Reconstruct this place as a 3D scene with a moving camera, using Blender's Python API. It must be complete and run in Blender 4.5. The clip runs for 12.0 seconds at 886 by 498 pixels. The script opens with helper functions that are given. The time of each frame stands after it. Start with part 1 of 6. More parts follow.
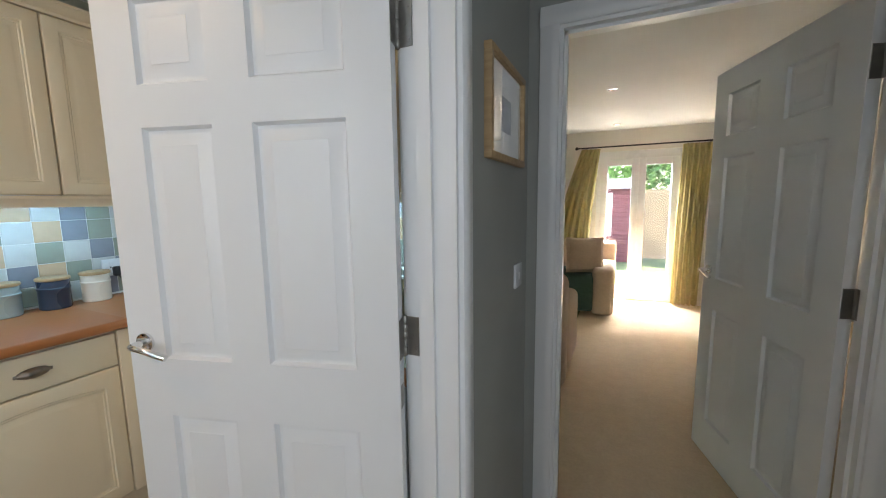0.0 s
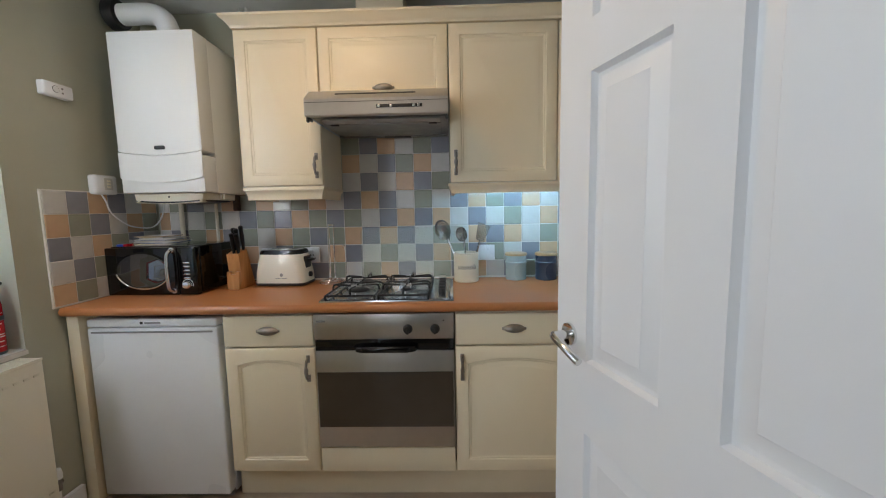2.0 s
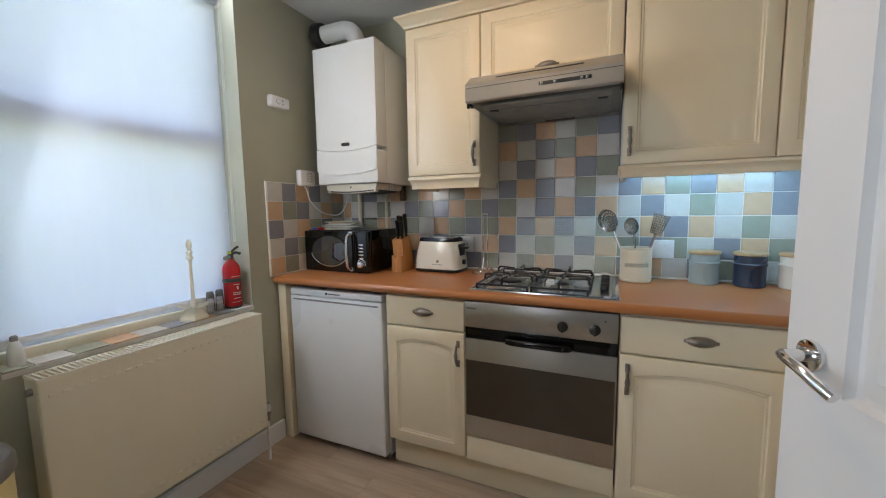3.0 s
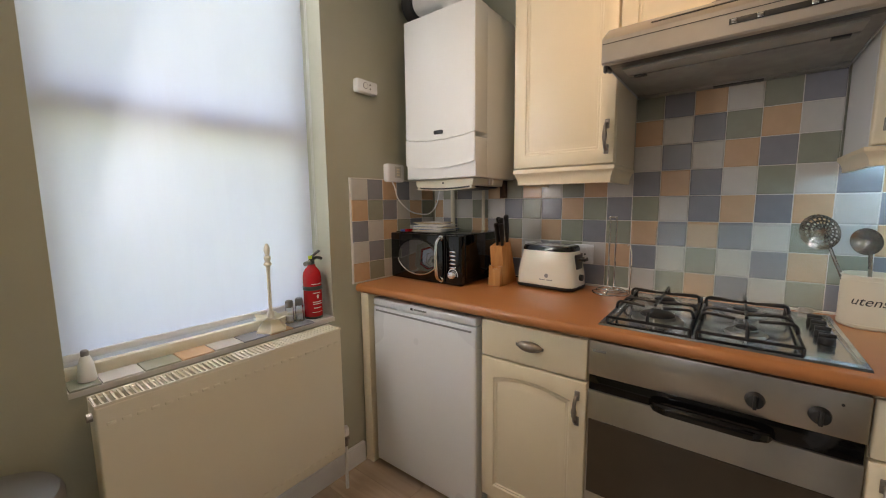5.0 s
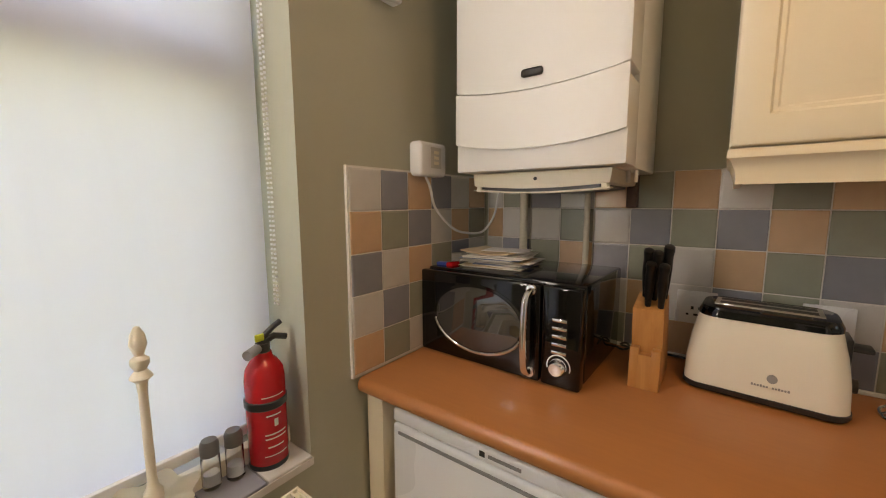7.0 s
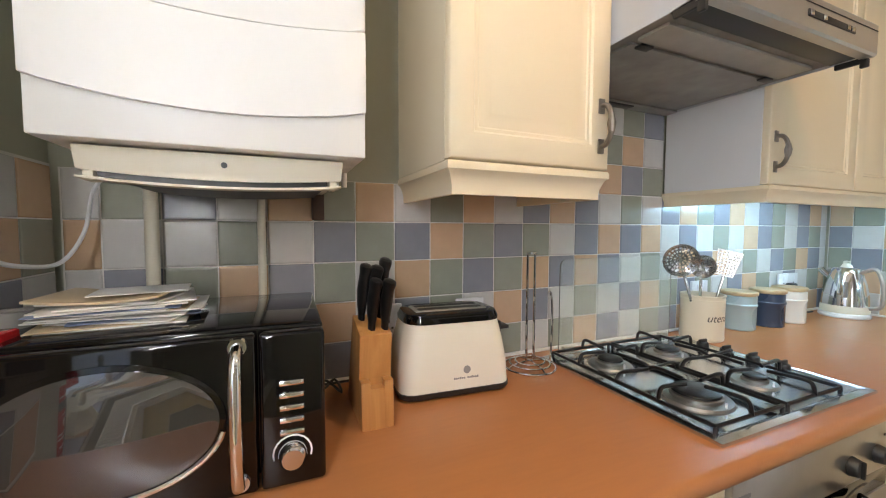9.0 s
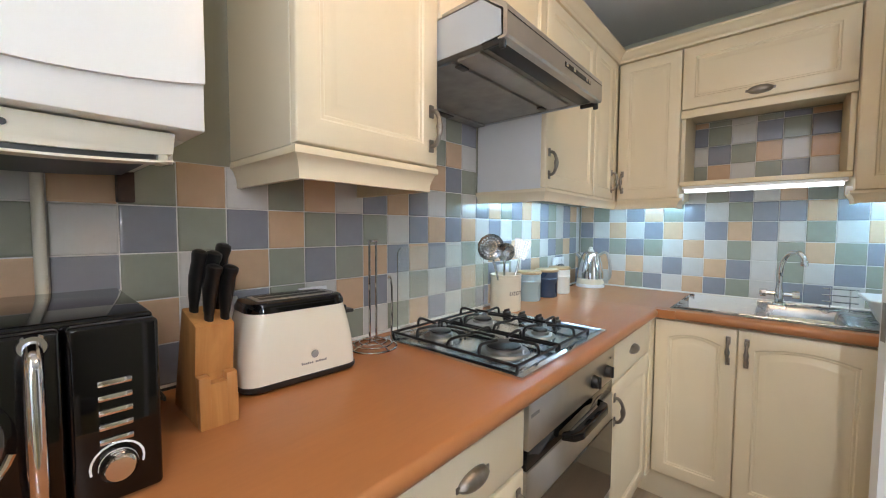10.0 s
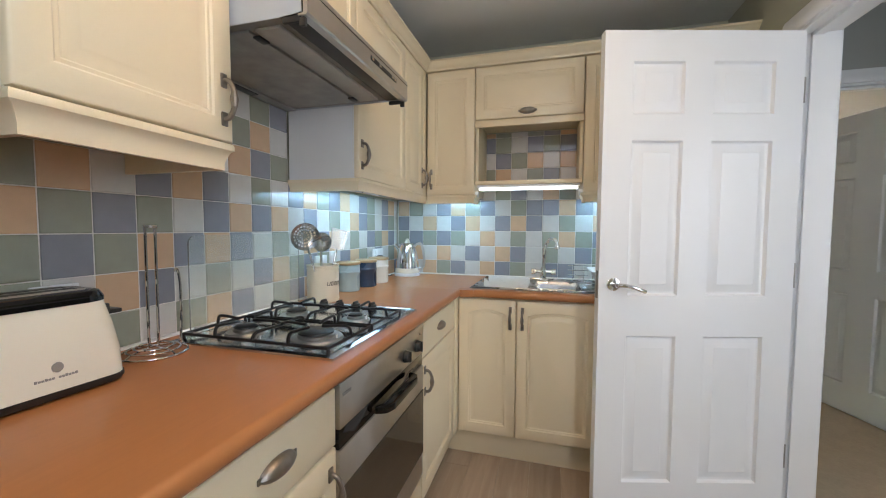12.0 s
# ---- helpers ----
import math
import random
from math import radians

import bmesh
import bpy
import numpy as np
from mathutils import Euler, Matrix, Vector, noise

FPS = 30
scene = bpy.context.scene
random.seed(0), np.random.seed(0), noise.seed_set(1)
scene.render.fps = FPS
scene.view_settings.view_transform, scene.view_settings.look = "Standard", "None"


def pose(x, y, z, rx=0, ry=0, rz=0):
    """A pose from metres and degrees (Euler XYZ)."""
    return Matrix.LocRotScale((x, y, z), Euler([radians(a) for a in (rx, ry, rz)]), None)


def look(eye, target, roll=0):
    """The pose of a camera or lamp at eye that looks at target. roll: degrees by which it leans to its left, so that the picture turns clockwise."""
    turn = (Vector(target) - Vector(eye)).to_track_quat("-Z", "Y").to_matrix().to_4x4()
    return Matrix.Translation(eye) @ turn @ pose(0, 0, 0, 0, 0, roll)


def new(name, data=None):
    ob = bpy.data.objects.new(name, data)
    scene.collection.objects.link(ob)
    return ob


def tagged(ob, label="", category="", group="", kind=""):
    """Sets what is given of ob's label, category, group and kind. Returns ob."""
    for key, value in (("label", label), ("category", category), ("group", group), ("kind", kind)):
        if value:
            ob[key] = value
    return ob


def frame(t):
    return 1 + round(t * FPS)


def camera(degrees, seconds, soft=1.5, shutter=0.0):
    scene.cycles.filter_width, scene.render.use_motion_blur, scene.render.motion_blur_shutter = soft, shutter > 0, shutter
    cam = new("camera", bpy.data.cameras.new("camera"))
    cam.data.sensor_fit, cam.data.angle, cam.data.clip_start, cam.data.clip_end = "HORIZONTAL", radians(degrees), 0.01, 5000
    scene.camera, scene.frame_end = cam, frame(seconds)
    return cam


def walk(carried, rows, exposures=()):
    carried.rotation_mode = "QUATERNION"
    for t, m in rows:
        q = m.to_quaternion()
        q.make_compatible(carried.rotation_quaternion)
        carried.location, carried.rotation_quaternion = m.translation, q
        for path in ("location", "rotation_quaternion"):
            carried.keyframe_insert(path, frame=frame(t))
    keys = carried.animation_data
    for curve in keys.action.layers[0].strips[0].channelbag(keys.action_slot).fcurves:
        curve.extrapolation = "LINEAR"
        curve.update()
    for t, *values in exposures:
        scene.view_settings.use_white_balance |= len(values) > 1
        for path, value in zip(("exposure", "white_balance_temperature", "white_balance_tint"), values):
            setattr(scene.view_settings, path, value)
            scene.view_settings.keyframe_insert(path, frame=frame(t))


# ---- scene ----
cam = camera(98.8, 12.0, soft=1.1)
PATH = [
    (0, (2.436, 1.348, 1.376), (1.598, 3.146, 1.125), -0.8),
    (0.5, (2.348, 1.455, 1.343), (0.994, 2.907, 1.102), -1.0),
    (1, (2.25, 1.527, 1.326), (0.558, 2.569, 1.097), -1.1),
    (1.5, (2.18, 1.584, 1.31), (0.267, 2.124, 1.088), -1.2),
    (2, (2.139, 1.637, 1.298), (0.151, 1.589, 1.09), -1.1),
    (2.5, (2.106, 1.634, 1.274), (0.172, 1.166, 1.074), -0.9),
    (3, (2.062, 1.605, 1.248), (0.244, 0.797, 1.046), -0.8),
    (3.5, (2.032, 1.612, 1.23), (0.341, 0.563, 1.03), -0.7),
    (5.5, (1.616, 1.216, 1.313), (0.076, -0.033, 1.051), -0.6),
    (6, (1.466, 1.023, 1.327), (-0.026, -0.278, 1.041), -0.5),
    (6.5, (1.316, 0.819, 1.329), (-0.175, -0.488, 1.06), -0.4),
    (8.5, (0.946, 0.372, 1.315), (-1.034, 0.615, 1.177), 0.2),
    (9, (0.959, 0.357, 1.294), (-0.877, 1.143, 1.183), 0.2),
    (9.5, (0.988, 0.322, 1.281), (-0.611, 1.517, 1.167), 0.3),
    (10, (0.995, 0.29, 1.263), (-0.328, 1.785, 1.156), 0.3),
    (10.5, (1.006, 0.277, 1.247), (-0.094, 1.943, 1.139), 0.3),
    (11, (1.018, 0.269, 1.24), (0.129, 2.057, 1.13), 0.3),
    (11.5, (1.037, 0.274, 1.231), (0.323, 2.139, 1.121), 0.3),
    (12, (1.049, 0.289, 1.225), (0.5, 2.209, 1.116), 0.3),
]
EXPOSURES = [(0, 4.08, 6700, 12), (1, 4.12, 6700, 12), (2.5, 4.0, 6500, 12), (3.5, 4.08, 6800, 16), (5.5, 4.0, 8100, 19), (6.5, 3.9, 9000, 21), (8.5, 4.7, 7900, 18), (9.5, 4.65, 6700, 15), (12, 4.45, 6700, 14)]
walk(cam, [(t, look(eye, target, roll)) for t, eye, target, roll in PATH], EXPOSURES)

# ---- sky, sun and lamps ----
world = bpy.data.worlds.new("sky")
scene.world = world
world.use_nodes = True
wn = world.node_tree.nodes
sky = wn.new("ShaderNodeTexSky")
sky.sky_type = "NISHITA"
sky.sun_disc = False
SUN_EL, SUN_AZ = 62, 12
sky.sun_elevation, sky.sun_rotation = radians(SUN_EL), radians(SUN_AZ)
world.node_tree.links.new(sky.outputs[0], wn["Background"].inputs[0])
wn["Background"].inputs[1].default_value = 0.10
sun = new("sun", bpy.data.lights.new("sun", "SUN"))
sun.data.energy, sun.data.angle, sun.data.color = 3.5, radians(0.5), (1, 0.95, 0.88)
sd = Vector((math.sin(radians(SUN_AZ)) * math.cos(radians(SUN_EL)), math.cos(radians(SUN_AZ)) * math.cos(radians(SUN_EL)), math.sin(radians(SUN_EL))))
sun.matrix_world = look(sd * 20, (0, 0, 0))


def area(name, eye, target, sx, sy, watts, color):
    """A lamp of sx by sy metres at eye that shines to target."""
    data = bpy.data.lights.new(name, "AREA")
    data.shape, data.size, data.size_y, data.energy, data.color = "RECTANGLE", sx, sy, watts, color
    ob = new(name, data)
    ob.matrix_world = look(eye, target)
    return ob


COOL = (0.38, 0.73, 1.0)
area("window_daylight", (1.17, -0.62, 1.55), (1.17, 0, 1.5), 1.5, 1.9, 0.052, (0.62, 0.77, 1.0))
# Added fill strip under the lintel: brightens the room, not the blind.
area("window_skylight", (1.17, -0.075, 2.28), (1.05, 1.5, 0.75), 0.8, 0.07, 0.22, (0.82, 0.91, 1.0))
# Added fill lamp, a thin upright on the east reveal, lifts the hob wall.
area("window_sidelight", (1.596, -0.058, 1.38), (0.956, 0.712, 1.22), 0.018, 1.2, 0.72, (0.84, 0.92, 1.0))
area("cabinet_strip_west", (0.24, 2.02, 1.392), (0.0, 2.02, 1.02), 0.62, 0.03, 0.13, COOL)
area("cabinet_strip_corner", (0.46, 2.54, 1.392), (0.46, 2.785, 1.02), 0.26, 0.03, 0.075, COOL)
area("cabinet_strip_east", (1.56, 2.54, 1.392), (1.56, 2.785, 1.02), 0.6, 0.03, 0.16, COOL)
ceiling_lamp = area("ceiling_lamp", (0.98, 1.12, 2.332), (0.98, 1.1201, 0), 0.16, 0.16, 0.33, (1.0, 0.72, 0.44))
# Added lamp outside, out of view above the french doors, to brighten the living room.
area("garden_daylight", (2.64, 7.3, 2.4), (2.64, 4.6, 0.3), 1.2, 0.5, 48.0, (0.86, 0.93, 1.0))
# Unseen fill panel before the closed hall wall; lights trim and low cabinet fronts.
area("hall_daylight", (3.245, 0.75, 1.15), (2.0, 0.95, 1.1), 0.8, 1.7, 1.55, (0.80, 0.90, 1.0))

# ---- materials ----
def mat(name, color, rough=0.5, metal=0.0, vary=0.06, scale=14.0, bump=0.0, bscale=180.0, stretch=(1, 1, 1), coat=0.0, rand=0.0, rvary=0.08):
    """A painted, metal or stone surface: two scales of mottling, a fine relief and uneven gloss."""
    m = bpy.data.materials.new(name)
    m.use_nodes = True
    t = m.node_tree
    N, L = t.nodes, t.links
    b = N["Principled BSDF"]
    b.inputs["Metallic"].default_value = metal
    if coat:
        b.inputs["Coat Weight"].default_value = coat
    tc = N.new("ShaderNodeTexCoord")
    mp = N.new("ShaderNodeMapping")
    mp.inputs["Scale"].default_value = stretch
    L.new(tc.outputs["Object"], mp.inputs[0])
    n1, n2 = N.new("ShaderNodeTexNoise"), N.new("ShaderNodeTexNoise")
    n1.inputs["Scale"].default_value, n1.inputs["Detail"].default_value = scale * 0.2, 3
    n2.inputs["Scale"].default_value, n2.inputs["Detail"].default_value = scale, 5
    L.new(mp.outputs[0], n1.inputs["Vector"])
    L.new(mp.outputs[0], n2.inputs["Vector"])
    add = N.new("ShaderNodeMath")
    add.operation = "ADD"
    L.new(n1.outputs["Fac"], add.inputs[0])
    L.new(n2.outputs["Fac"], add.inputs[1])
    src = add.outputs[0]
    if rand:
        oi = N.new("ShaderNodeObjectInfo")
        ml = N.new("ShaderNodeMath")
        ml.operation = "MULTIPLY_ADD"
        ml.inputs[1].default_value = rand
        L.new(oi.outputs["Random"], ml.inputs[0])
        L.new(src, ml.inputs[2])
        src = ml.outputs[0]
    rng = N.new("ShaderNodeMapRange")
    rng.inputs[1].default_value, rng.inputs[2].default_value = 0.6, 1.4 + rand
    rng.inputs[3].default_value, rng.inputs[4].default_value = 1 - vary, 1 + vary
    L.new(src, rng.inputs[0])
    mix = N.new("ShaderNodeMix")
    mix.data_type, mix.blend_type = "RGBA", "MULTIPLY"
    mix.inputs["Factor"].default_value = 1
    mix.inputs["A"].default_value = (*color, 1)
    L.new(rng.outputs[0], mix.inputs["B"])
    L.new(mix.outputs["Result"], b.inputs["Base Color"])
    rr = N.new("ShaderNodeMapRange")
    rr.inputs[3].default_value, rr.inputs[4].default_value = max(0.02, rough - rvary), min(1, rough + rvary)
    L.new(n1.outputs["Fac"], rr.inputs[0])
    L.new(rr.outputs[0], b.inputs["Roughness"])
    if bump:
        n3 = N.new("ShaderNodeTexNoise")
        n3.inputs["Scale"].default_value, n3.inputs["Detail"].default_value = bscale, 3
        L.new(mp.outputs[0], n3.inputs["Vector"])
        bp = N.new("ShaderNodeBump")
        bp.inputs["Strength"].default_value, bp.inputs["Distance"].default_value = bump, 0.002
        L.new(n3.outputs["Fac"], bp.inputs["Height"])
        L.new(bp.outputs[0], b.inputs["Normal"])
    return m


def wood(name, light, dark, rough=0.45, axis=0, scale=6.0, rand=0.0):
    """Wood with long grain along one axis."""
    m = mat(name, light, rough, vary=0.05, bump=0.15, bscale=60)
    t = m.node_tree
    N, L = t.nodes, t.links
    tc, mp = N.new("ShaderNodeTexCoord"), N.new("ShaderNodeMapping")
    sc = [scale * 6] * 3
    sc[axis] = scale * 0.5
    mp.inputs["Scale"].default_value = sc
    L.new(tc.outputs["Object"], mp.inputs[0])
    if rand:
        oi, vm = N.new("ShaderNodeObjectInfo"), N.new("ShaderNodeVectorMath")
        vm.operation = "ADD"
        mu = N.new("ShaderNodeMath")
        mu.operation = "MULTIPLY"
        mu.inputs[1].default_value = 40
        L.new(oi.outputs["Random"], mu.inputs[0])
        L.new(mp.outputs[0], vm.inputs[0])
        L.new(mu.outputs[0], vm.inputs[1])
        vec = vm.outputs[0]
    else:
        vec = mp.outputs[0]
    n = N.new("ShaderNodeTexNoise")
    n.inputs["Scale"].default_value, n.inputs["Detail"].default_value, n.inputs["Distortion"].default_value = 1, 6, 0.6
    L.new(vec, n.inputs["Vector"])
    cr = N.new("ShaderNodeValToRGB")
    cr.color_ramp.elements[0].position, cr.color_ramp.elements[1].position = 0.32, 0.68
    cr.color_ramp.elements[0].color, cr.color_ramp.elements[1].color = (*dark, 1), (*light, 1)
    L.new(n.outputs["Fac"], cr.inputs[0])
    out = cr.outputs[0]
    if rand:
        hs = N.new("ShaderNodeHueSaturation")
        rg = N.new("ShaderNodeMapRange")
        rg.inputs[3].default_value, rg.inputs[4].default_value = 1 - rand, 1 + rand
        L.new(oi.outputs["Random"], rg.inputs[0])
        L.new(rg.outputs[0], hs.inputs["Value"])
        L.new(out, hs.inputs["Color"])
        out = hs.outputs[0]
    L.new(out, N["Principled BSDF"].inputs["Base Color"])
    return m


def glass(name, color=(1, 1, 1), rough=0.0):
    m = bpy.data.materials.new(name)
    m.use_nodes = True
    b = m.node_tree.nodes["Principled BSDF"]
    b.inputs["Base Color"].default_value = (*color, 1)
    b.inputs["Transmission Weight"].default_value = 1
    b.inputs["Roughness"].default_value = rough
    b.inputs["IOR"].default_value = 1.45
    return m


def glow(name, color, strength):
    m = bpy.data.materials.new(name)
    m.use_nodes = True
    b = m.node_tree.nodes["Principled BSDF"]
    b.inputs["Emission Color"].default_value = (*color, 1)
    b.inputs["Emission Strength"].default_value = strength
    return m


def sheer(name, color, through_amount):
    """Cloth that lets light through."""
    m = bpy.data.materials.new(name)
    m.use_nodes = True
    t = m.node_tree
    N, L = t.nodes, t.links
    N.remove(N["Principled BSDF"])
    d, tr, mx = N.new("ShaderNodeBsdfDiffuse"), N.new("ShaderNodeBsdfTranslucent"), N.new("ShaderNodeMixShader")
    nz, cr = N.new("ShaderNodeTexNoise"), N.new("ShaderNodeValToRGB")
    nz.inputs["Scale"].default_value, nz.inputs["Detail"].default_value = 5, 4
    cr.color_ramp.elements[0].color = (*[c * 0.94 for c in color], 1)
    cr.color_ramp.elements[1].color = (*color, 1)
    L.new(nz.outputs["Fac"], cr.inputs[0])
    L.new(cr.outputs[0], d.inputs[0])
    L.new(cr.outputs[0], tr.inputs[0])
    mx.inputs[0].default_value = through_amount
    L.new(d.outputs[0], mx.inputs[1])
    L.new(tr.outputs[0], mx.inputs[2])
    L.new(mx.outputs[0], N["Material Output"].inputs[0])
    return m


SAGE = mat("sage_wall_paint", (0.43, 0.43, 0.34), 0.75, vary=0.04, scale=8, bump=0.12, bscale=120)
HALLGREY = mat("grey_hall_paint", (0.34, 0.35, 0.33), 0.7, vary=0.04, scale=8, bump=0.12, bscale=120)
CREAMWALL = mat("pale_living_paint", (0.78, 0.76, 0.70), 0.75, vary=0.03, scale=8, bump=0.1, bscale=120)
CEILING = mat("white_ceiling_paint", (0.72, 0.72, 0.70), 0.85, vary=0.03, scale=5, bump=0.15, bscale=90)
GLOSS = mat("white_gloss_paint", (0.80, 0.81, 0.82), 0.34, vary=0.015, scale=10, bump=0.04, bscale=160, rvary=0.02)
CREAM = mat("cream_cabinet_foil", (0.80, 0.69, 0.50), 0.35, vary=0.025, scale=6, bump=0.04, bscale=220)
CREAMDARK = mat("cream_carcass_board", (0.74, 0.66, 0.50), 0.5, vary=0.03, scale=10)
WHITEBOARD = mat("white_carcass_board", (0.74, 0.75, 0.76), 0.45, vary=0.03, scale=10)
WORKTOP = mat("beech_laminate_worktop", (0.445, 0.175, 0.062), 0.3, vary=0.05, scale=40, stretch=(3, 0.4, 3), rvary=0.04)
WHITE = mat("white_enamel", (0.80, 0.81, 0.82), 0.28, vary=0.015, scale=8)
BOILERW = mat("boiler_white_enamel", (0.80, 0.80, 0.78), 0.38, vary=0.015, scale=8)
IVORY = mat("ivory_plastic", (0.76, 0.71, 0.58), 0.45, vary=0.03, scale=12)
RADI = mat("radiator_ivory_enamel", (0.78, 0.73, 0.60), 0.35, vary=0.025, scale=6)
STEEL = mat("brushed_steel", (0.56, 0.54, 0.51), 0.32, 1.0, vary=0.05, scale=30, bump=0.06, bscale=160, stretch=(1, 0.04, 1))
CHROME = mat("chrome", (0.78, 0.78, 0.78), 0.08, 1.0, vary=0.02, rvary=0.03)
PEWTER = mat("aged_pewter", (0.30, 0.27, 0.24), 0.38, 1.0, vary=0.25, scale=60, bump=0.2, bscale=300)
HINGE = mat("dull_hinge_steel", (0.34, 0.33, 0.31), 0.4, 1.0, vary=0.15, scale=50)
BLACK = mat("black_gloss_plastic", (0.003, 0.003, 0.0035), 0.06, vary=0.1, rvary=0.03)
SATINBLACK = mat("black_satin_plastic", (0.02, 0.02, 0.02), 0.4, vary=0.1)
IRON = mat("black_enamel_iron", (0.007, 0.007, 0.0075), 0.35, vary=0.2, scale=40, bump=0.3, bscale=200)
DARKGLASS = mat("smoked_oven_glass", (0.055, 0.042, 0.03), 0.06, vary=0.1, rvary=0.02)
GREY = mat("grey_plastic", (0.25, 0.25, 0.25), 0.45, vary=0.06)
GREASE = mat("grubby_hood_underside", (0.26, 0.26, 0.245), 0.5, 0.0, vary=0.35, scale=16, bump=0.2, bscale=90)
GROUT = mat("pale_grout", (0.72, 0.70, 0.66), 0.85, vary=0.08, scale=40, bump=0.2, bscale=300)
SEAL = mat("white_sealant", (0.78, 0.77, 0.73), 0.5, vary=0.05)
TILE = {
    "B": mat("blue_glazed_tile", (0.275, 0.285, 0.325), 0.22, vary=0.10, scale=22, bump=0.10, bscale=26, rand=0.3),
    "G": mat("green_glazed_tile", (0.325, 0.34, 0.275), 0.22, vary=0.10, scale=22, bump=0.10, bscale=26, rand=0.3),
    "O": mat("peach_glazed_tile", (0.65, 0.44, 0.285), 0.22, vary=0.10, scale=22, bump=0.10, bscale=26, rand=0.3),
    "W": mat("pale_glazed_tile", (0.61, 0.595, 0.57), 0.22, vary=0.08, scale=22, bump=0.10, bscale=26, rand=0.3),
}
VINYL = wood("oak_vinyl_plank", (0.44, 0.34, 0.255), (0.34, 0.255, 0.185), 0.4, axis=1, scale=5, rand=0.1)
CARPET = mat("beige_carpet", (0.50, 0.38, 0.25), 0.95, vary=0.10, scale=60, bump=0.6, bscale=500)
RED = mat("red_enamel", (0.50, 0.012, 0.018), 0.25, vary=0.05)
BLOCKWOOD = wood("oiled_block_wood", (0.56, 0.27, 0.09), (0.45, 0.19, 0.055), 0.45, axis=2, scale=9)
PALEWOOD = wood("pale_lid_wood", (0.50, 0.35, 0.19), (0.40, 0.27, 0.14), 0.5, axis=0, scale=9)
BLIND = sheer("white_blind_cloth", (0.80, 0.84, 0.94), 0.38)
CLEAR = glass("clear_glass")
HAZY = glass("hazy_glass", (0.93, 0.97, 0.95), 0.08)
HAZY.node_tree.nodes["Principled BSDF"].inputs["Transmission Weight"].default_value = 0.92
UTENSIL = mat("satin_steel", (0.50, 0.49, 0.47), 0.2, 1.0, vary=0.04)


# ---- builders ----
def thing(name, label, category, at=(0, 0, 0), rz=0, group="", kind=""):
    ob = new(name)
    ob.empty_display_size = 0.05
    ob.matrix_world = pose(*at, 0, 0, rz)
    return tagged(ob, label, category, group, kind)


def mesh(name, bm, material, smooth=35):
    bmesh.ops.recalc_face_normals(bm, faces=bm.faces)
    me = bpy.data.meshes.new(name)
    bm.to_mesh(me)
    bm.free()
    me.materials.append(material)
    if smooth:
        for p in me.polygons:
            p.use_smooth = True
        me.set_sharp_from_angle(angle=radians(smooth))
    return me


def part(name, bm, material, parent, label="", smooth=35):
    ob = new(name, mesh(name, bm, material, smooth))
    ob.parent = parent
    return tagged(ob, label)


def solid(name, bm, material, label="", category="", kind="structure", group="", smooth=35):
    return tagged(new(name, mesh(name, bm, material, smooth)), label, category, group, kind)


def box(x0, x1, y0, y1, z0, z1, bevel=0.0, seg=2, bm=None):
    b = bmesh.new()
    bmesh.ops.create_cube(b, size=1)
    bmesh.ops.transform(b, verts=b.verts, matrix=Matrix.Translation(((x0 + x1) / 2, (y0 + y1) / 2, (z0 + z1) / 2)) @ Matrix.Diagonal((abs(x1 - x0), abs(y1 - y0), abs(z1 - z0), 1)))
    if bevel:
        bmesh.ops.bevel(b, geom=b.edges[:], offset=bevel, segments=seg, affect="EDGES", profile=0.5)
    return join(bm, b)


def join(a, b):
    """Adds bmesh b to a (or returns b)."""
    if a is None:
        return b
    me = bpy.data.meshes.new("t")
    b.to_mesh(me)
    b.free()
    a.from_mesh(me)
    bpy.data.meshes.remove(me)
    return a


def moved(bm, m):
    bmesh.ops.transform(bm, verts=bm.verts, matrix=m)
    return bm


def cyl(p0, p1, r, r2=None, seg=20, bm=None, bevel=0.0):
    p0, p1 = Vector(p0), Vector(p1)
    b = bmesh.new()
    bmesh.ops.create_cone(b, cap_ends=True, segments=seg, radius1=r, radius2=r if r2 is None else r2, depth=(p1 - p0).length)
    if bevel:
        rim = [e for e in b.edges if abs(e.verts[0].co.z - e.verts[1].co.z) < 1e-6]
        bmesh.ops.bevel(b, geom=rim, offset=bevel, segments=2, affect="EDGES", profile=0.5)
    moved(b, Matrix.Translation((p0 + p1) / 2) @ (p1 - p0).to_track_quat("Z", "Y").to_matrix().to_4x4())
    return join(bm, b)


def lathe(profile, seg=28, at=(0, 0, 0), bm=None):
    """Turns a profile of (radius, height) about z."""
    b = bmesh.new()
    rings = []
    for r, z in profile:
        if r < 1e-5:
            rings.append([b.verts.new((0, 0, z))])
        else:
            rings.append([b.verts.new((r * math.cos(2 * math.pi * i / seg), r * math.sin(2 * math.pi * i / seg), z)) for i in range(seg)])
    for a, c in zip(rings, rings[1:]):
        for i in range(seg):
            j = (i + 1) % seg
            q = [a[i % len(a)], a[j % len(a)], c[j % len(c)], c[i % len(c)]]
            q = list(dict.fromkeys(q))
            if len(q) > 2:
                b.faces.new(q)
    moved(b, Matrix.Translation(at))
    return join(bm, b)


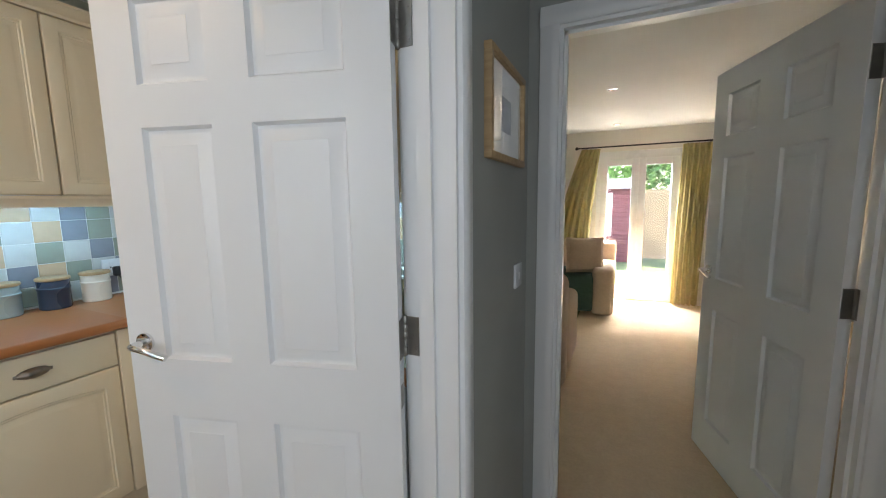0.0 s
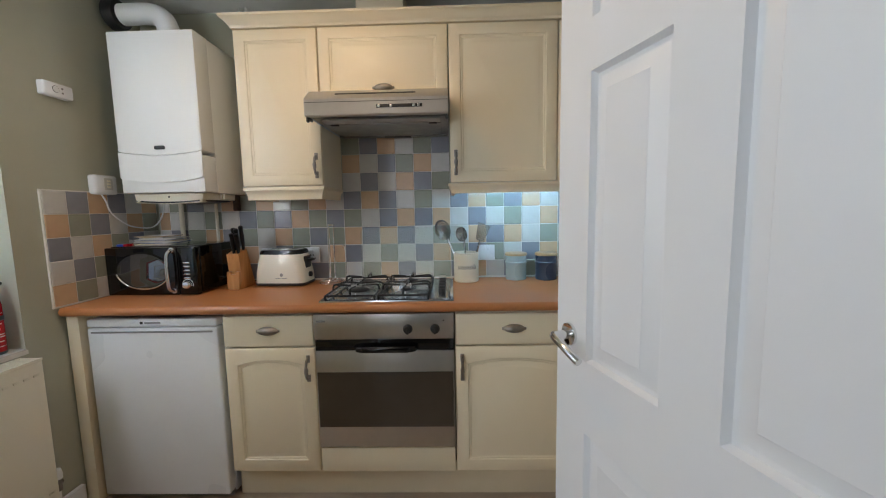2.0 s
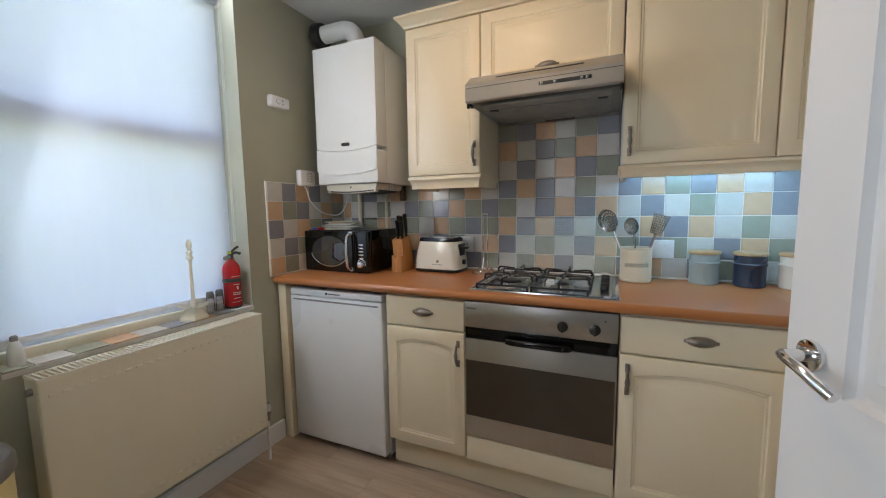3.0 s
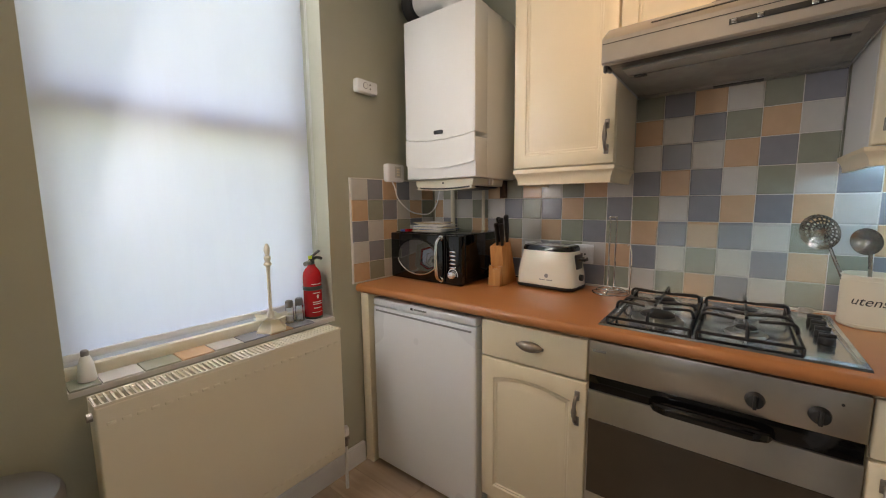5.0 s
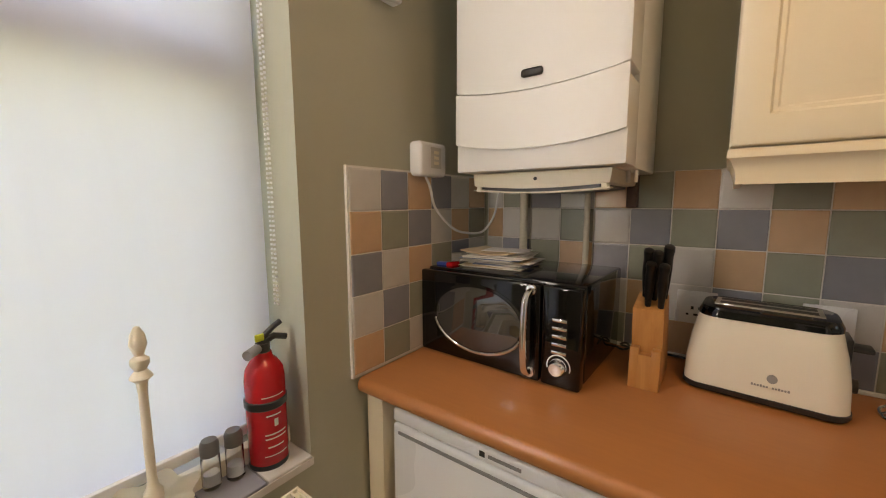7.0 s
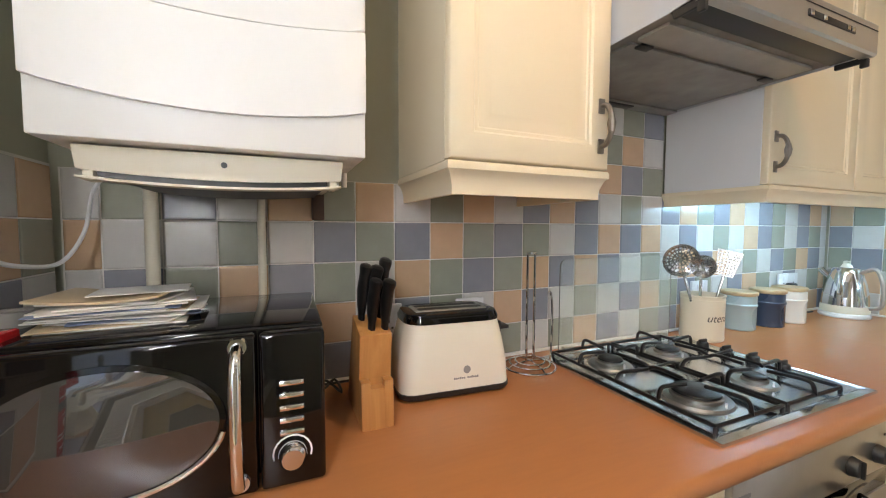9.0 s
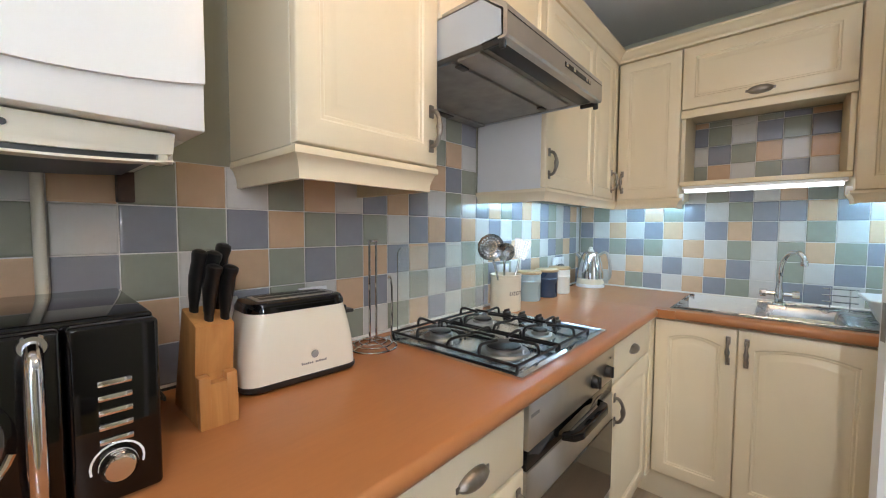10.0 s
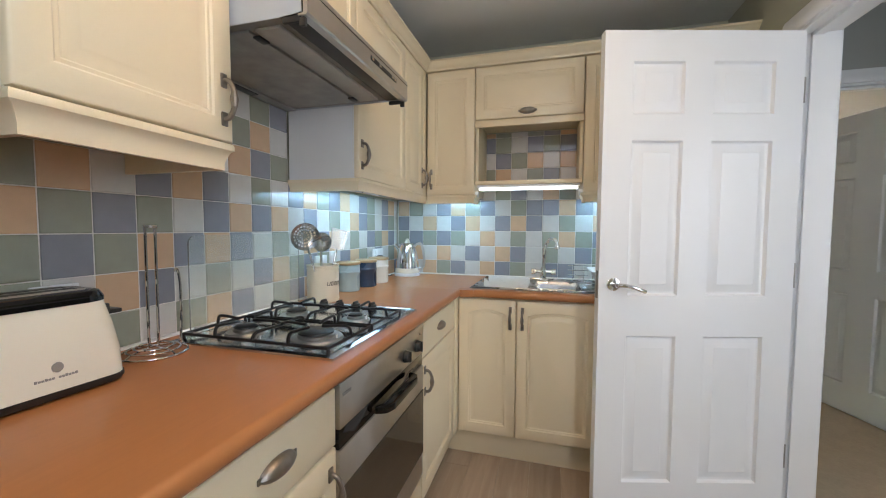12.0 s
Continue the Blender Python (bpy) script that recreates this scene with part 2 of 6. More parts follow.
def tube(points, r, seg=8, bm=None, closed=False, smooth_steps=0):
    """A round rod along points; smooth_steps rounds its bends."""
    pts = [Vector(p) for p in points]
    if smooth_steps:
        out = []
        n = len(pts)
        for i in range(n if closed else n - 1):
            p0 = pts[i - 1] if (closed or i > 0) else pts[i]
            p1, p2 = pts[i], pts[(i + 1) % n]
            p3 = pts[(i + 2) % n] if (closed or i + 2 < n) else p2
            for s in range(smooth_steps):
                u = s / smooth_steps
                out.append(0.5 * (2 * p1 + (p2 - p0) * u + (2 * p0 - 5 * p1 + 4 * p2 - p3) * u * u + (3 * p1 - p0 - 3 * p2 + p3) * u ** 3))
        if not closed:
            out.append(pts[-1])
        pts = out
    b = bmesh.new()
    rings, n = [], len(pts)
    up = Vector((0.13, 0.21, 0.97))
    for i, p in enumerate(pts):
        a = pts[(i - 1) % n] if (closed or i) else p
        c = pts[(i + 1) % n] if (closed or i < n - 1) else p
        d = (c - a).normalized()
        s = d.cross(up)
        if s.length < 0.05:
            s = d.cross(Vector((1, 0, 0)))
        s.normalize()
        q = s.cross(d)
        up = q
        rings.append([b.verts.new(p + r * (math.cos(2 * math.pi * k / seg) * s + math.sin(2 * math.pi * k / seg) * q)) for k in range(seg)])
    pairs = list(zip(rings, rings[1:])) + ([(rings[-1], rings[0])] if closed else [])
    for a, c in pairs:
        for k in range(seg):
            b.faces.new((a[k], a[(k + 1) % seg], c[(k + 1) % seg], c[k]))
    if not closed:
        b.faces.new(rings[0])
        b.faces.new(rings[-1])
    return join(bm, b)


def prism(outline, y0, y1, axis="y", bm=None, bevel=0.0):
    """A flat outline of (a, b) pushed along an axis: y takes (x, z), x takes (y, z), z takes (x, y)."""
    b = bmesh.new()
    def at(a, c, d):
        return {"y": (a, d, c), "x": (d, a, c), "z": (a, c, d)}[axis]
    lo = [b.verts.new(at(a, c, y0)) for a, c in outline]
    hi = [b.verts.new(at(a, c, y1)) for a, c in outline]
    b.faces.new(lo)
    b.faces.new(hi[::-1])
    n = len(lo)
    for i in range(n):
        b.faces.new((lo[i], lo[(i + 1) % n], hi[(i + 1) % n], hi[i]))
    if bevel:
        bmesh.ops.bevel(b, geom=b.edges[:], offset=bevel, segments=2, affect="EDGES", profile=0.5)
    return join(bm, b)


def routed_front(w, h, thick=0.02, margin=0.055, arch=0.0, steps=12):
    """A moulded cabinet front, 0..w by 0..h, its back on y = 0 and its face on y = -thick, with a raised field; arch lifts the field's top."""
    b = bmesh.new()
    def ring(inset, y, a):
        pts = [(inset, inset), (w - inset, inset)]
        for i in range(steps + 1):
            u = 1 - i / steps
            pts.append((inset + (w - 2 * inset) * u, h - inset - a * (2 * u - 1) ** 2))
        return [b.verts.new((x, y, z)) for x, z in pts]
    e = 0.004
    rings = [ring(0, 0, 0), ring(0, -thick + e, 0), ring(e * 0.4, -thick + e * 0.4, 0), ring(e, -thick, 0),
             ring(margin, -thick, arch), ring(margin + 0.004, -thick + 0.004, arch), ring(margin + 0.010, -thick + 0.004, arch), ring(margin + 0.013, -thick + 0.0065, arch),
             ring(margin + 0.018, -thick + 0.0065, arch), ring(margin + 0.036, -thick + 0.001, arch), ring(margin + 0.040, -thick, arch)]
    for a, c in zip(rings, rings[1:]):
        n = len(a)
        for i in range(n):
            b.faces.new((a[i], a[(i + 1) % n], c[(i + 1) % n], c[i]))
    b.faces.new(rings[0])
    b.faces.new(rings[-1])
    return b


def bow_handle(parent, x, z, y, length=0.10, upright=True):
    """A turned pewter bow handle standing off the face at y."""
    s = length / 2
    pts = [(-s * 0.86, 0), (-s * 0.8, -0.018), (-s * 0.35, -0.03), (s * 0.35, -0.03), (s * 0.8, -0.018), (s * 0.86, 0)]
    b = tube([(0, yy, a) for a, yy in pts], 0.0058, 8, smooth_steps=4)
    b = join(b, moved(lathe([(0, -0.02), (0.0065, -0.018), (0.0092, 0), (0.0055, 0.018), (0, 0.02)], 10), Matrix.Translation((0, -0.031, 0))))
    for q in (-1, 1):
        b = join(b, box(-0.008, 0.008, -0.005, 0, q * s * 0.86 - 0.016, q * s * 0.86 + 0.016, 0.002))
    if not upright:
        moved(b, pose(0, 0, 0, 0, 90, 0))
    moved(b, Matrix.Translation((x, y, z)))
    return part("handle", b, PEWTER, parent, "aged pewter bow handle")


def cup_handle(parent, x, z, y, w=0.09):
    """An oval pewter cup pull."""
    b = bmesh.new()
    bmesh.ops.create_uvsphere(b, u_segments=20, v_segments=12, radius=1)
    moved(b, Matrix.Diagonal((w / 2, 0.022, 0.019, 1)))
    for v in b.verts:
        v.co.y = min(v.co.y, 0.0)
        v.co.x *= 1 + 0.05 * (abs(v.co.z) < 0.004)
    b = join(b, box(-w / 2 - 0.006, w / 2 + 0.006, -0.004, 0, -0.006, 0.006, 0.0018))
    moved(b, Matrix.Translation((x, y, z)))
    return part("handle", b, PEWTER, parent, "aged pewter cup handle")


def six_panel_leaf(w, h, thick, rows, cols, m, parent, name="leaf"):
    """A moulded six-panel door leaf, x 0..w, y 0..thick."""
    xs = sorted({0, w, *[v for c in cols for v in c]})
    zs = sorted({0, h, *[v for r in rows for v in r]})
    b = bmesh.new()
    for y, s in ((0, 1), (thick, -1)):
        for x0, x1 in zip(xs, xs[1:]):
            for z0, z1 in zip(zs, zs[1:]):
                def ring(i, d):
                    return [b.verts.new((x, y + s * d, z)) for x, z in ((x0 + i, z0 + i), (x1 - i, z0 + i), (x1 - i, z1 - i), (x0 + i, z1 - i))]
                rs = [ring(0, 0)]
                if (x0, x1) in cols and (z0, z1) in rows:
                    rs += [ring(0.002, 0.004), ring(0.007, 0.012), ring(0.013, 0.0135), ring(0.017, 0.0125), ring(0.044, 0.003), ring(0.046, 0.0015), ring(0.05, 0.0015)]
                for a, c in zip(rs, rs[1:]):
                    for i in range(4):
                        b.faces.new((a[i], a[(i + 1) % 4], c[(i + 1) % 4], c[i]))
                b.faces.new(rs[-1])
    bmesh.ops.remove_doubles(b, verts=b.verts, dist=1e-5)
    edge = [e for e in b.edges if e.is_boundary]
    bmesh.ops.bridge_loops(b, edges=edge)
    return part(name, b, m, parent)


def lever_handle(parent, x, y, z, side, out):
    """A lever on a round rose; side: the way the lever points along x; out: the way it stands off along y."""
    b = cyl((x, y, z), (x, y + out * 0.008, z), 0.026, seg=24, bevel=0.002)
    b = cyl((x, y, z), (x, y + out * 0.045, z), 0.010, seg=16, bm=b)
    b = tube([(x, y + out * 0.045, z), (x + side * 0.018, y + out * 0.052, z + 0.002), (x + side * 0.05, y + out * 0.054, z - 0.003), (x + side * 0.08, y + out * 0.052, z - 0.013), (x + side * 0.104, y + out * 0.048, z - 0.022)], 0.0085, 12, b, smooth_steps=5)
    return part("door_handle", b, CHROME, parent, "satin chrome lever handle")

# ---- the plan ----
XE, XH = 1.962, 2.10          # kitchen's east face, hall's face of the same wall
YS, YN = -0.037, 2.785        # window wall, sink wall
CEIL = 2.378
D0, D1, DH = 0.98, 2.145, 1.99  # kitchen doorway
L0, L1 = 2.225, 3.130         # living-room doorway along x
YL0, YL1, YF = 2.86, 2.97, 7.0
WX0, WX1, WZ0, WZ1 = 0.73, 1.605, 0.775, 2.29
TB = 0.011                    # tile and bedding: the plaster lies this far behind the glaze

# kitchen shell
solid("wall_west", box(-0.12, -TB, -0.31, 2.85, 0, 2.5), SAGE, "sage green painted plaster wall behind the hob", "wall")
b = box(-TB, WX0, -0.31, YS - TB, 0, 2.5)
box(WX1, XH, -0.31, YS - TB, 0, 2.5, bm=b)
box(WX0, WX1, -0.31, YS - TB, 0, WZ0 - 0.012, bm=b)
box(WX0, WX1, -0.31, YS - TB, WZ1, 2.5, bm=b)
solid("wall_south", b, SAGE, "sage green painted plaster wall with a deep window opening", "wall")
solid("wall_north", box(-TB, XH - 0.07, YN + TB, 2.85, 0, 2.5), SAGE, "sage green painted plaster wall behind the sink", "wall")
b = box(XE, 2.03, YS - TB, D0 - 0.028, 0, 2.5)
box(XE, 2.03, D1 + 0.028, YN + TB, 0, 2.5, bm=b)
box(XE, 2.03, D0 - 0.028, D1 + 0.028, DH + 0.03, 2.5, bm=b)
solid("wall_east", b, SAGE, "sage green painted wall with the kitchen doorway", "wall")
solid("ceiling", box(-0.12, 2.03, -0.31, 2.85, CEIL, 2.5), CEILING, "matt white painted kitchen ceiling", "ceiling")

# hall shell
b = box(2.03, XH, -1.2, D0 - 0.028, 0, 2.5)
box(2.03, XH, D1 + 0.028, YL0, 0, 2.5, bm=b)
box(2.03, XH, D0 - 0.028, D1 + 0.028, DH + 0.03, 2.5, bm=b)
solid("wall_hall_west", b, HALLGREY, "grey painted hall wall beside the kitchen doorway", "wall")
b = box(2.03, L0 - 0.028, YL0, 2.915, 0, 2.5)
box(L1 + 0.028, 3.6, YL0, 2.915, 0, 2.5, bm=b)
box(L0 - 0.028, L1 + 0.028, YL0, 2.915, DH + 0.03, 2.5, bm=b)
solid("wall_hall_north", b, HALLGREY, "grey painted hall wall with the living room doorway", "wall")
solid("wall_hall_east", box(3.26, 3.38, -1.2, YL0, 0, 2.5), HALLGREY, "grey painted hall wall", "wall")
solid("wall_hall_south", box(2.03, 3.38, -1.32, -1.2, 0, 2.5), HALLGREY, "grey painted end wall of the hall", "wall")
solid("ceiling_hall", box(2.03, 3.6, -1.32, 2.915, 2.40, 2.5), CEILING, "white painted hall ceiling", "ceiling")

# living room shell
b = box(0.6, L0 - 0.028, 2.915, YL1, 0, 2.5)
box(L1 + 0.028, 4.8, 2.915, YL1, 0, 2.5, bm=b)
box(L0 - 0.028, L1 + 0.028, 2.915, YL1, DH + 0.03, 2.5, bm=b)
solid("wall_living_south", b, CREAMWALL, "pale cream painted living room wall", "wall")
solid("wall_living_west", box(0.5, 0.6, 2.915, 7.2, 0, 2.5), CREAMWALL, "pale cream painted living room wall", "wall")
solid("wall_living_east", box(4.8, 4.9, 2.915, 7.2, 0, 2.5), CREAMWALL, "pale cream painted living room wall", "wall")
FX0, FX1, FZ = 2.13, 3.15, 2.0
b = box(0.6, FX0, YF, 7.2, 0, 2.5)
box(FX1, 4.8, YF, 7.2, 0, 2.5, bm=b)
box(FX0, FX1, YF, 7.2, FZ, 2.5, bm=b)
solid("wall_living_north", b, CREAMWALL, "pale cream painted wall round the french doors", "wall")
solid("ceiling_living", box(0.5, 4.9, 2.915, 7.2, 2.27, 2.5), CEILING, "white painted living room ceiling", "ceiling")

# floors
solid("floor", box(-0.12, 2.03, -0.31, 2.85, -0.12, -0.006), CREAMDARK, "subfloor under oak-look vinyl planks", "floor")
solid("floor_carpet", box(2.034, 4.9, -1.32, 7.2, -0.12, 0.0), CARPET, "beige cut-pile carpet in hall and living room", "floor")
solid("door_threshold", box(2.02, 2.05, D0, D1, -0.01, 0.006, 0.002), STEEL, "thin metal carpet strip in the kitchen doorway", "threshold")


# ---- linings, architraves, skirtings ----
def architrave(m, along, side, z1, face, out, name):
    """A moulded door surround: along (a0, a1) on an axis, on the plane face, standing off by out."""
    a0, a1 = along
    w = 0.07
    prof = [(0, 0), (0, 0.012), (0.008, 0.018), (0.03, 0.019), (0.038, 0.015), (0.058, 0.013), (w, 0.008), (w, 0)]
    def leg(base, sgn):
        o = [(base + sgn * u, v) for u, v in prof]
        return o
    b = None
    for base, sgn in ((a0, -1), (a1, 1)):
        o = [(p, face + out * v) if side == "y" else (face + out * v, p) for p, v in leg(base, sgn)]
        b = prism(o, 0, z1 + w * 0.0, axis="z", bm=b)
    top = [(v, z1 + u) for u, v in prof]
    if side == "y":
        h = prism([(face + out * v, z) for v, z in top], a0 - w, a1 + w, axis="x")
    else:
        h = prism([(face + out * v, z) for v, z in top], a0 - w, a1 + w, axis="y")
    return solid(name, join(b, h), m, "white gloss moulded door surround", "trim")


architrave(GLOSS, (D0 - 0.012, D1 + 0.012), "x", DH + 0.012, XE, -1, "trim_kitchen_door_inner")
architrave(GLOSS, (D0 - 0.012, D1 + 0.012), "x", DH + 0.012, XH, 1, "trim_kitchen_door_outer")
architrave(GLOSS, (L0 - 0.012, L1 + 0.012), "y", DH + 0.012, YL0, -1, "trim_living_door_outer")
architrave(GLOSS, (L0 - 0.012, L1 + 0.012), "y", DH + 0.012, YL1, 1, "trim_living_door_inner")
b = box(XE, XH, D0 - 0.028, D0, 0, DH + 0.03)
box(XE, XH, D1, D1 + 0.028, 0, DH + 0.03, bm=b)
box(XE, XH, D0, D1, DH, DH + 0.03, bm=b)
box(XE + 0.043, XE + 0.08, D0, D0 + 0.012, 0, DH, bm=b)
box(XE + 0.043, XE + 0.08, D1 - 0.012, D1, 0, DH, bm=b)
box(XE + 0.043, XE + 0.08, D0, D1, DH - 0.012, DH, bm=b)
solid("door_frame_kitchen", b, GLOSS, "white gloss door lining with stops", "door frame")
b = box(L0 - 0.028, L0, YL0, YL1, 0, DH + 0.03)
box(L1, L1 + 0.028, YL0, YL1, 0, DH + 0.03, bm=b)
box(L0, L1, YL0, YL1, DH, DH + 0.03, bm=b)
box(L0, L0 + 0.012, YL0 + 0.03, YL1 - 0.043, 0, DH, bm=b)
box(L1 - 0.012, L1, YL0 + 0.03, YL1 - 0.043, 0, DH, bm=b)
box(L0, L1, YL0 + 0.03, YL1 - 0.043, DH - 0.012, DH, bm=b)
solid("door_frame_living", b, GLOSS, "white gloss door lining with stops", "door frame")


def skirting(name, x0, x1, y0, y1):
    b = box(x0, x1, y0, y1, 0, 0.105)
    top = [e for e in b.edges if all(v.co.z > 0.1 for v in e.verts)]
    bmesh.ops.bevel(b, geom=top, offset=0.006, segments=2, affect="EDGES")
    return solid(name, b, GLOSS, "white gloss painted skirting board", "skirting")


skirting("baseboard_south", 0.585, XE, YS - TB, YS + 0.006)
skirting("baseboard_east", XE - 0.016, XE, YS + 0.018, D0 - 0.084)
skirting("baseboard_hall", XH, XH + 0.016, D1 + 0.085, YL0 - 0.022)
skirting("baseboard_hall_south", XH, XH + 0.016, -1.2, D0 - 0.085)
skirting("baseboard_living", L1 + 0.085, 4.8, YL1, YL1 + 0.016)


# ---- doors ----
ROWS6 = [(0.19, 0.792), (0.955, 1.560), (1.662, 1.86)]
COLS6 = [(0.112, 0.310), (0.418, 0.654)]


def butt_hinge(parent, z, face):
    """A butt hinge on the pin of a door: five knuckles and the plate let into the leaf's edge."""
    b = cyl((0, 0, z - 0.052), (0, 0, z + 0.052), 0.0055, seg=12)
    for k in range(5):
        b = cyl((0, 0, z - 0.049 + 0.0198 * k), (0, 0, z - 0.0305 + 0.0198 * k), 0.0072, seg=14, bm=b, bevel=0.0006)
    b = box(-0.0042, -0.0018, face - 0.034, 0.0, z - 0.05, z + 0.05, 0.0006, 1, bm=b)
    for k in (-0.035, 0, 0.035):
        b = cyl((-0.004, face - 0.018 - 0.008 * (k != 0), z + k), (-0.0010, face - 0.018 - 0.008 * (k != 0), z + k), 0.0042, seg=10, bm=b)
    return part("hinge", b, HINGE, parent, "dull steel butt hinge")


# kitchen door: stands open into the room
kd = thing("door_kitchen", "open white gloss six-panel kitchen door", "door", (XE - 0.004, D1 - 0.003, 0), 15.6, kind="structure")
w = 0.767
leaf = six_panel_leaf(w - 0.004, 1.975, 0.038, ROWS6, COLS6, GLOSS, kd)
leaf.location = (-w, -0.046, 0.008)
lever_handle(kd, -w + 0.055, -0.046, 1.008, 1, -1)
lever_handle(kd, -w + 0.055, -0.008, 1.008, 1, 1)
b = box(-w - 0.0012, -w + 0.001, -0.038, -0.016, 0.95, 1.06)
part("latch_plate", b, HINGE, kd, "satin steel latch plate")
for z in (0.29, 1.042, 1.775):
    butt_hinge(kd, z, -0.008)
    b = box(XE - 0.006, XE + 0.034, D1 - 0.0022, D1 + 0.001, z - 0.05, z + 0.05, 0.0006, 1)
    for k in (-0.035, 0, 0.035):
        b = cyl((XE + 0.016 + 0.008 * (k != 0), D1 - 0.0034, z + k), (XE + 0.016 + 0.008 * (k != 0), D1, z + k), 0.0042, seg=10, bm=b)
    solid("hinge_plate", b, HINGE, "dull steel hinge plate screwed to the door lining", "hinge")
part("edge_plate", box(-0.0046, -0.0034, -0.038, -0.016, 0.865, 0.925, 0.0005, 1), HINGE, kd, "small worn plate let into the edge")

# living-room door: opens into the living room, seen past its face
ld = thing("door_living", "open white gloss six-panel living room door", "door", kind="structure")
ld.matrix_world = Matrix.Translation((L1 - 0.004, YL1 + 0.004, 0)) @ pose(0, 0, 0, 0, 0, -74.0)
lf = six_panel_leaf(0.84, 1.975, 0.038, ROWS6, [(0.115, 0.342), (0.500, 0.725)], GLOSS, ld)
lf.location = (-0.84, -0.038, 0.008)
lever_handle(ld, -0.84 + 0.055, -0.038, 1.0, 1, -1)
lever_handle(ld, -0.84 + 0.055, 0, 1.0, 1, 1)
for z in (0.29, 1.03, 1.77):
    b = cyl((0.004, 0.004, z - 0.05), (0.004, 0.004, z + 0.05), 0.007, seg=12)
    b = box(-0.0005, 0.0016, -0.034, 0.002, z - 0.05, z + 0.05, bm=b)
    part("hinge", b, HINGE, ld, "dull steel butt hinge")
    b = box(L1 - 0.0022, L1 + 0.001, YL1 - 0.040, YL1 - 0.002, z - 0.05, z + 0.05, 0.0006, 1)
    solid("hinge_plate", b, HINGE, "dull steel hinge plate screwed to the door lining", "hinge")

# ---- kitchen window ----
win = thing("window_kitchen", "white sash window behind a drawn white roller blind", "window", (WX0, -0.29, WZ0), kind="structure")
WW, WH = WX1 - WX0, WZ1 - WZ0
b = box(0, 0.055, 0, 0.06, 0, WH, 0.004)
box(WW - 0.055, WW, 0, 0.06, 0, WH, 0.004, bm=b)
box(0.055, WW - 0.055, 0, 0.06, 0, 0.07, 0.004, bm=b)
box(0.055, WW - 0.055, 0, 0.06, WH - 0.06, WH, 0.004, bm=b)
part("window_frame", b, GLOSS, win, "white painted window frame")
part("meeting_rail", box(0.055, WW - 0.055, -0.005, 0.085, 0.775, 0.865, 0.005), GLOSS, win, "white painted meeting rail")
part("sash_lift", box(WW / 2 - 0.06, WW / 2 + 0.06, 0.085, 0.122, 0.803, 0.809, 0.002), GREY, win, "grey metal sash lift")
for z0, z1 in ((0.07, 0.775), (0.865, WH - 0.06)):
    g = part("pane", box(0.055, WW - 0.055, 0.026, 0.032, z0, z1), CLEAR, win, "clear glass pane")
    g.visible_shadow = False
part("sash_lift", box(1.035 - WX0, 1.125 - WX0, 0.070, 0.1205, 1.572 - WZ0, 1.580 - WZ0, 0.002), SATINBLACK, win, "dark metal sash lift")
part("bottom_bead", box(0.0, WW, 0.138, 0.166, 0.008, 0.046, 0.004), IVORY, win, "ivory painted window board edge")

blind = thing("roller_blind", "white translucent roller blind drawn down over the window", "blind", (WX0, -0.165, WZ0))
b = bmesh.new()
n = 16
cols = []
for i in range(n + 1):
    x = 0.012 + (WW - 0.024) * i / n
    lo = b.verts.new((x, 0.003 * math.sin(i * 0.9), 0.075))
    hi = b.verts.new((x, 0, WH - 0.05))
    cols.append((lo, hi))
for (a, c), (d, e) in zip(cols, cols[1:]):
    b.faces.new((a, d, e, c))
part("cloth", b, BLIND, blind, "thin white blind cloth", smooth=60)
part("bottom_bar", box(0.012, WW - 0.012, -0.006, 0.008, 0.055, 0.078, 0.004), WHITE, blind, "white plastic bottom bar")
part("roller", cyl((0.006, 0, WH - 0.03), (WW - 0.006, 0, WH - 0.03), 0.022, seg=20), BLIND, blind)
for x in (0, WW - 0.006):
    part("bracket", box(x, x + 0.006, -0.025, 0.025, WH - 0.06, WH, 0.002), WHITE, blind)
b = None
for s in (0, 0.012):
    pts = [(0.012, 0.028 + s, WH - 0.03 - 0.01 * k) for k in range(116)]
    for p in pts:
        b = box(p[0] - 0.0018, p[0] + 0.0018, p[1] - 0.0018, p[1] + 0.0018, p[2] - 0.0022, p[2] + 0.0022, bm=b) if b else box(p[0] - 0.0018, p[0] + 0.0018, p[1] - 0.0018, p[1] + 0.0018, p[2] - 0.0022, p[2] + 0.0022)
part("bead_chain", b, WHITE, blind, "white plastic bead chain")

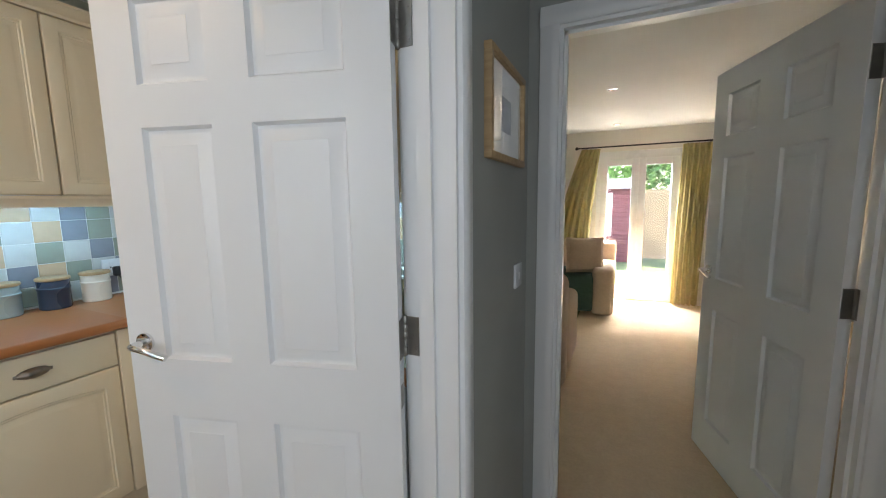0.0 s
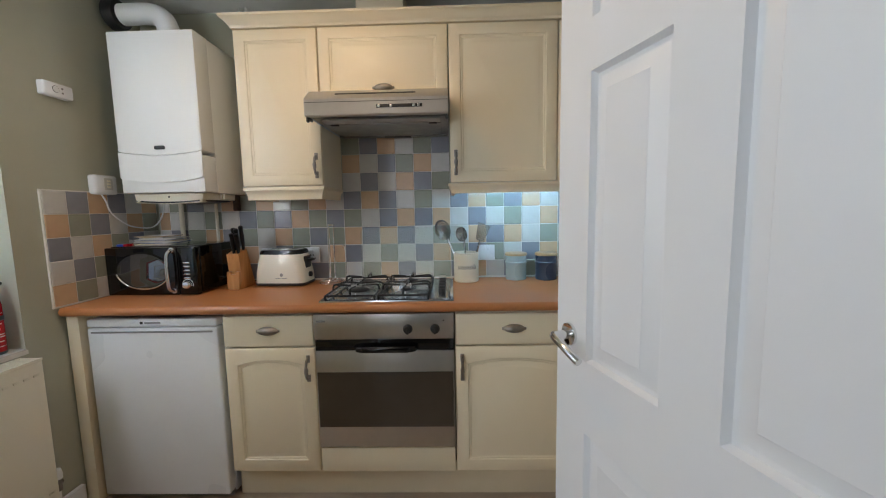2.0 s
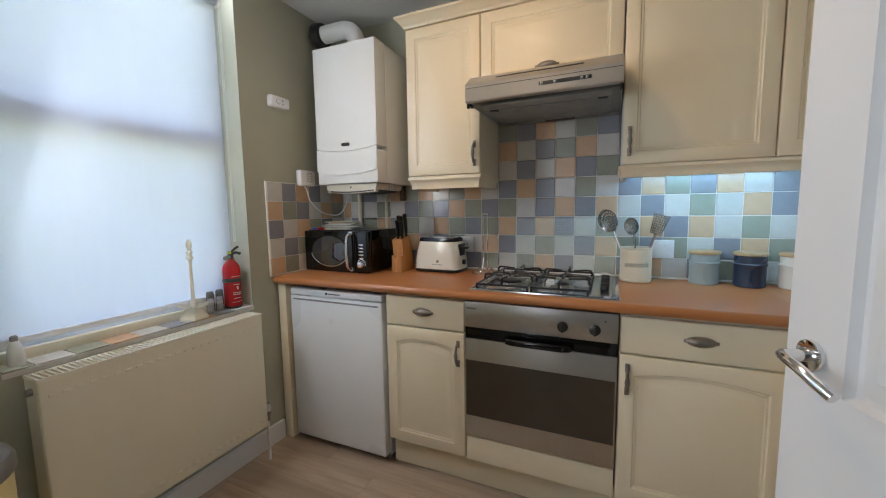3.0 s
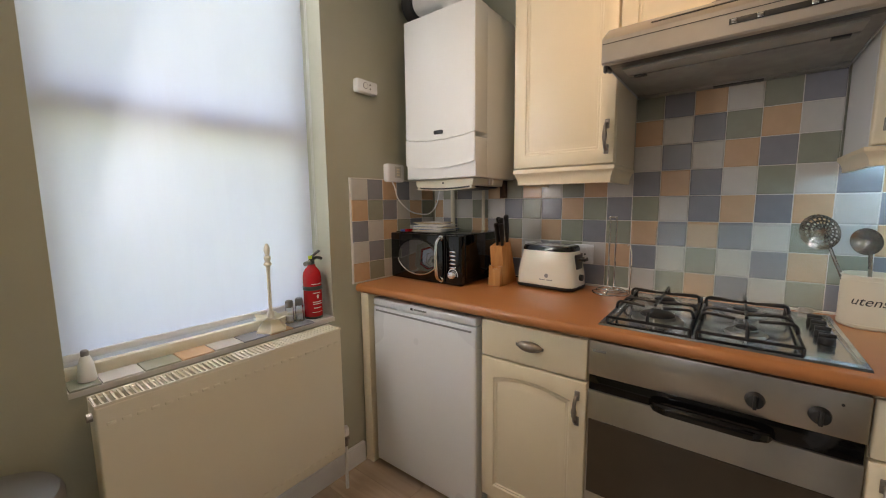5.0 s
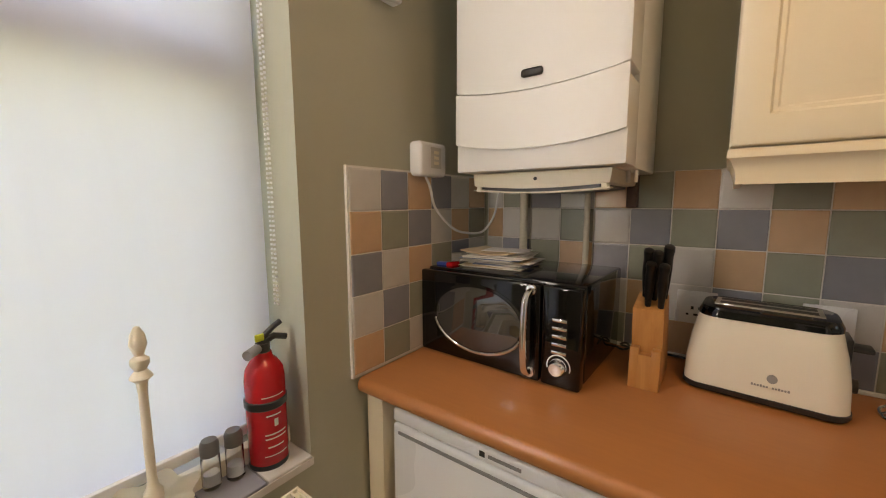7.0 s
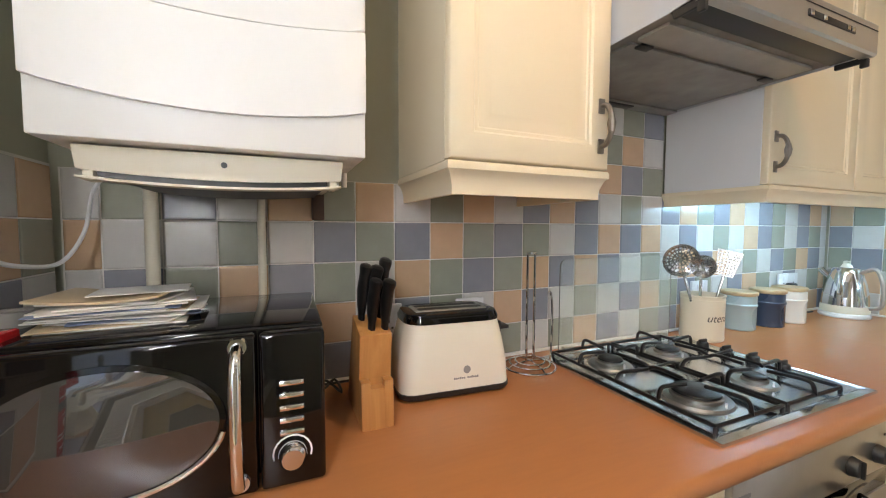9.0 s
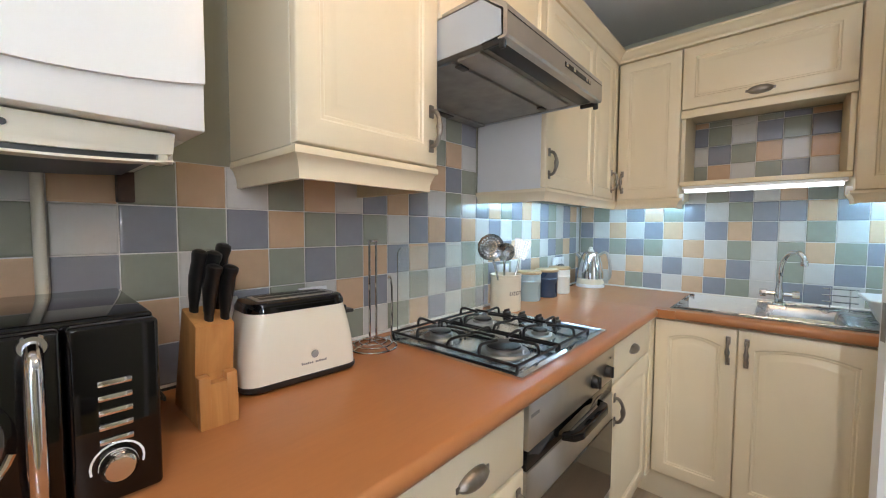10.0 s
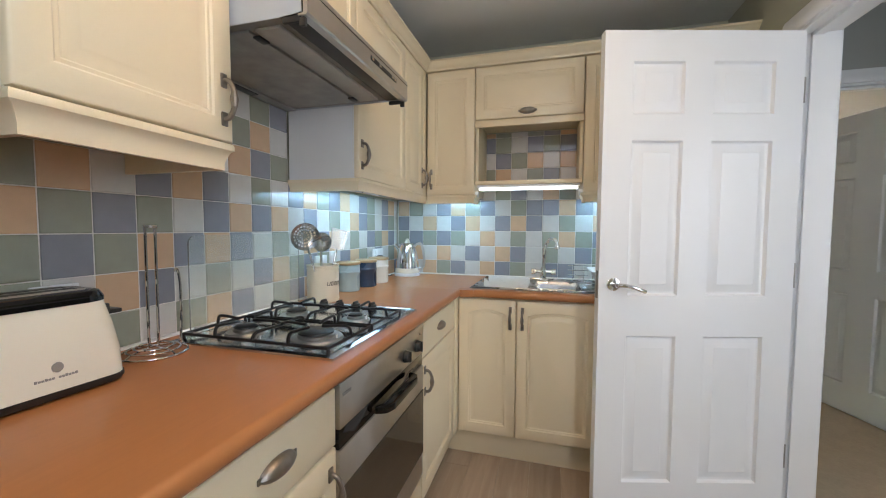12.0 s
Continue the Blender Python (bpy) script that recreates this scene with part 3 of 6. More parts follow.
# ---- french doors ----
fd = thing("french_doors", "white framed glazed french doors to the garden", "window", (FX0, YF + 0.04, 0), kind="structure")
FW = FX1 - FX0
b = box(0, 0.05, 0, 0.07, 0, FZ, 0.004)
box(FW - 0.05, FW, 0, 0.07, 0, FZ, 0.004, bm=b)
box(0.05, FW - 0.05, 0, 0.07, FZ - 0.10, FZ, 0.004, bm=b)
box(0.05, FW - 0.05, 0, 0.07, 0, 0.03, 0.004, bm=b)
part("frame", b, WHITE, fd, "white plastic outer frame")
for x0, x1, hx in ((0.05, FW / 2, FW / 2 - 0.05), (FW / 2, FW - 0.05, FW / 2 + 0.05)):
    b = box(x0, x0 + 0.085, -0.01, 0.06, 0.03, FZ - 0.10, 0.004)
    box(x1 - 0.085, x1, -0.01, 0.06, 0.03, FZ - 0.10, 0.004, bm=b)
    box(x0 + 0.085, x1 - 0.085, -0.01, 0.06, 0.03, 0.13, 0.004, bm=b)
    box(x0 + 0.085, x1 - 0.085, -0.01, 0.06, FZ - 0.19, FZ - 0.10, 0.004, bm=b)
    s = part("door_sash", b, WHITE, fd, "white plastic door sash")
    g = part("pane", box(x0 + 0.085, x1 - 0.085, 0.02, 0.028, 0.13, FZ - 0.19), CLEAR, s, "clear glass pane")
    g.visible_shadow = False
    part("handle", box(hx - 0.012, hx + 0.012, -0.045, -0.01, 1.0, 1.02, 0.004), WHITE, s)

# ---- kitchen units ----
def base_unit(at, rz, w, doors, drawer, label, handle_side, depth=0.56):
    """A floor unit: doors as (x0, x1); a drawer front on top if drawer."""
    u = thing("base_cabinet", label, "cabinet", at, rz, "cream kitchen units")
    part("body", box(0.001, w - 0.001, -depth, -0.02, 0.15, 0.868, 0.001, 1), CREAMDARK, u)
    top = 0.862
    if drawer:
        f = part("drawer_front", moved(routed_slab(w - 0.006, 0.135), Matrix.Translation((0.003, -depth - 0.001, 0.725))), CREAM, u, "cream drawer front")
        cup_handle(f, w / 2, 0.795, -depth - 0.021)
        top = 0.718
    for i, (x0, x1) in enumerate(doors):
        d = part("door", moved(routed_front(x1 - x0 - 0.004, top - 0.155, 0.02, 0.052, 0.022), Matrix.Translation((x0 + 0.002, -depth - 0.001, 0.155))), CREAM, u, "cream door with an arched raised panel")
        s = handle_side[i]
        hx = x0 + 0.03 if s < 0 else x1 - 0.03
        bow_handle(d, hx, top - 0.09, -depth - 0.021)
    return u


def routed_slab(w, h):
    """A plain drawer front with a softly rounded edge."""
    return box(0, w, -0.02, 0, 0, h, 0.005, 3)


def wall_unit(at, rz, w, doors, z0, z1, label, handle_side, depth=0.30, body=CREAMDARK, lift=False):
    u = thing("wall_cabinet", label, "cabinet", at, rz, "cream kitchen units")
    part("body", box(0.001, w - 0.001, -depth, -0.002, z0, z1, 0.001, 1), body, u)
    for i, (x0, x1) in enumerate(doors):
        d = part("door", moved(routed_front(x1 - x0 - 0.004, z1 - z0 - 0.006, 0.02, 0.05), Matrix.Translation((x0 + 0.002, -depth - 0.001, z0 + 0.003))), CREAM, u, "cream door with a raised panel")
        if lift:
            cup_handle(d, (x0 + x1) / 2, z0 + (0.062 if z0 < 1.82 else 0.036), -depth - 0.021)
        elif handle_side[i]:
            hx = x0 + 0.028 if handle_side[i] < 0 else x1 - 0.028
            bow_handle(d, hx, z0 + 0.095, -depth - 0.021)
    return u


UP0, UP1 = 1.42, 2.14
# along the hob wall
base_unit((0, 0.648, 0), 90, 0.394, [(0, 0.394)], True, "cream base cabinet with drawer beside the oven", [1])
base_unit((0, 1.642, 0), 90, 0.50, [(0, 0.50)], True, "cream base cabinet with drawer under the worktop corner", [-1])
solid("corner_post", box(0.55, 0.5865, 2.144, 2.223, 0.15, 0.868, 0.002), CREAM, "cream filler post in the inner corner of the units", "cabinet filler", kind="")
solid("end_panel", box(0.0, 0.575, YS + 0.001, 0.016, 0.0, 0.868, 0.001), CREAM, "cream end panel between fridge and wall", "panel", kind="")
# under the sink
base_unit((0.588, YN, 0), 0, 0.692, [(0, 0.298), (0.298, 0.692)], False, "cream sink cabinet with two arched doors", [1, -1])
solid("end_panel", box(1.925, XE - 0.001, 2.229, YN, 0.0, 0.868, 0.001), CREAM, "cream filler panel beside the washing machine", "panel", kind="")
# plinths
solid("plinth", box(0.50, 0.516, 0.64, 2.28, 0.0, 0.148, 0.001), CREAM, "cream plinth board under the oven run", "plinth", kind="")
solid("plinth", box(0.518, 1.285, 2.275, 2.291, 0.0, 0.148, 0.001), CREAM, "cream plinth board under the sink unit", "plinth", kind="")
# wall units
wall_unit((0, 0.640, 0), 90, 0.39, [(0, 0.39)], UP0, UP1, "cream wall cabinet between boiler and cooker hood", [1])
wall_unit((0, 1.032, 0), 90, 0.60, [(0, 0.60)], 1.80, UP1, "cream lift-up wall cabinet over the cooker hood", [0], lift=True)
wall_unit((0, 1.634, 0), 90, 0.50, [(0, 0.50)], UP0, UP1, "cream wall cabinet beside the cooker hood", [-1], body=WHITEBOARD)
wall_unit((0, 2.136, 0), 90, 0.647, [(0, 0.275)], UP0, UP1, "cream corner wall cabinet", [1])
solid("corner_post", box(0.285, 0.320, 2.414, 2.463, UP0, UP1, 0.002), CREAM, "cream filler post between the corner wall cabinets", "cabinet filler", kind="")
wall_unit((0.322, YN, 0), 0, 0.29, [(0, 0.29)], UP0, UP1, "cream corner wall cabinet beside the sink niche", [-1], depth=0.295)
wall_unit((0.613, YN, 0), 0, 0.59, [(0, 0.59)], 1.842, UP1, "cream lift-up wall cabinet above the tiled niche", [0], depth=0.295, lift=True)
wall_unit((1.205, YN, 0), 0, 0.67, [(0, 0.387), (0.387, 0.67)], UP0, UP1, "cream double wall cabinet above the drainer", [1, -1], depth=0.295)
solid("filler_panel", box(1.876, XE - 0.001, 2.472, 2.49, UP0, UP1, 0.001), CREAM, "cream filler strip between cabinet and wall", "panel", kind="")
n = thing("niche_shelf", "cream shelf with sides and rail over the sink", "shelf", (0.613, YN, 0))
part("shelf_board", box(0.0, 0.59, -0.295, -0.009, 1.478, 1.50, 0.002), CREAM, n)
part("side_board", box(0.0, 0.018, -0.29, -0.009, 1.502, 1.84, 0.001), CREAMDARK, n)
part("side_board", box(0.572, 0.59, -0.29, -0.009, 1.502, 1.84, 0.001), CREAMDARK, n)
part("top_rail", box(0.0, 0.59, -0.314, -0.296, 1.803, 1.84, 0.003), CREAM, n)


def moulding(pts, prof, name, label, m=CREAM):
    """A profile of (out, z) run along plan points (x, y), one mitred length for each stretch; out is to the right of the way."""
    t = thing(name, label, "moulding")
    rows = []
    P = [Vector(p) for p in pts]
    for i, p in enumerate(P):
        d0 = (p - P[i - 1]).normalized() if i else (P[1] - p).normalized()
        d1 = (P[i + 1] - p).normalized() if i < len(P) - 1 else d0
        n0, n1 = Vector((d0.y, -d0.x)), Vector((d1.y, -d1.x))
        nn = (n0 + n1).normalized()
        nn = nn / max(0.3, nn.dot(n0))
        rows.append([(p.x + nn.x * o, p.y + nn.y * o, z) for o, z in prof])
    for q0, q1 in zip(rows, rows[1:]):
        b = bmesh.new()
        r0, r1 = [b.verts.new(v) for v in q0], [b.verts.new(v) for v in q1]
        for i in range(len(prof)):
            j = (i + 1) % len(prof)
            b.faces.new((r0[i], r0[j], r1[j], r1[i]))
        b.faces.new(r0)
        b.faces.new(r1)
        part("moulding_length", b, m, t)
    return t


CORNICE = [(-0.02, UP1 + 0.001), (0.004, UP1 + 0.001), (0.008, UP1 + 0.012), (0.012, UP1 + 0.014), (0.022, UP1 + 0.030), (0.036, UP1 + 0.040), (0.040, UP1 + 0.042), (0.040, UP1 + 0.052), (-0.02, UP1 + 0.052)]
PELMET = [(-0.018, UP0 - 0.001), (0.012, UP0 - 0.001), (0.012, UP0 - 0.012), (0.004, UP0 - 0.022), (-0.001, UP0 - 0.034), (-0.002, UP0 - 0.048), (-0.018, UP0 - 0.048)]
PELMET_BIG = [(-0.026, UP0 - 0.001), (-0.001, UP0 - 0.001), (0.001, UP0 - 0.006), (0.001, UP0 - 0.016), (-0.005, UP0 - 0.020), (-0.010, UP0 - 0.032), (-0.014, UP0 - 0.046), (-0.014, UP0 - 0.062), (-0.026, UP0 - 0.062)]
moulding([(0.002, 0.64), (0.322, 0.64), (0.322, 2.463), (XE - 0.001, 2.463)], CORNICE, "cornice", "cream moulded cornice along the tops of the wall cabinets")
moulding([(0.002, 0.64), (0.320, 0.64), (0.320, 1.03), (0.002, 1.03)], PELMET_BIG, "pelmet", "cream moulded pelmet under the wall cabinet")
moulding([(0.002, 1.636), (0.318, 1.636), (0.318, 2.465), (0.612, 2.465), (0.612, 2.60)], PELMET, "pelmet", "cream light pelmet under the corner wall cabinets")
moulding([(1.206, 2.60), (1.206, 2.465), (XE - 0.002, 2.465)], PELMET, "pelmet", "cream light pelmet under the double wall cabinet")

# ---- worktop ----
SX0, SX1, SY0, SY1 = 0.64, 1.62, 2.245, 2.715
ZT, ZB = 0.91, 0.872
def nose(face, far):
    """The rounded front of a worktop in section: (distance, z) with the front at face."""
    s = 1 if face > far else -1
    o = [(far, ZB)]
    for i in range(9):
        a = -math.pi / 2 + math.pi * i / 8
        o.append((face - s * 0.016 + s * 0.016 * math.cos(a), (ZT + ZB) / 2 + 0.019 * math.sin(a)))
    o.append((far, ZT))
    return o
wt = thing("worktop", "beech-look laminate worktop with a rounded front edge, L-shaped", "worktop")
part("hob_run", prism(nose(0.604, 0.001), YS + 0.001, 2.1815, axis="y"), WORKTOP, wt)
part("sink_edge", prism(nose(2.182, SY0 + 0.02), 0.5855, XE - 0.001, axis="x"), WORKTOP, wt)
part("corner_board", box(0.001, SX0 + 0.03, 2.1815, YN - 0.001, ZB + 0.001, ZT - 0.0002), WORKTOP, wt)
part("drainer_board", box(1.20, XE - 0.001, SY0 + 0.0205, YN - 0.001, ZB, ZT), WORKTOP, wt)
part("back_board", box(SX0 + 0.0305, 1.1995, SY1 - 0.04, YN - 0.001, ZB, ZT), WORKTOP, wt)
b = tube([(0.004, 0.0, ZT + 0.003), (0.004, 2.78, ZT + 0.003), (XE - 0.01, 2.78, ZT + 0.003)], 0.006, 8)
solid("sealant_strip", b, SEAL, "white sealant bead along the back of the worktop", "sealant", kind="structure")

# ---- oven ----
ov = thing("built_in_oven", "brushed steel built-in oven with a smoked glass door", "oven", (0, 1.045, 0), 90)
OW = 0.594
part("body", box(0.004, OW - 0.004, -0.555, -0.03, 0.27, 0.866), SATINBLACK, ov, "black oven casing")
part("control_panel", box(0.0, OW, -0.588, -0.556, 0.756, 0.866, 0.003), STEEL, ov, "brushed steel control panel")
part("vent_strip", box(0.002, OW - 0.002, -0.583, -0.556, 0.706, 0.755, 0.002), BLACK, ov, "black band above the oven door")
dr = part("door", box(0.0, OW, -0.586, -0.557, 0.27, 0.705, 0.003), STEEL, ov, "brushed steel oven door")
part("door_glass", box(0.006, OW - 0.006, -0.590, -0.5855, 0.365, 0.612, 0.001, 1), DARKGLASS, dr, "smoked brown glass window")
b = prism([(0.17, -0.59), (0.185, -0.622), (0.215, -0.634), (0.40, -0.634), (0.43, -0.622), (0.445, -0.59), (0.43, -0.59), (0.41, -0.612), (0.205, -0.612), (0.185, -0.59)], 0.712, 0.733, axis="z", bevel=0.004)
part("handle", b, BLACK, ov, "black bar handle")
for x in (0.40, 0.515):
    k = cyl((x, -0.588, 0.80), (x, -0.606, 0.80), 0.021, 0.017, seg=28, bevel=0.002)
    k = box(x - 0.004, x + 0.004, -0.612, -0.604, 0.782, 0.818, 0.002, bm=k)
    part("knob", k, SATINBLACK, ov, "black rotary knob")
part("lamp", cyl((0.55, -0.5875, 0.835), (0.55, -0.590, 0.835), 0.003, seg=10), SATINBLACK, ov)
part("badge", box(0.012, 0.05, -0.589, -0.5875, 0.832, 0.840), GREY, ov, "small grey maker's badge")
solid("filler_panel", box(0.55, 0.58, 1.047, 1.637, 0.152, 0.262, 0.003), CREAM, "cream panel below the built-in oven", "panel", kind="")

# ---- fridge ----
fr = thing("fridge", "white undercounter fridge below the worktop", "fridge", (0, 0.045, 0), 90)
FWD = 0.575
part("body", box(0.0, FWD, -0.515, -0.02, 0.015, 0.85, 0.004), WHITE, fr)
d = part("door", box(0.0, FWD, -0.572, -0.52, 0.035, 0.812, 0.008, 3), WHITE, fr, "white enamel fridge door")
part("top_panel", box(0.0, FWD, -0.572, -0.50, 0.816, 0.85, 0.008, 3), WHITE, fr, "white top trim with grip")
part("grip", box(0.02, FWD - 0.02, -0.575, -0.568, 0.790, 0.798, 0.002), GREY, d, "pale grey grip line")
part("badge", box(0.26, 0.33, -0.5735, -0.5715, 0.831, 0.838), GREY, fr, "small grey maker's badge")
part("badge_mark", box(0.24, 0.252, -0.5735, -0.5715, 0.829, 0.840), SATINBLACK, fr)
part("kick_strip", box(0.01, FWD - 0.01, -0.53, -0.50, 0.0, 0.03), GREY, fr)

# ---- washing machine ----
wm = thing("washing_machine", "white front-loading washing machine below the worktop", "washing machine", (1.303, 2.74, 0), 0)
WMW = 0.60
part("body", box(0.0, WMW, -0.545, 0, 0.01, 0.848, 0.006), WHITE, wm)
part("top_lid", box(-0.001, WMW + 0.001, -0.547, 0, 0.832, 0.850, 0.006), WHITE, wm)
part("control_panel", box(0.003, WMW - 0.003, -0.565, -0.545, 0.725, 0.83, 0.008, 3), WHITE, wm, "white control panel")
part("soap_drawer", box(0.012, 0.17, -0.578, -0.563, 0.735, 0.79, 0.008, 3), WHITE, wm, "white soap drawer")
part("dial", cyl((0.30, -0.565, 0.783), (0.30, -0.588, 0.783), 0.026, 0.022, seg=28, bevel=0.002), WHITE, wm, "white programme dial")
part("dial_ring", cyl((0.30, -0.5645, 0.783), (0.30, -0.567, 0.783), 0.032, seg=28), GREY, wm, "grey ring")
part("display", box(0.478, 0.525, -0.567, -0.563, 0.786, 0.804), BLACK, wm, "small dark display")
for i in range(3):
    for j in range(2):
        part("button", box(0.405 + 0.035 * j, 0.415 + 0.035 * j, -0.568, -0.563, 0.768 + 0.013 * i, 0.773 + 0.013 * i), GREY, wm)
part("start_button", box(0.54, 0.57, -0.569, -0.563, 0.742, 0.757, 0.002), GREY, wm, "grey start button")
c = (0.31, 0.46)
def ring_prof(pts, cx, cz, y0):
    return moved(lathe(pts, 44), Matrix.Translation((cx, y0, cz)) @ pose(0, 0, 0, 90, 0, 0))
wd = part("door", ring_prof([(0.135, -0.015), (0.135, 0.035), (0.145, 0.045), (0.165, 0.04), (0.185, 0.022), (0.197, 0.008), (0.20, -0.005)], *c, -0.545), WHITE, wm, "white round door ring")
part("door_glass", ring_prof([(0.0, 0.010), (0.06, 0.012), (0.11, 0.022), (0.134, 0.03), (0.134, 0.026), (0.11, 0.016), (0.06, 0.006), (0, 0.004)], *c, -0.545), CLEAR, wd, "clear bulging door glass")
part("drum", ring_prof([(0.0, -0.02), (0.09, -0.019), (0.133, -0.010), (0.134, 0.012)], *c, -0.545), mat("dark_drum_steel", (0.06, 0.06, 0.065), 0.2, 0.8, vary=0.5, scale=30), wd, "dark steel drum behind the glass")
part("latch", box(0.485, 0.53, -0.551, -0.543, 0.44, 0.50, 0.003), WHITE, wm)
part("filter_flap", box(0.42, 0.53, -0.551, -0.543, 0.055, 0.13, 0.003), WHITE, wm, "white filter flap")
for x in (0.04, 0.56):
    part("foot", cyl((x, -0.5, 0), (x, -0.5, 0.012), 0.02), SATINBLACK, wm)

# ---- boiler ----
bo = thing("boiler", "white wall-hung gas boiler above the microwave", "boiler", (0, 0.085, 0), 90)
BW = 0.397
part("casing", box(0.001, BW - 0.001, -0.2585, -0.001, 1.40, 2.125, 0.004), BOILERW, bo, "white enamel casing")
xs = [i / 20 for i in range(21)]
def sag(z, d, x0=0.0, x1=BW):
    """Points along a line at z across the boiler that dips by d in the middle."""
    return [(x0 + (x1 - x0) * u, z - d * (1 - (2 * u - 1) ** 2)) for u in xs]
part("front_cover", prism(sag(1.5935, 0.018, -0.001, BW + 0.001) + [(BW + 0.001, 2.127), (-0.001, 2.127)], -0.362, -0.26, axis="y", bevel=0.004), BOILERW, bo, "white front cover")
part("flap", prism(sag(1.47, 0.022) + sag(1.5905, 0.018)[::-1], -0.3655, -0.3585, axis="y", bevel=0.002), BOILERW, bo, "white drop-down control flap")
part("lower_panel", prism([(0, 1.402), (BW, 1.402), (BW, 1.572), (0, 1.572)], -0.358, -0.26, axis="y", bevel=0.003), BOILERW, bo, "white lower panel")
part("base_tray", prism([(0.03, 1.399), (BW - 0.03, 1.399)] + sag(1.368, 0.008, 0.034, BW - 0.034)[::-1], -0.33, -0.06, axis="y", bevel=0.002), IVORY, bo, "ivory plastic base tray")
part("vent_slot", prism(sag(1.3675, 0.008, 0.055, BW - 0.055) + sag(1.3600, 0.008, 0.055, BW - 0.055)[::-1], -0.326, -0.07, axis="y"), SATINBLACK, bo, "dark vent slot")
part("tray_lip", prism(sag(1.3598, 0.008, 0.034, BW - 0.034) + sag(1.3565, 0.008, 0.034, BW - 0.034)[::-1], -0.333, -0.30, axis="y", bevel=0.001), IVORY, bo, "thin ivory lip under the vent slot")
for x in (0.040, BW - 0.052):
    part("tray_foot", box(x, x + 0.012, -0.328, -0.30, 1.3535, 1.368, 0.002), IVORY, bo)
part("duct_end", box(0.340, 0.366, -0.045, -0.012, 1.311, 1.399, 0.003), mat("brown_rusted_steel", (0.075, 0.045, 0.035), 0.6, 0.4, vary=0.3, scale=60), bo, "rusty brown pipe shroud")
for x in (0.388, 0.372):
    part("stub", cyl((x, -0.20, 1.372), (x, -0.20, 1.399), 0.005, seg=12), BOILERW, bo, "white plastic stub")
part("badge", box(0.175, 0.225, -0.366, -0.36, 1.600, 1.617, 0.006, 3), SATINBLACK, bo, "dark oval badge")
part("screw", cyl((0.20, -0.331, 1.382), (0.20, -0.334, 1.382), 0.004), SATINBLACK, bo)
fl = thing("boiler_flue", "white boiler flue pipe elbowing into the wall", "pipe", (0.20, 0.26, 2.127))
part("elbow", tube([(0, 0, 0), (0, 0, 0.08), (0, -0.03, 0.13), (0, -0.09, 0.15), (0, -0.22, 0.15)], 0.048, 20, smooth_steps=5), BOILERW, fl)
part("collar", cyl((0, -0.225, 0.15), (0, -0.275, 0.15), 0.066, 0.072, seg=24, bevel=0.004), SATINBLACK, fl, "black rubber wall collar")
for y, r in ((0.120, 0.0125), (0.319, 0.0085)):
    solid("copper_pipe", cyl((0.028, y, 0.9105), (0.028, y, 1.398), r, seg=14), IVORY, "cream painted pipe below the boiler", "pipe", kind="")
for y in (0.53, 0.565):
    solid("boiler_pipe", cyl((0.03, y, 2.0), (0.03, y, CEIL), 0.008, seg=12), BOILERW, "white painted pipe up to the ceiling", "pipe", kind="")

solid("duct_box", box(-0.008, 0.20, 1.19, 1.42, UP1 + 0.001, CEIL - 0.002, 0.002), CREAMDARK, "pale boxed-in extractor duct above the cabinets", "duct", kind="")

# ---- cooker hood ----
ho = thing("cooker_hood", "brushed steel visor cooker hood below the lift-up cabinet", "cooker hood", (0, 1.034, 0), 90)
HW = 0.595
HOODSTEEL = mat("satin_hood_steel", (0.52, 0.485, 0.445), 0.33, 0.8, vary=0.05, scale=30, bump=0.04, bscale=160, stretch=(1, 0.05, 1))
HOODSIDE = mat("pale_grey_hood_enamel", (0.52, 0.54, 0.57), 0.4, vary=0.04, scale=10)
part("casing", prism([(-0.002, 1.703), (-0.002, 1.797), (-0.318, 1.797), (-0.462, 1.790), (-0.462, 1.735), (-0.44, 1.703)], 0.003, HW - 0.003, axis="x"), GREASE, ho, "grey inner casing")
for x in (0.0, HW - 0.0028):
    part("side_panel", prism([(-0.002, 1.697), (-0.002, 1.797), (-0.328, 1.797), (-0.452, 1.799), (-0.506, 1.757), (-0.508, 1.702), (-0.446, 1.697)], x, x + 0.0028, axis="x"), HOODSIDE, ho, "pale grey enamelled side")
part("filter_panel", prism([(-0.06, 1.7028), (-0.06, 1.696), (-0.335, 1.696), (-0.335, 1.7028)], 0.035, HW - 0.035, axis="x", bevel=0.001), GREASE, ho, "greasy metal filter panel")
part("light_cover", prism([(-0.352, 1.7028), (-0.352, 1.695), (-0.425, 1.695), (-0.425, 1.7028)], 0.035, HW - 0.035, axis="x", bevel=0.002), mat("dull_lamp_cover", (0.36, 0.36, 0.34), 0.45, vary=0.15, scale=20), ho, "dull plastic lamp cover strip")
part("back_rail", box(0.006, HW - 0.006, -0.05, -0.004, 1.694, 1.7028, 0.001), GREASE, ho)
part("lamp_slot", box(0.25, 0.39, -0.045, -0.015, 1.690, 1.6945, 0.002), SATINBLACK, ho, "dark lamp recess")
for x in (0.07, HW - 0.07):
    part("catch", box(x - 0.018, x + 0.018, -0.350, -0.330, 1.6905, 1.696, 0.001), SATINBLACK, ho, "black filter catch")
vis = [(-0.330, 1.806), (-0.450, 1.813), (-0.458, 1.8115), (-0.520, 1.767), (-0.5245, 1.761), (-0.525, 1.698), (-0.521, 1.693), (-0.500, 1.693), (-0.500, 1.6965), (-0.514, 1.699), (-0.514, 1.757), (-0.455, 1.8005), (-0.330, 1.7985)]
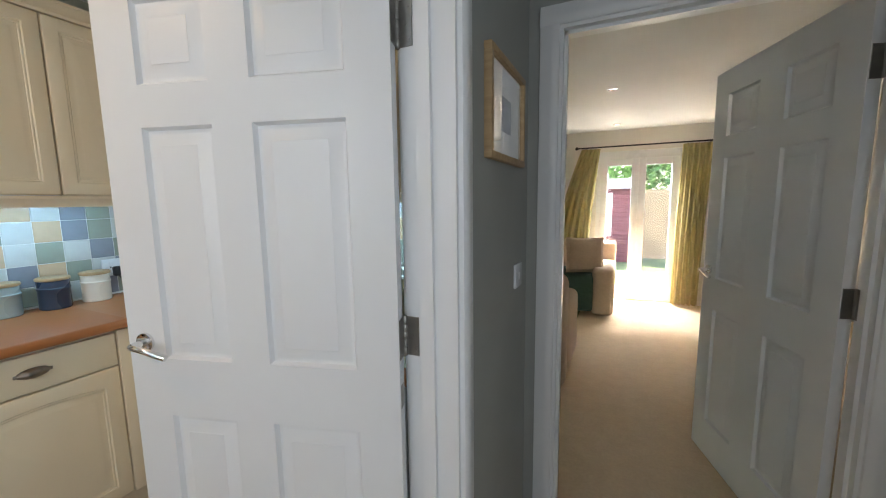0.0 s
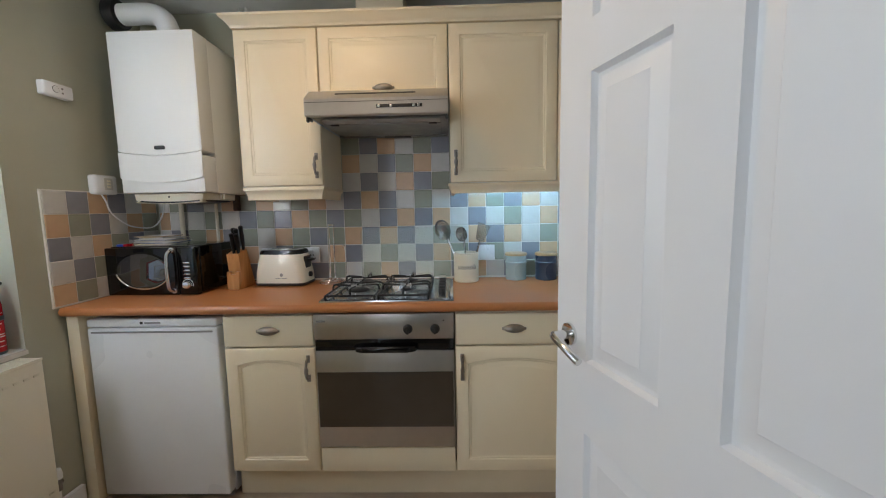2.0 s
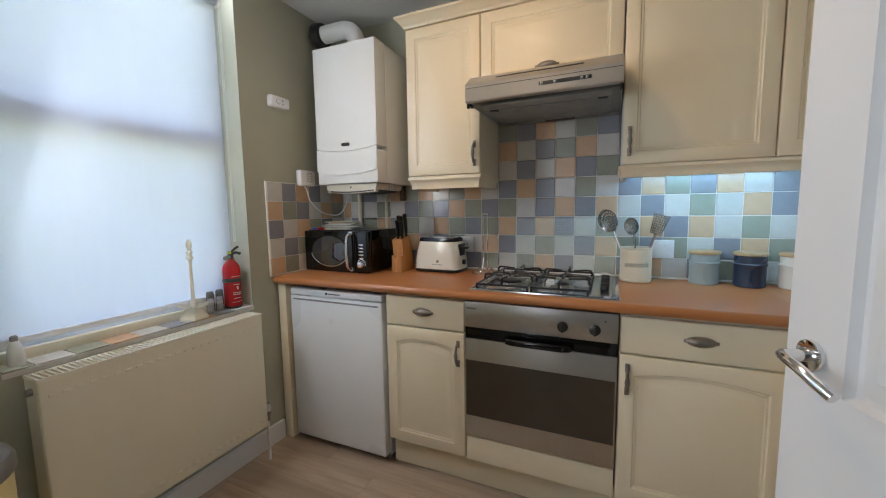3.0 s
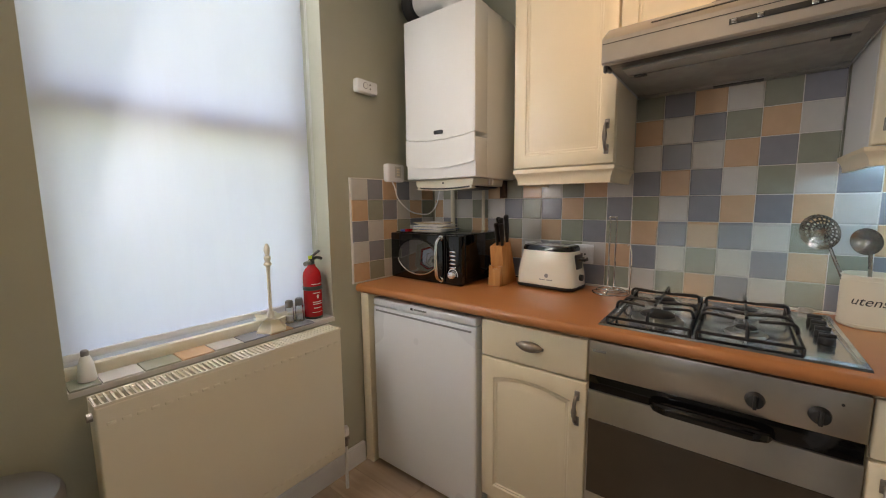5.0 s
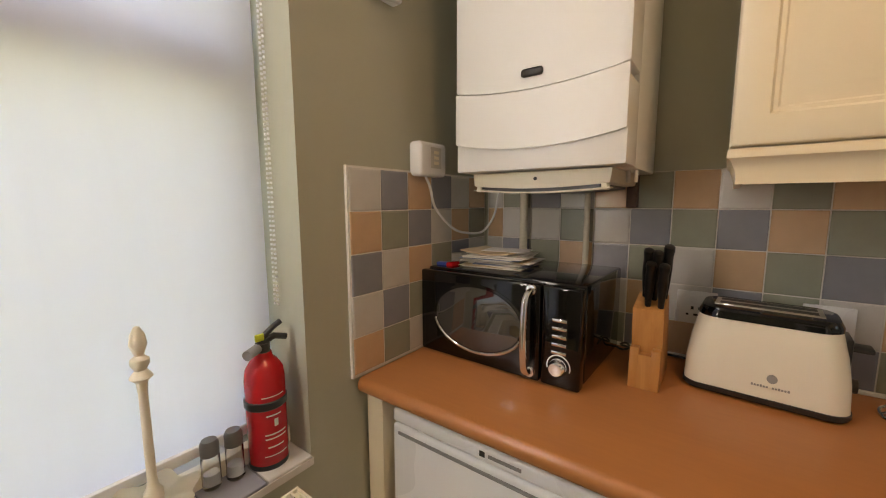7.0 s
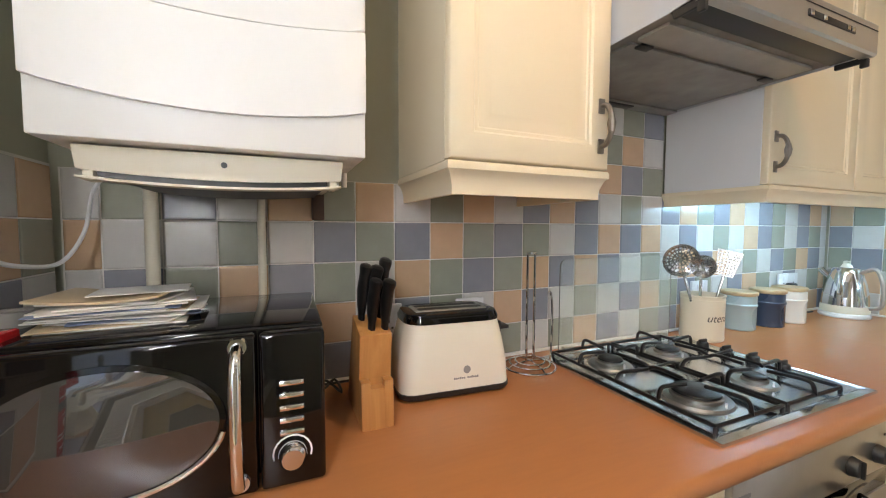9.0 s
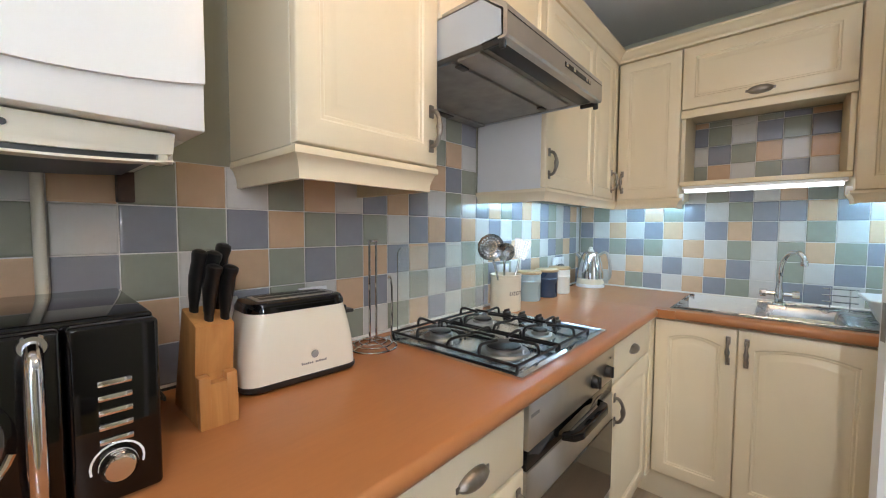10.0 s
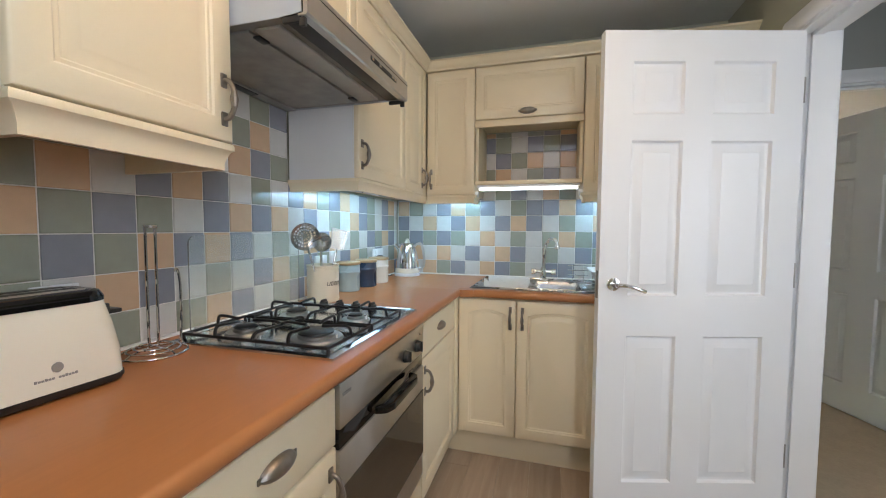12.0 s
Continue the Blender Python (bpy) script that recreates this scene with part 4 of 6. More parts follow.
part("visor", prism(vis, -0.002, HW + 0.002, axis="x"), HOODSTEEL, ho, "two-plane brushed steel visor")
part("visor_groove", box(0.0, HW, -0.5258, -0.524, 1.7475, 1.7492), SATINBLACK, ho, "thin dark groove along the visor")
b = moved(box(0.12, 0.46, -0.0045, 0.0045, -0.0006, 0.0014), Matrix.Translation((0, -0.4895, 1.7896)) @ pose(0, 0, 0, 35.8, 0, 0))
part("air_slit", b, SATINBLACK, ho, "dark air slit on top of the visor")
part("inner_strip", box(0.01, HW - 0.01, -0.499, -0.447, 1.698, 1.712, 0.002), SATINBLACK, ho, "black inner strip behind the visor")
for x in (0.006, HW - 0.006):
    b = box(x - 0.005, x + 0.005, -0.505, -0.455, 1.683, 1.6968, 0.003)
    b = box(x - 0.005, x + 0.005, -0.516, -0.500, 1.672, 1.692, 0.003, bm=b)
    part("visor_bracket", b, SATINBLACK, ho, "black plastic visor bracket")
part("switch_panel", box(0.30, 0.49, -0.5270, -0.5245, 1.7205, 1.7345, 0.001), SATINBLACK, ho, "black switch strip")
for x in (0.31, 0.36, 0.455, 0.475):
    part("switch", box(x - 0.006, x + 0.006, -0.5295, -0.5265, 1.7225, 1.7325, 0.001), CHROME, ho)

# ---- radiator ----
ra = thing("radiator", "ivory panel radiator below the window", "radiator", (0.795, 0.09, 0))
RW = 0.78
b = box(0, RW, -0.012, 0, 0.205, 0.765, 0.006, 3)
part("front_panel", b, RADI, ra, "ivory pressed steel panel")
for i in range(23):
    x = 0.03 + i * (RW - 0.06) / 22
    for z in (0.715, 0.245):
        part("pressing", box(x - 0.010, x + 0.010, 0.0, 0.0045, z - 0.005, z + 0.005, 0.002), RADI, ra)
part("back_panel", box(0, RW, -0.085, -0.073, 0.205, 0.765, 0.004), RADI, ra)
for x in (0, RW - 0.006):
    part("side_cover", box(x, x + 0.006, -0.073, -0.012, 0.22, 0.768, 0.002), RADI, ra)
g = box(0, RW, -0.088, -0.083, 0.764, 0.772)
box(0, RW, -0.006, 0.0, 0.764, 0.772, bm=g)
for i in range(53):
    x = i * (RW - 0.007) / 52
    box(x, x + 0.0045, -0.083, -0.006, 0.764, 0.771, bm=g)
part("top_grille", g, RADI, ra, "ivory slotted top grille")
# Solid block in black: its colour supplies the shade between the grille bars.
part("fins", box(0.01, RW - 0.01, -0.07, -0.015, 0.23, 0.735), SATINBLACK, ra, "convector fins as one block, blackened for the shade in the slots")
b = cyl((-0.03, -0.04, 0.0), (-0.03, -0.04, 0.24), 0.0075, seg=12)
part("pipe", b, BOILERW, ra, "white painted tail pipe")
b = cyl((-0.03, -0.04, 0.21), (-0.03, -0.04, 0.26), 0.013, seg=16)
b = cyl((-0.045, -0.04, 0.24), (0.004, -0.04, 0.24), 0.010, seg=14, bm=b)
part("valve", b, PEWTER, ra, "dull metal radiator valve")
part("valve_cap", lathe([(0, 0.30), (0.014, 0.298), (0.017, 0.28), (0.017, 0.26), (0, 0.26)], 18, (-0.03, -0.04, 0)), WHITE, ra, "white valve cap")
part("air_plug", cyl((RW - 0.002, -0.04, 0.73), (RW + 0.012, -0.04, 0.73), 0.012, seg=8), PEWTER, ra)

# ---- hob ----
GLASSY = mat("pale_mirror_steel", (0.62, 0.64, 0.66), 0.16, 1.0, vary=0.05, scale=30)
hb = thing("gas_hob", "stainless steel four-burner gas hob set in the worktop", "hob", (0.06, 1.062, 0.9105))
HD, HWD = 0.50, 0.578
b = bmesh.new()
def rect(i, z):
    return [b.verts.new((x, y, z)) for x, y in ((i, i), (HD - i, i), (HD - i, HWD - i), (i, HWD - i))]
rs = [rect(0, 0), rect(0.001, 0.006), rect(0.014, 0.010), rect(0.022, 0.006), rect(0.026, 0.006)]
for a, c in zip(rs, rs[1:]):
    for i in range(4):
        b.faces.new((a[i], a[(i + 1) % 4], c[(i + 1) % 4], c[i]))
b.faces.new(rs[-1])
part("plate", b, GLASSY, hb, "polished steel hob plate")
burners = [(0.13, 0.13, 0.036), (0.36, 0.14, 0.052), (0.13, 0.36, 0.036), (0.36, 0.36, 0.028)]
for x, y, r in burners:
    bn = part("burner", lathe([(0, 0.006), (r + 0.022, 0.006), (r + 0.018, 0.011), (r, 0.012), (r, 0.019), (r - 0.004, 0.021), (0, 0.021)], 32, (x, y, 0)), mat("dull_burner_alloy", (0.35, 0.35, 0.34), 0.4, 1.0, vary=0.1), hb, "dull alloy burner ring")
    part("cap", lathe([(0, 0.0295), (r - 0.010, 0.029), (r - 0.004, 0.026), (r - 0.003, 0.022), (0, 0.0215)], 32, (x, y, 0)), IRON, bn, "black enamel burner cap")
    part("igniter", cyl((x + r + 0.012, y, 0.006), (x + r + 0.012, y, 0.022), 0.0025, seg=8), WHITE, bn)
for y0, y1, cy in ((0.020, 0.236, 0.13), (0.252, 0.468, 0.36)):
    z, zh, r = 0.022, 0.046, 0.0046
    b = tube([(0.025, y0, z), (0.25, y0, z), (0.475, y0, z), (0.475, y1, z), (0.25, y1, z), (0.025, y1, z)], r, 8, closed=True)
    for x, y in ((0.025, y0), (0.475, y0), (0.475, y1), (0.025, y1)):
        b = tube([(x, y, z), (x, y, 0.007)], r, 8, b)
    b = tube([(0.25, y0, z), (0.25, y0 + 0.02, zh - 0.006), (0.25, cy, zh - 0.010), (0.25, y1 - 0.02, zh - 0.006), (0.25, y1, z)], r, 8, b, smooth_steps=4)
    for cx in (0.13, 0.36):
        for ey, sg in ((y0, 1), (y1, -1)):
            b = tube([(cx, ey, z), (cx, ey + sg * 0.006, zh), (cx, ey + sg * 0.03, zh + 0.003), (cx, cy - sg * 0.026, zh - 0.002)], r, 8, b, smooth_steps=4)
        e = 0.025 if cx < 0.2 else 0.475
        sg = 1 if cx < 0.2 else -1
        b = tube([(e, cy, z), (e + sg * 0.006, cy, zh), (e + sg * 0.03, cy, zh + 0.003), (cx - sg * 0.026, cy, zh - 0.002)], r, 8, b, smooth_steps=4)
        b = tube([(0.25, cy, zh - 0.010), (0.25 - sg * 0.02, cy, zh), (cx + sg * 0.026, cy, zh - 0.002)], r, 8, b, smooth_steps=4)
    part("pan_support", b, IRON, hb, "black enamelled wire pan support")
for i in range(4):
    x = 0.13 + i * 0.07
    k = cyl((x, 0.525, 0.006), (x, 0.525, 0.024), 0.018, 0.016, seg=20, bevel=0.002)
    k = box(x - 0.004, x + 0.004, 0.508, 0.542, 0.022, 0.033, 0.002, bm=k)
    part("knob", k, SATINBLACK, hb, "black gas knob")

lid_outline = [(0.07, 0.012), (0.56, 0.012)]
for cy, a0 in ((0.535, 0), (0.095, 90)):
    for i in range(7):
        q = radians(a0 + 15 * i)
        lid_outline.append((cy + 0.025 * math.cos(q), 0.265 + 0.025 * math.sin(q)))
g = part("glass_lid", prism(lid_outline, -0.014, -0.009, axis="x"), HAZY, hb, "hazy glass lid standing open")
g.visible_shadow = False
for y in (0.10, 0.52):
    part("lid_hinge", box(-0.016, 0.004, y - 0.018, y + 0.018, 0.0, 0.022, 0.003), STEEL, hb, "steel lid hinge")

# ---- microwave ----
mw = thing("microwave", "glossy black microwave with a chrome handle on the worktop", "microwave", (0.030, -0.028, 0.91), 88.8)
MW = 0.450
part("casing", box(0, MW, -0.30, 0, 0.008, 0.236, 0.006, 3), BLACK, mw, "gloss black casing")
d = part("door", box(0.0, 0.357, -0.334, -0.302, 0.002, 0.232, 0.006, 3), BLACK, mw, "gloss black door")
def oval(cx, cz, rx, rz, n=48):
    return [(cx + rx * math.cos(2 * math.pi * i / n), cz + rz * math.sin(2 * math.pi * i / n)) for i in range(n)]
part("window_surround", prism(oval(0.184, 0.120, 0.136, 0.091), -0.3352, -0.3335, axis="y", bevel=0.0006), BLACK, d, "raised gloss black oval surround")
part("window", prism(oval(0.184, 0.121, 0.127, 0.082), -0.3366, -0.3345, axis="y", bevel=0.0005), mat("dark_mirror_glass", (0.16, 0.165, 0.17), 0.025, 0.8, vary=0.05, rvary=0.01), d, "dark oval door window")
b = tube([(0.184 + 0.133 * math.cos(a), -0.3352, 0.120 + 0.088 * math.sin(a)) for a in [math.pi * 1.06 + i * math.pi * 0.88 / 20 for i in range(21)]], 0.0042, 8)
part("trim", b, CHROME, d, "thin chrome curve under the window")
b = tube([(0.334, -0.333, 0.022), (0.334, -0.362, 0.036), (0.334, -0.37, 0.075), (0.334, -0.372, 0.12), (0.334, -0.37, 0.165), (0.334, -0.362, 0.204), (0.334, -0.333, 0.218)], 0.0085, 12, smooth_steps=5)
for z in (0.022, 0.218):
    b = cyl((0.334, -0.3335, z), (0.334, -0.338, z), 0.014, 0.012, seg=20, bm=b)
part("handle", b, CHROME, d, "chrome bow handle")
pn = part("control_panel", box(0.360, MW, -0.334, -0.302, 0.002, 0.232, 0.006, 3), BLACK, mw, "gloss black control panel")
part("display", box(0.375, 0.427, -0.3335, -0.331, 0.185, 0.212), DARKGLASS, pn, "dark display")
for i in range(5):
    z = 0.158 - 0.0185 * i
    part("button", box(0.386, 0.420, -0.3370, -0.331, z - 0.0040, z + 0.0040, 0.0018), CHROME, pn, "chrome bar button")
    part("caption", box(0.394, 0.412, -0.3335, -0.3318, z - 0.0075, z - 0.006), GREY, pn)
k = moved(lathe([(0, 0.024), (0.0145, 0.023), (0.019, 0.016), (0.021, 0)], 24), Matrix.Translation((0.403, -0.332, 0.052)) @ pose(0, 0, 0, 90))
part("dial", k, CHROME, pn, "chrome rotary dial")
part("dial_scale", tube([(0.403 + 0.0265 * math.cos(a), -0.3342, 0.052 + 0.0265 * math.sin(a)) for a in [-0.3 + i * 3.7 / 12 for i in range(13)]], 0.0013, 6), WHITE, pn, "white dial scale")
for x, y in ((0.04, -0.04), (0.39, -0.04), (0.04, -0.27), (0.39, -0.27)):
    part("foot", cyl((x, y, 0), (x, y, 0.009), 0.012), SATINBLACK, mw)

# papers on the microwave
PAPER = mat("white_paper", (0.78, 0.77, 0.74), 0.8, vary=0.05, scale=30)
BUFF = mat("buff_envelope_paper", (0.62, 0.50, 0.34), 0.8, vary=0.05, scale=30)
BLUEPAPER = mat("blue_printed_paper", (0.18, 0.24, 0.40), 0.6, vary=0.2, scale=30)
rng = random.Random(12)
z = 1.1425
for i in range(17):
    m = (PAPER, PAPER, BUFF, PAPER, BLUEPAPER, PAPER, PAPER)[i % 7]
    w, h, t = rng.uniform(0.16, 0.21), rng.uniform(0.10, 0.15), rng.uniform(0.0012, 0.0035)
    b = bmesh.new()
    bmesh.ops.create_grid(b, x_segments=8, y_segments=6, size=0.5)
    moved(b, Matrix.Diagonal((h, w, 1, 1)))
    cu = rng.uniform(0.002, 0.006) if i == 16 else 0.0
    for v in b.verts:
        v.co.z += cu * (v.co.y / (w / 2)) ** 2
    g = bmesh.ops.extrude_face_region(b, geom=b.faces[:])
    bmesh.ops.translate(b, verts=[v for v in g["geom"] if isinstance(v, bmesh.types.BMVert)], vec=(0, 0, t))
    ob = solid("letter", b, m, "unopened paper post stacked on the microwave", "letter", kind="", group="post on the microwave")
    ob.matrix_world = pose(0.195 + rng.uniform(-0.02, 0.02), 0.125 + rng.uniform(-0.015, 0.015), z, 0, 0, rng.uniform(-14, 14))
    z += t + 0.0003
b = bmesh.new()
bmesh.ops.create_grid(b, x_segments=6, y_segments=8, size=0.5)
moved(b, Matrix.Diagonal((0.085, 0.125, 1, 1)))
g = bmesh.ops.extrude_face_region(b, geom=b.faces[:])
bmesh.ops.translate(b, verts=[v for v in g["geom"] if isinstance(v, bmesh.types.BMVert)], vec=(0, 0, 0.0015))
ob = solid("letter", b, PAPER, "white window envelope on top of the post", "letter", kind="", group="post on the microwave")
ob.matrix_world = pose(0.200, 0.150, z + 0.006, 0, 0, 7)
ta = thing("sticky_tape", "grey roll of tape on the microwave", "tape", (0.205, -0.010, 1.1425))
part("roll", lathe([(0.016, 0), (0.026, 0), (0.026, 0.028), (0.016, 0.028), (0.016, 0)], 28), mat("grey_tape", (0.3, 0.29, 0.27), 0.4), ta)
bt = thing("bottle_opener", "small red and blue plastic opener on the microwave", "opener", (0.272, 0.014, 1.1425))
part("red_grip", box(-0.012, 0.03, -0.008, 0.014, 0, 0.014, 0.004), RED, bt)
part("blue_grip", box(0.004, 0.026, -0.046, -0.010, 0, 0.012, 0.004), mat("blue_plastic", (0.02, 0.06, 0.35), 0.3), bt)

# ---- knife block ----
kb = thing("knife_block", "oiled wood knife block with black-handled knives", "knife block", (0.06, 0.491, 0.91))
KNIFEBLACK = mat("black_knife_plastic", (0.006, 0.006, 0.006), 0.42, vary=0.1)
KBW = 0.062
b = prism([(0.042, 0.0), (0.184, 0.0), (0.177, 0.09), (0.192, 0.180), (0.110, 0.203)], 0, KBW, axis="y", bevel=0.002)
part("block", b, BLOCKWOOD, kb)
front = [(0.1845, 0.0), (0.204, 0.0), (0.200, 0.092), (0.1785, 0.092)]
b = prism(front, 0.0, 0.018, axis="y", bevel=0.0015)
b = prism(front, KBW - 0.018, KBW, axis="y", bevel=0.0015, bm=b)
b = prism([(0.1845, 0.0), (0.2035, 0.0), (0.1995, 0.078), (0.1785, 0.078)], 0.0175, KBW - 0.0175, axis="y", bm=b)
part("front_holder", b, BLOCKWOOD, kb, "paler notched wood front")
for x, y, h in ((0.125, 0.014, 0.118), (0.135, 0.034, 0.118), (0.122, 0.053, 0.128), (0.166, 0.026, 0.104), (0.168, 0.052, 0.102)):
    s0 = Vector((0.24, 0.06, 1)).normalized()
    p0 = Vector((x, y, 0.202 - 0.28 * (x - 0.110)))
    prof = [(0.0075, 0), (0.0075, 0.10), (0.0100, 0.28), (0.0118, 0.55), (0.0108, 0.80), (0.0128, 0.92), (0.0118, 0.975), (0.007, 1.0)]
    b = lathe([(0, 0)] + [(r * 1.2, t * h) for r, t in prof] + [(0, h)], 16)
    for v in b.verts:
        u = v.co.z / h
        v.co.x = v.co.x * 1.15 + 0.006 * math.sin(u * 3.0) - 0.003
        v.co.y *= 0.72
    moved(b, Matrix.Translation(p0) @ s0.to_track_quat("Z", "Y").to_matrix().to_4x4() @ pose(0, 0, 0, 0, 0, 90))
    part("knife_handle", b, KNIFEBLACK, kb, "black moulded knife handle")
b = tube([(0.02, 0.40, 0.916), (0.05, 0.44, 0.915), (0.035, 0.47, 0.93), (0.08, 0.48, 0.915), (0.05, 0.45, 0.935), (0.03, 0.43, 0.92), (0.02, 0.485, 0.915), (0.016, 0.58, 0.915)], 0.003, 6, smooth_steps=4)
solid("power_cable", b, SATINBLACK, "coiled black power cable behind the knife block", "cable", kind="")

# ---- toaster ----
to = thing("toaster", "cream two-slice toaster with a black base and lid", "toaster", (0.115, 0.73, 0.91), 86)
to.matrix_world = to.matrix_world @ Matrix.Diagonal((0.94, 1, 1, 1))
def rounded(w, d, r, n=6):
    pts = []
    for cx, cy, a0 in ((w / 2 - r, d / 2 - r, 0), (-w / 2 + r, d / 2 - r, 90), (-w / 2 + r, -d / 2 + r, 180), (w / 2 - r, -d / 2 + r, 270)):
        for i in range(n + 1):
            a = radians(a0 + 90 * i / n)
            pts.append((cx + r * math.cos(a), cy + r * math.sin(a)))
    return pts
def loft(levels, cap=True):
    """Rounded rectangles (w, d, r, z) joined upwards."""
    b = bmesh.new()
    rings = [[b.verts.new((x, y, z)) for x, y in rounded(w, d, r)] for w, d, r, z in levels]
    for a, c in zip(rings, rings[1:]):
        for i in range(len(a)):
            j = (i + 1) % len(a)
            b.faces.new((a[i], a[j], c[j], c[i]))
    if cap:
        b.faces.new(rings[0][::-1])
        b.faces.new(rings[-1])
    return b
CREAMTOAST = mat("cream_toaster_enamel", (0.82, 0.78, 0.66), 0.22, vary=0.02, scale=8)
part("base", loft([(0.285, 0.165, 0.035, 0.004), (0.292, 0.172, 0.036, 0.010), (0.292, 0.172, 0.036, 0.018)]), SATINBLACK, to, "black plastic base")
part("body", loft([(0.288, 0.168, 0.036, 0.0182), (0.284, 0.166, 0.04, 0.07), (0.270, 0.158, 0.045, 0.12), (0.252, 0.146, 0.045, 0.158), (0.248, 0.142, 0.045, 0.168)]), CREAMTOAST, to, "cream enamelled body")
part("lid", loft([(0.250, 0.146, 0.045, 0.1682), (0.250, 0.146, 0.045, 0.176), (0.238, 0.132, 0.04, 0.188), (0.226, 0.12, 0.036, 0.190)]), BLACK, to, "glossy black plastic top")
b = box(-0.095, 0.095, -0.036, 0.036, 0.1885, 0.1925, 0.002)
part("slot_plate", b, STEEL, to, "brushed steel slot plate")
for y in (-0.018, 0.018):
    part("slot", box(-0.085, 0.085, y - 0.010, y + 0.010, 0.1905, 0.1932), SATINBLACK, to, "dark bread slot")
part("end_panel", box(0.128, 0.139, -0.035, 0.035, 0.03, 0.155, 0.004), SATINBLACK, to, "black end panel")
part("lever", box(0.134, 0.172, -0.02, 0.02, 0.128, 0.138, 0.004), SATINBLACK, to, "black push-down lever")
part("browning_knob", cyl((0.138, 0, 0.055), (0.156, 0, 0.055), 0.014, seg=18, bevel=0.002), SATINBLACK, to)
BADGE = mat("grey_print", (0.28, 0.27, 0.25), 0.5)
part("badge", moved(cyl((0, 0, 0), (0, 0.002, 0), 0.009, seg=20), Matrix.Translation((0.02, -0.0845, 0.062))), BADGE, to, "round grey emblem")
for k in range(13):
    if k != 6:
        part("printed_mark", box(-0.014 + 0.005 * k, -0.0105 + 0.005 * k, -0.0853, -0.083, 0.042, 0.0455 if k % 3 else 0.0465), BADGE, to)
b = tube([(0.02, 0.595, 0.914), (0.016, 0.56, 0.915), (0.015, 0.52, 0.914)], 0.003, 6, smooth_steps=3)
solid("power_cable", b, SATINBLACK, "black toaster cable along the wall", "cable", kind="")

# ---- kitchen roll holder ----
kr = thing("kitchen_roll_holder", "empty chrome wire kitchen roll holder on the worktop", "roll holder", (0.105, 0.985, 0.91))
b = tube([(0.07 * math.cos(2 * math.pi * i / 28), 0.07 * math.sin(2 * math.pi * i / 28), 0.004) for i in range(28)], 0.003, 8, closed=True)
b = tube([(0.055 * math.cos(2 * math.pi * i / 28), 0.055 * math.sin(2 * math.pi * i / 28), 0.013) for i in range(28)], 0.0025, 8, b, closed=True)
b = tube([(0.04 * math.cos(2 * math.pi * i / 28), 0.04 * math.sin(2 * math.pi * i / 28), 0.019) for i in range(28)], 0.0025, 8, b, closed=True)
for i in range(4):
    a = i * math.pi / 2
    b = tube([(0.07 * math.cos(a), 0.07 * math.sin(a), 0.004), (0.055 * math.cos(a), 0.055 * math.sin(a), 0.013), (0.0, 0, 0.02)], 0.0025, 8, b)
part("base", b, CHROME, kr, "chrome wire rings")
b = tube([(0, -0.012, 0.015), (0, -0.012, 0.315), (0, 0.012, 0.315), (0, 0.012, 0.015)], 0.0032, 8)
b = box(-0.004, 0.004, -0.016, 0.016, 0.312, 0.319, 0.001, bm=b)
part("upright", b, CHROME, kr, "chrome double upright")
part("arm", tube([(0, 0.07, 0.004), (0, 0.074, 0.10), (0, 0.073, 0.17), (0, 0.066, 0.205), (0, 0.058, 0.20)], 0.003, 8, smooth_steps=4), CHROME, kr, "chrome spring arm")

# ---- utensil pot ----
UTC = mat("cream_enamel_pot", (0.76, 0.70, 0.56), 0.3, vary=0.02)
up = thing("utensil_pot", "cream enamel utensil pot lettered utensils", "utensil pot", (0.105, 1.712, 0.91))
part("pot", lathe([(0, 0.0), (0.062, 0.0), (0.066, 0.004), (0.066, 0.150), (0.0685, 0.153), (0.0685, 0.157), (0.063, 0.157), (0.062, 0.02), (0, 0.02)], 40), UTC, up, "cream enamelled metal")
for z in (0.012, 0.142):
    part("bead", tube([(0.0665 * math.cos(2 * math.pi * i / 36), 0.0665 * math.sin(2 * math.pi * i / 36), z) for i in range(36)], 0.0014, 6, closed=True), UTC, up)
tcv = bpy.data.curves.new("word", "FONT")
tcv.body, tcv.size, tcv.align_x, tcv.shear = "utensils", 0.036, "CENTER", 0.3
tob = bpy.data.objects.new("word", tcv)
scene.collection.objects.link(tob)
bpy.context.view_layer.update()
wme = bpy.data.meshes.new_from_object(tob.evaluated_get(bpy.context.evaluated_depsgraph_get()))
bpy.data.objects.remove(tob)
for v in wme.vertices:
    a = v.co.x / 0.0668
    v.co = (0.0668 * math.cos(a), 0.0668 * math.sin(a), 0.072 + v.co.y)
wme.materials.clear()
wme.materials.append(mat("dark_lettering", (0.05, 0.045, 0.04), 0.5))
wob = new("lettering", wme)
wob.parent = up
tagged(wob, "dark script lettering")
def spoon(name, label, tilt, turn, length, head, at):
    s = thing(name, label, "utensil", (0.105 + at[0], 1.712 + at[1], 0.932))
    s.matrix_world = s.matrix_world @ pose(0, 0, 0, tilt, turn, 0)
    part("handle", tube([(0, 0, 0), (0, 0, length)], 0.005, 8), UTENSIL, s)
    part("head", moved(head, Matrix.Translation((0, 0, length)) @ pose(0, 0, 0, 0, 0, -42)), UTENSIL, s)
    return s
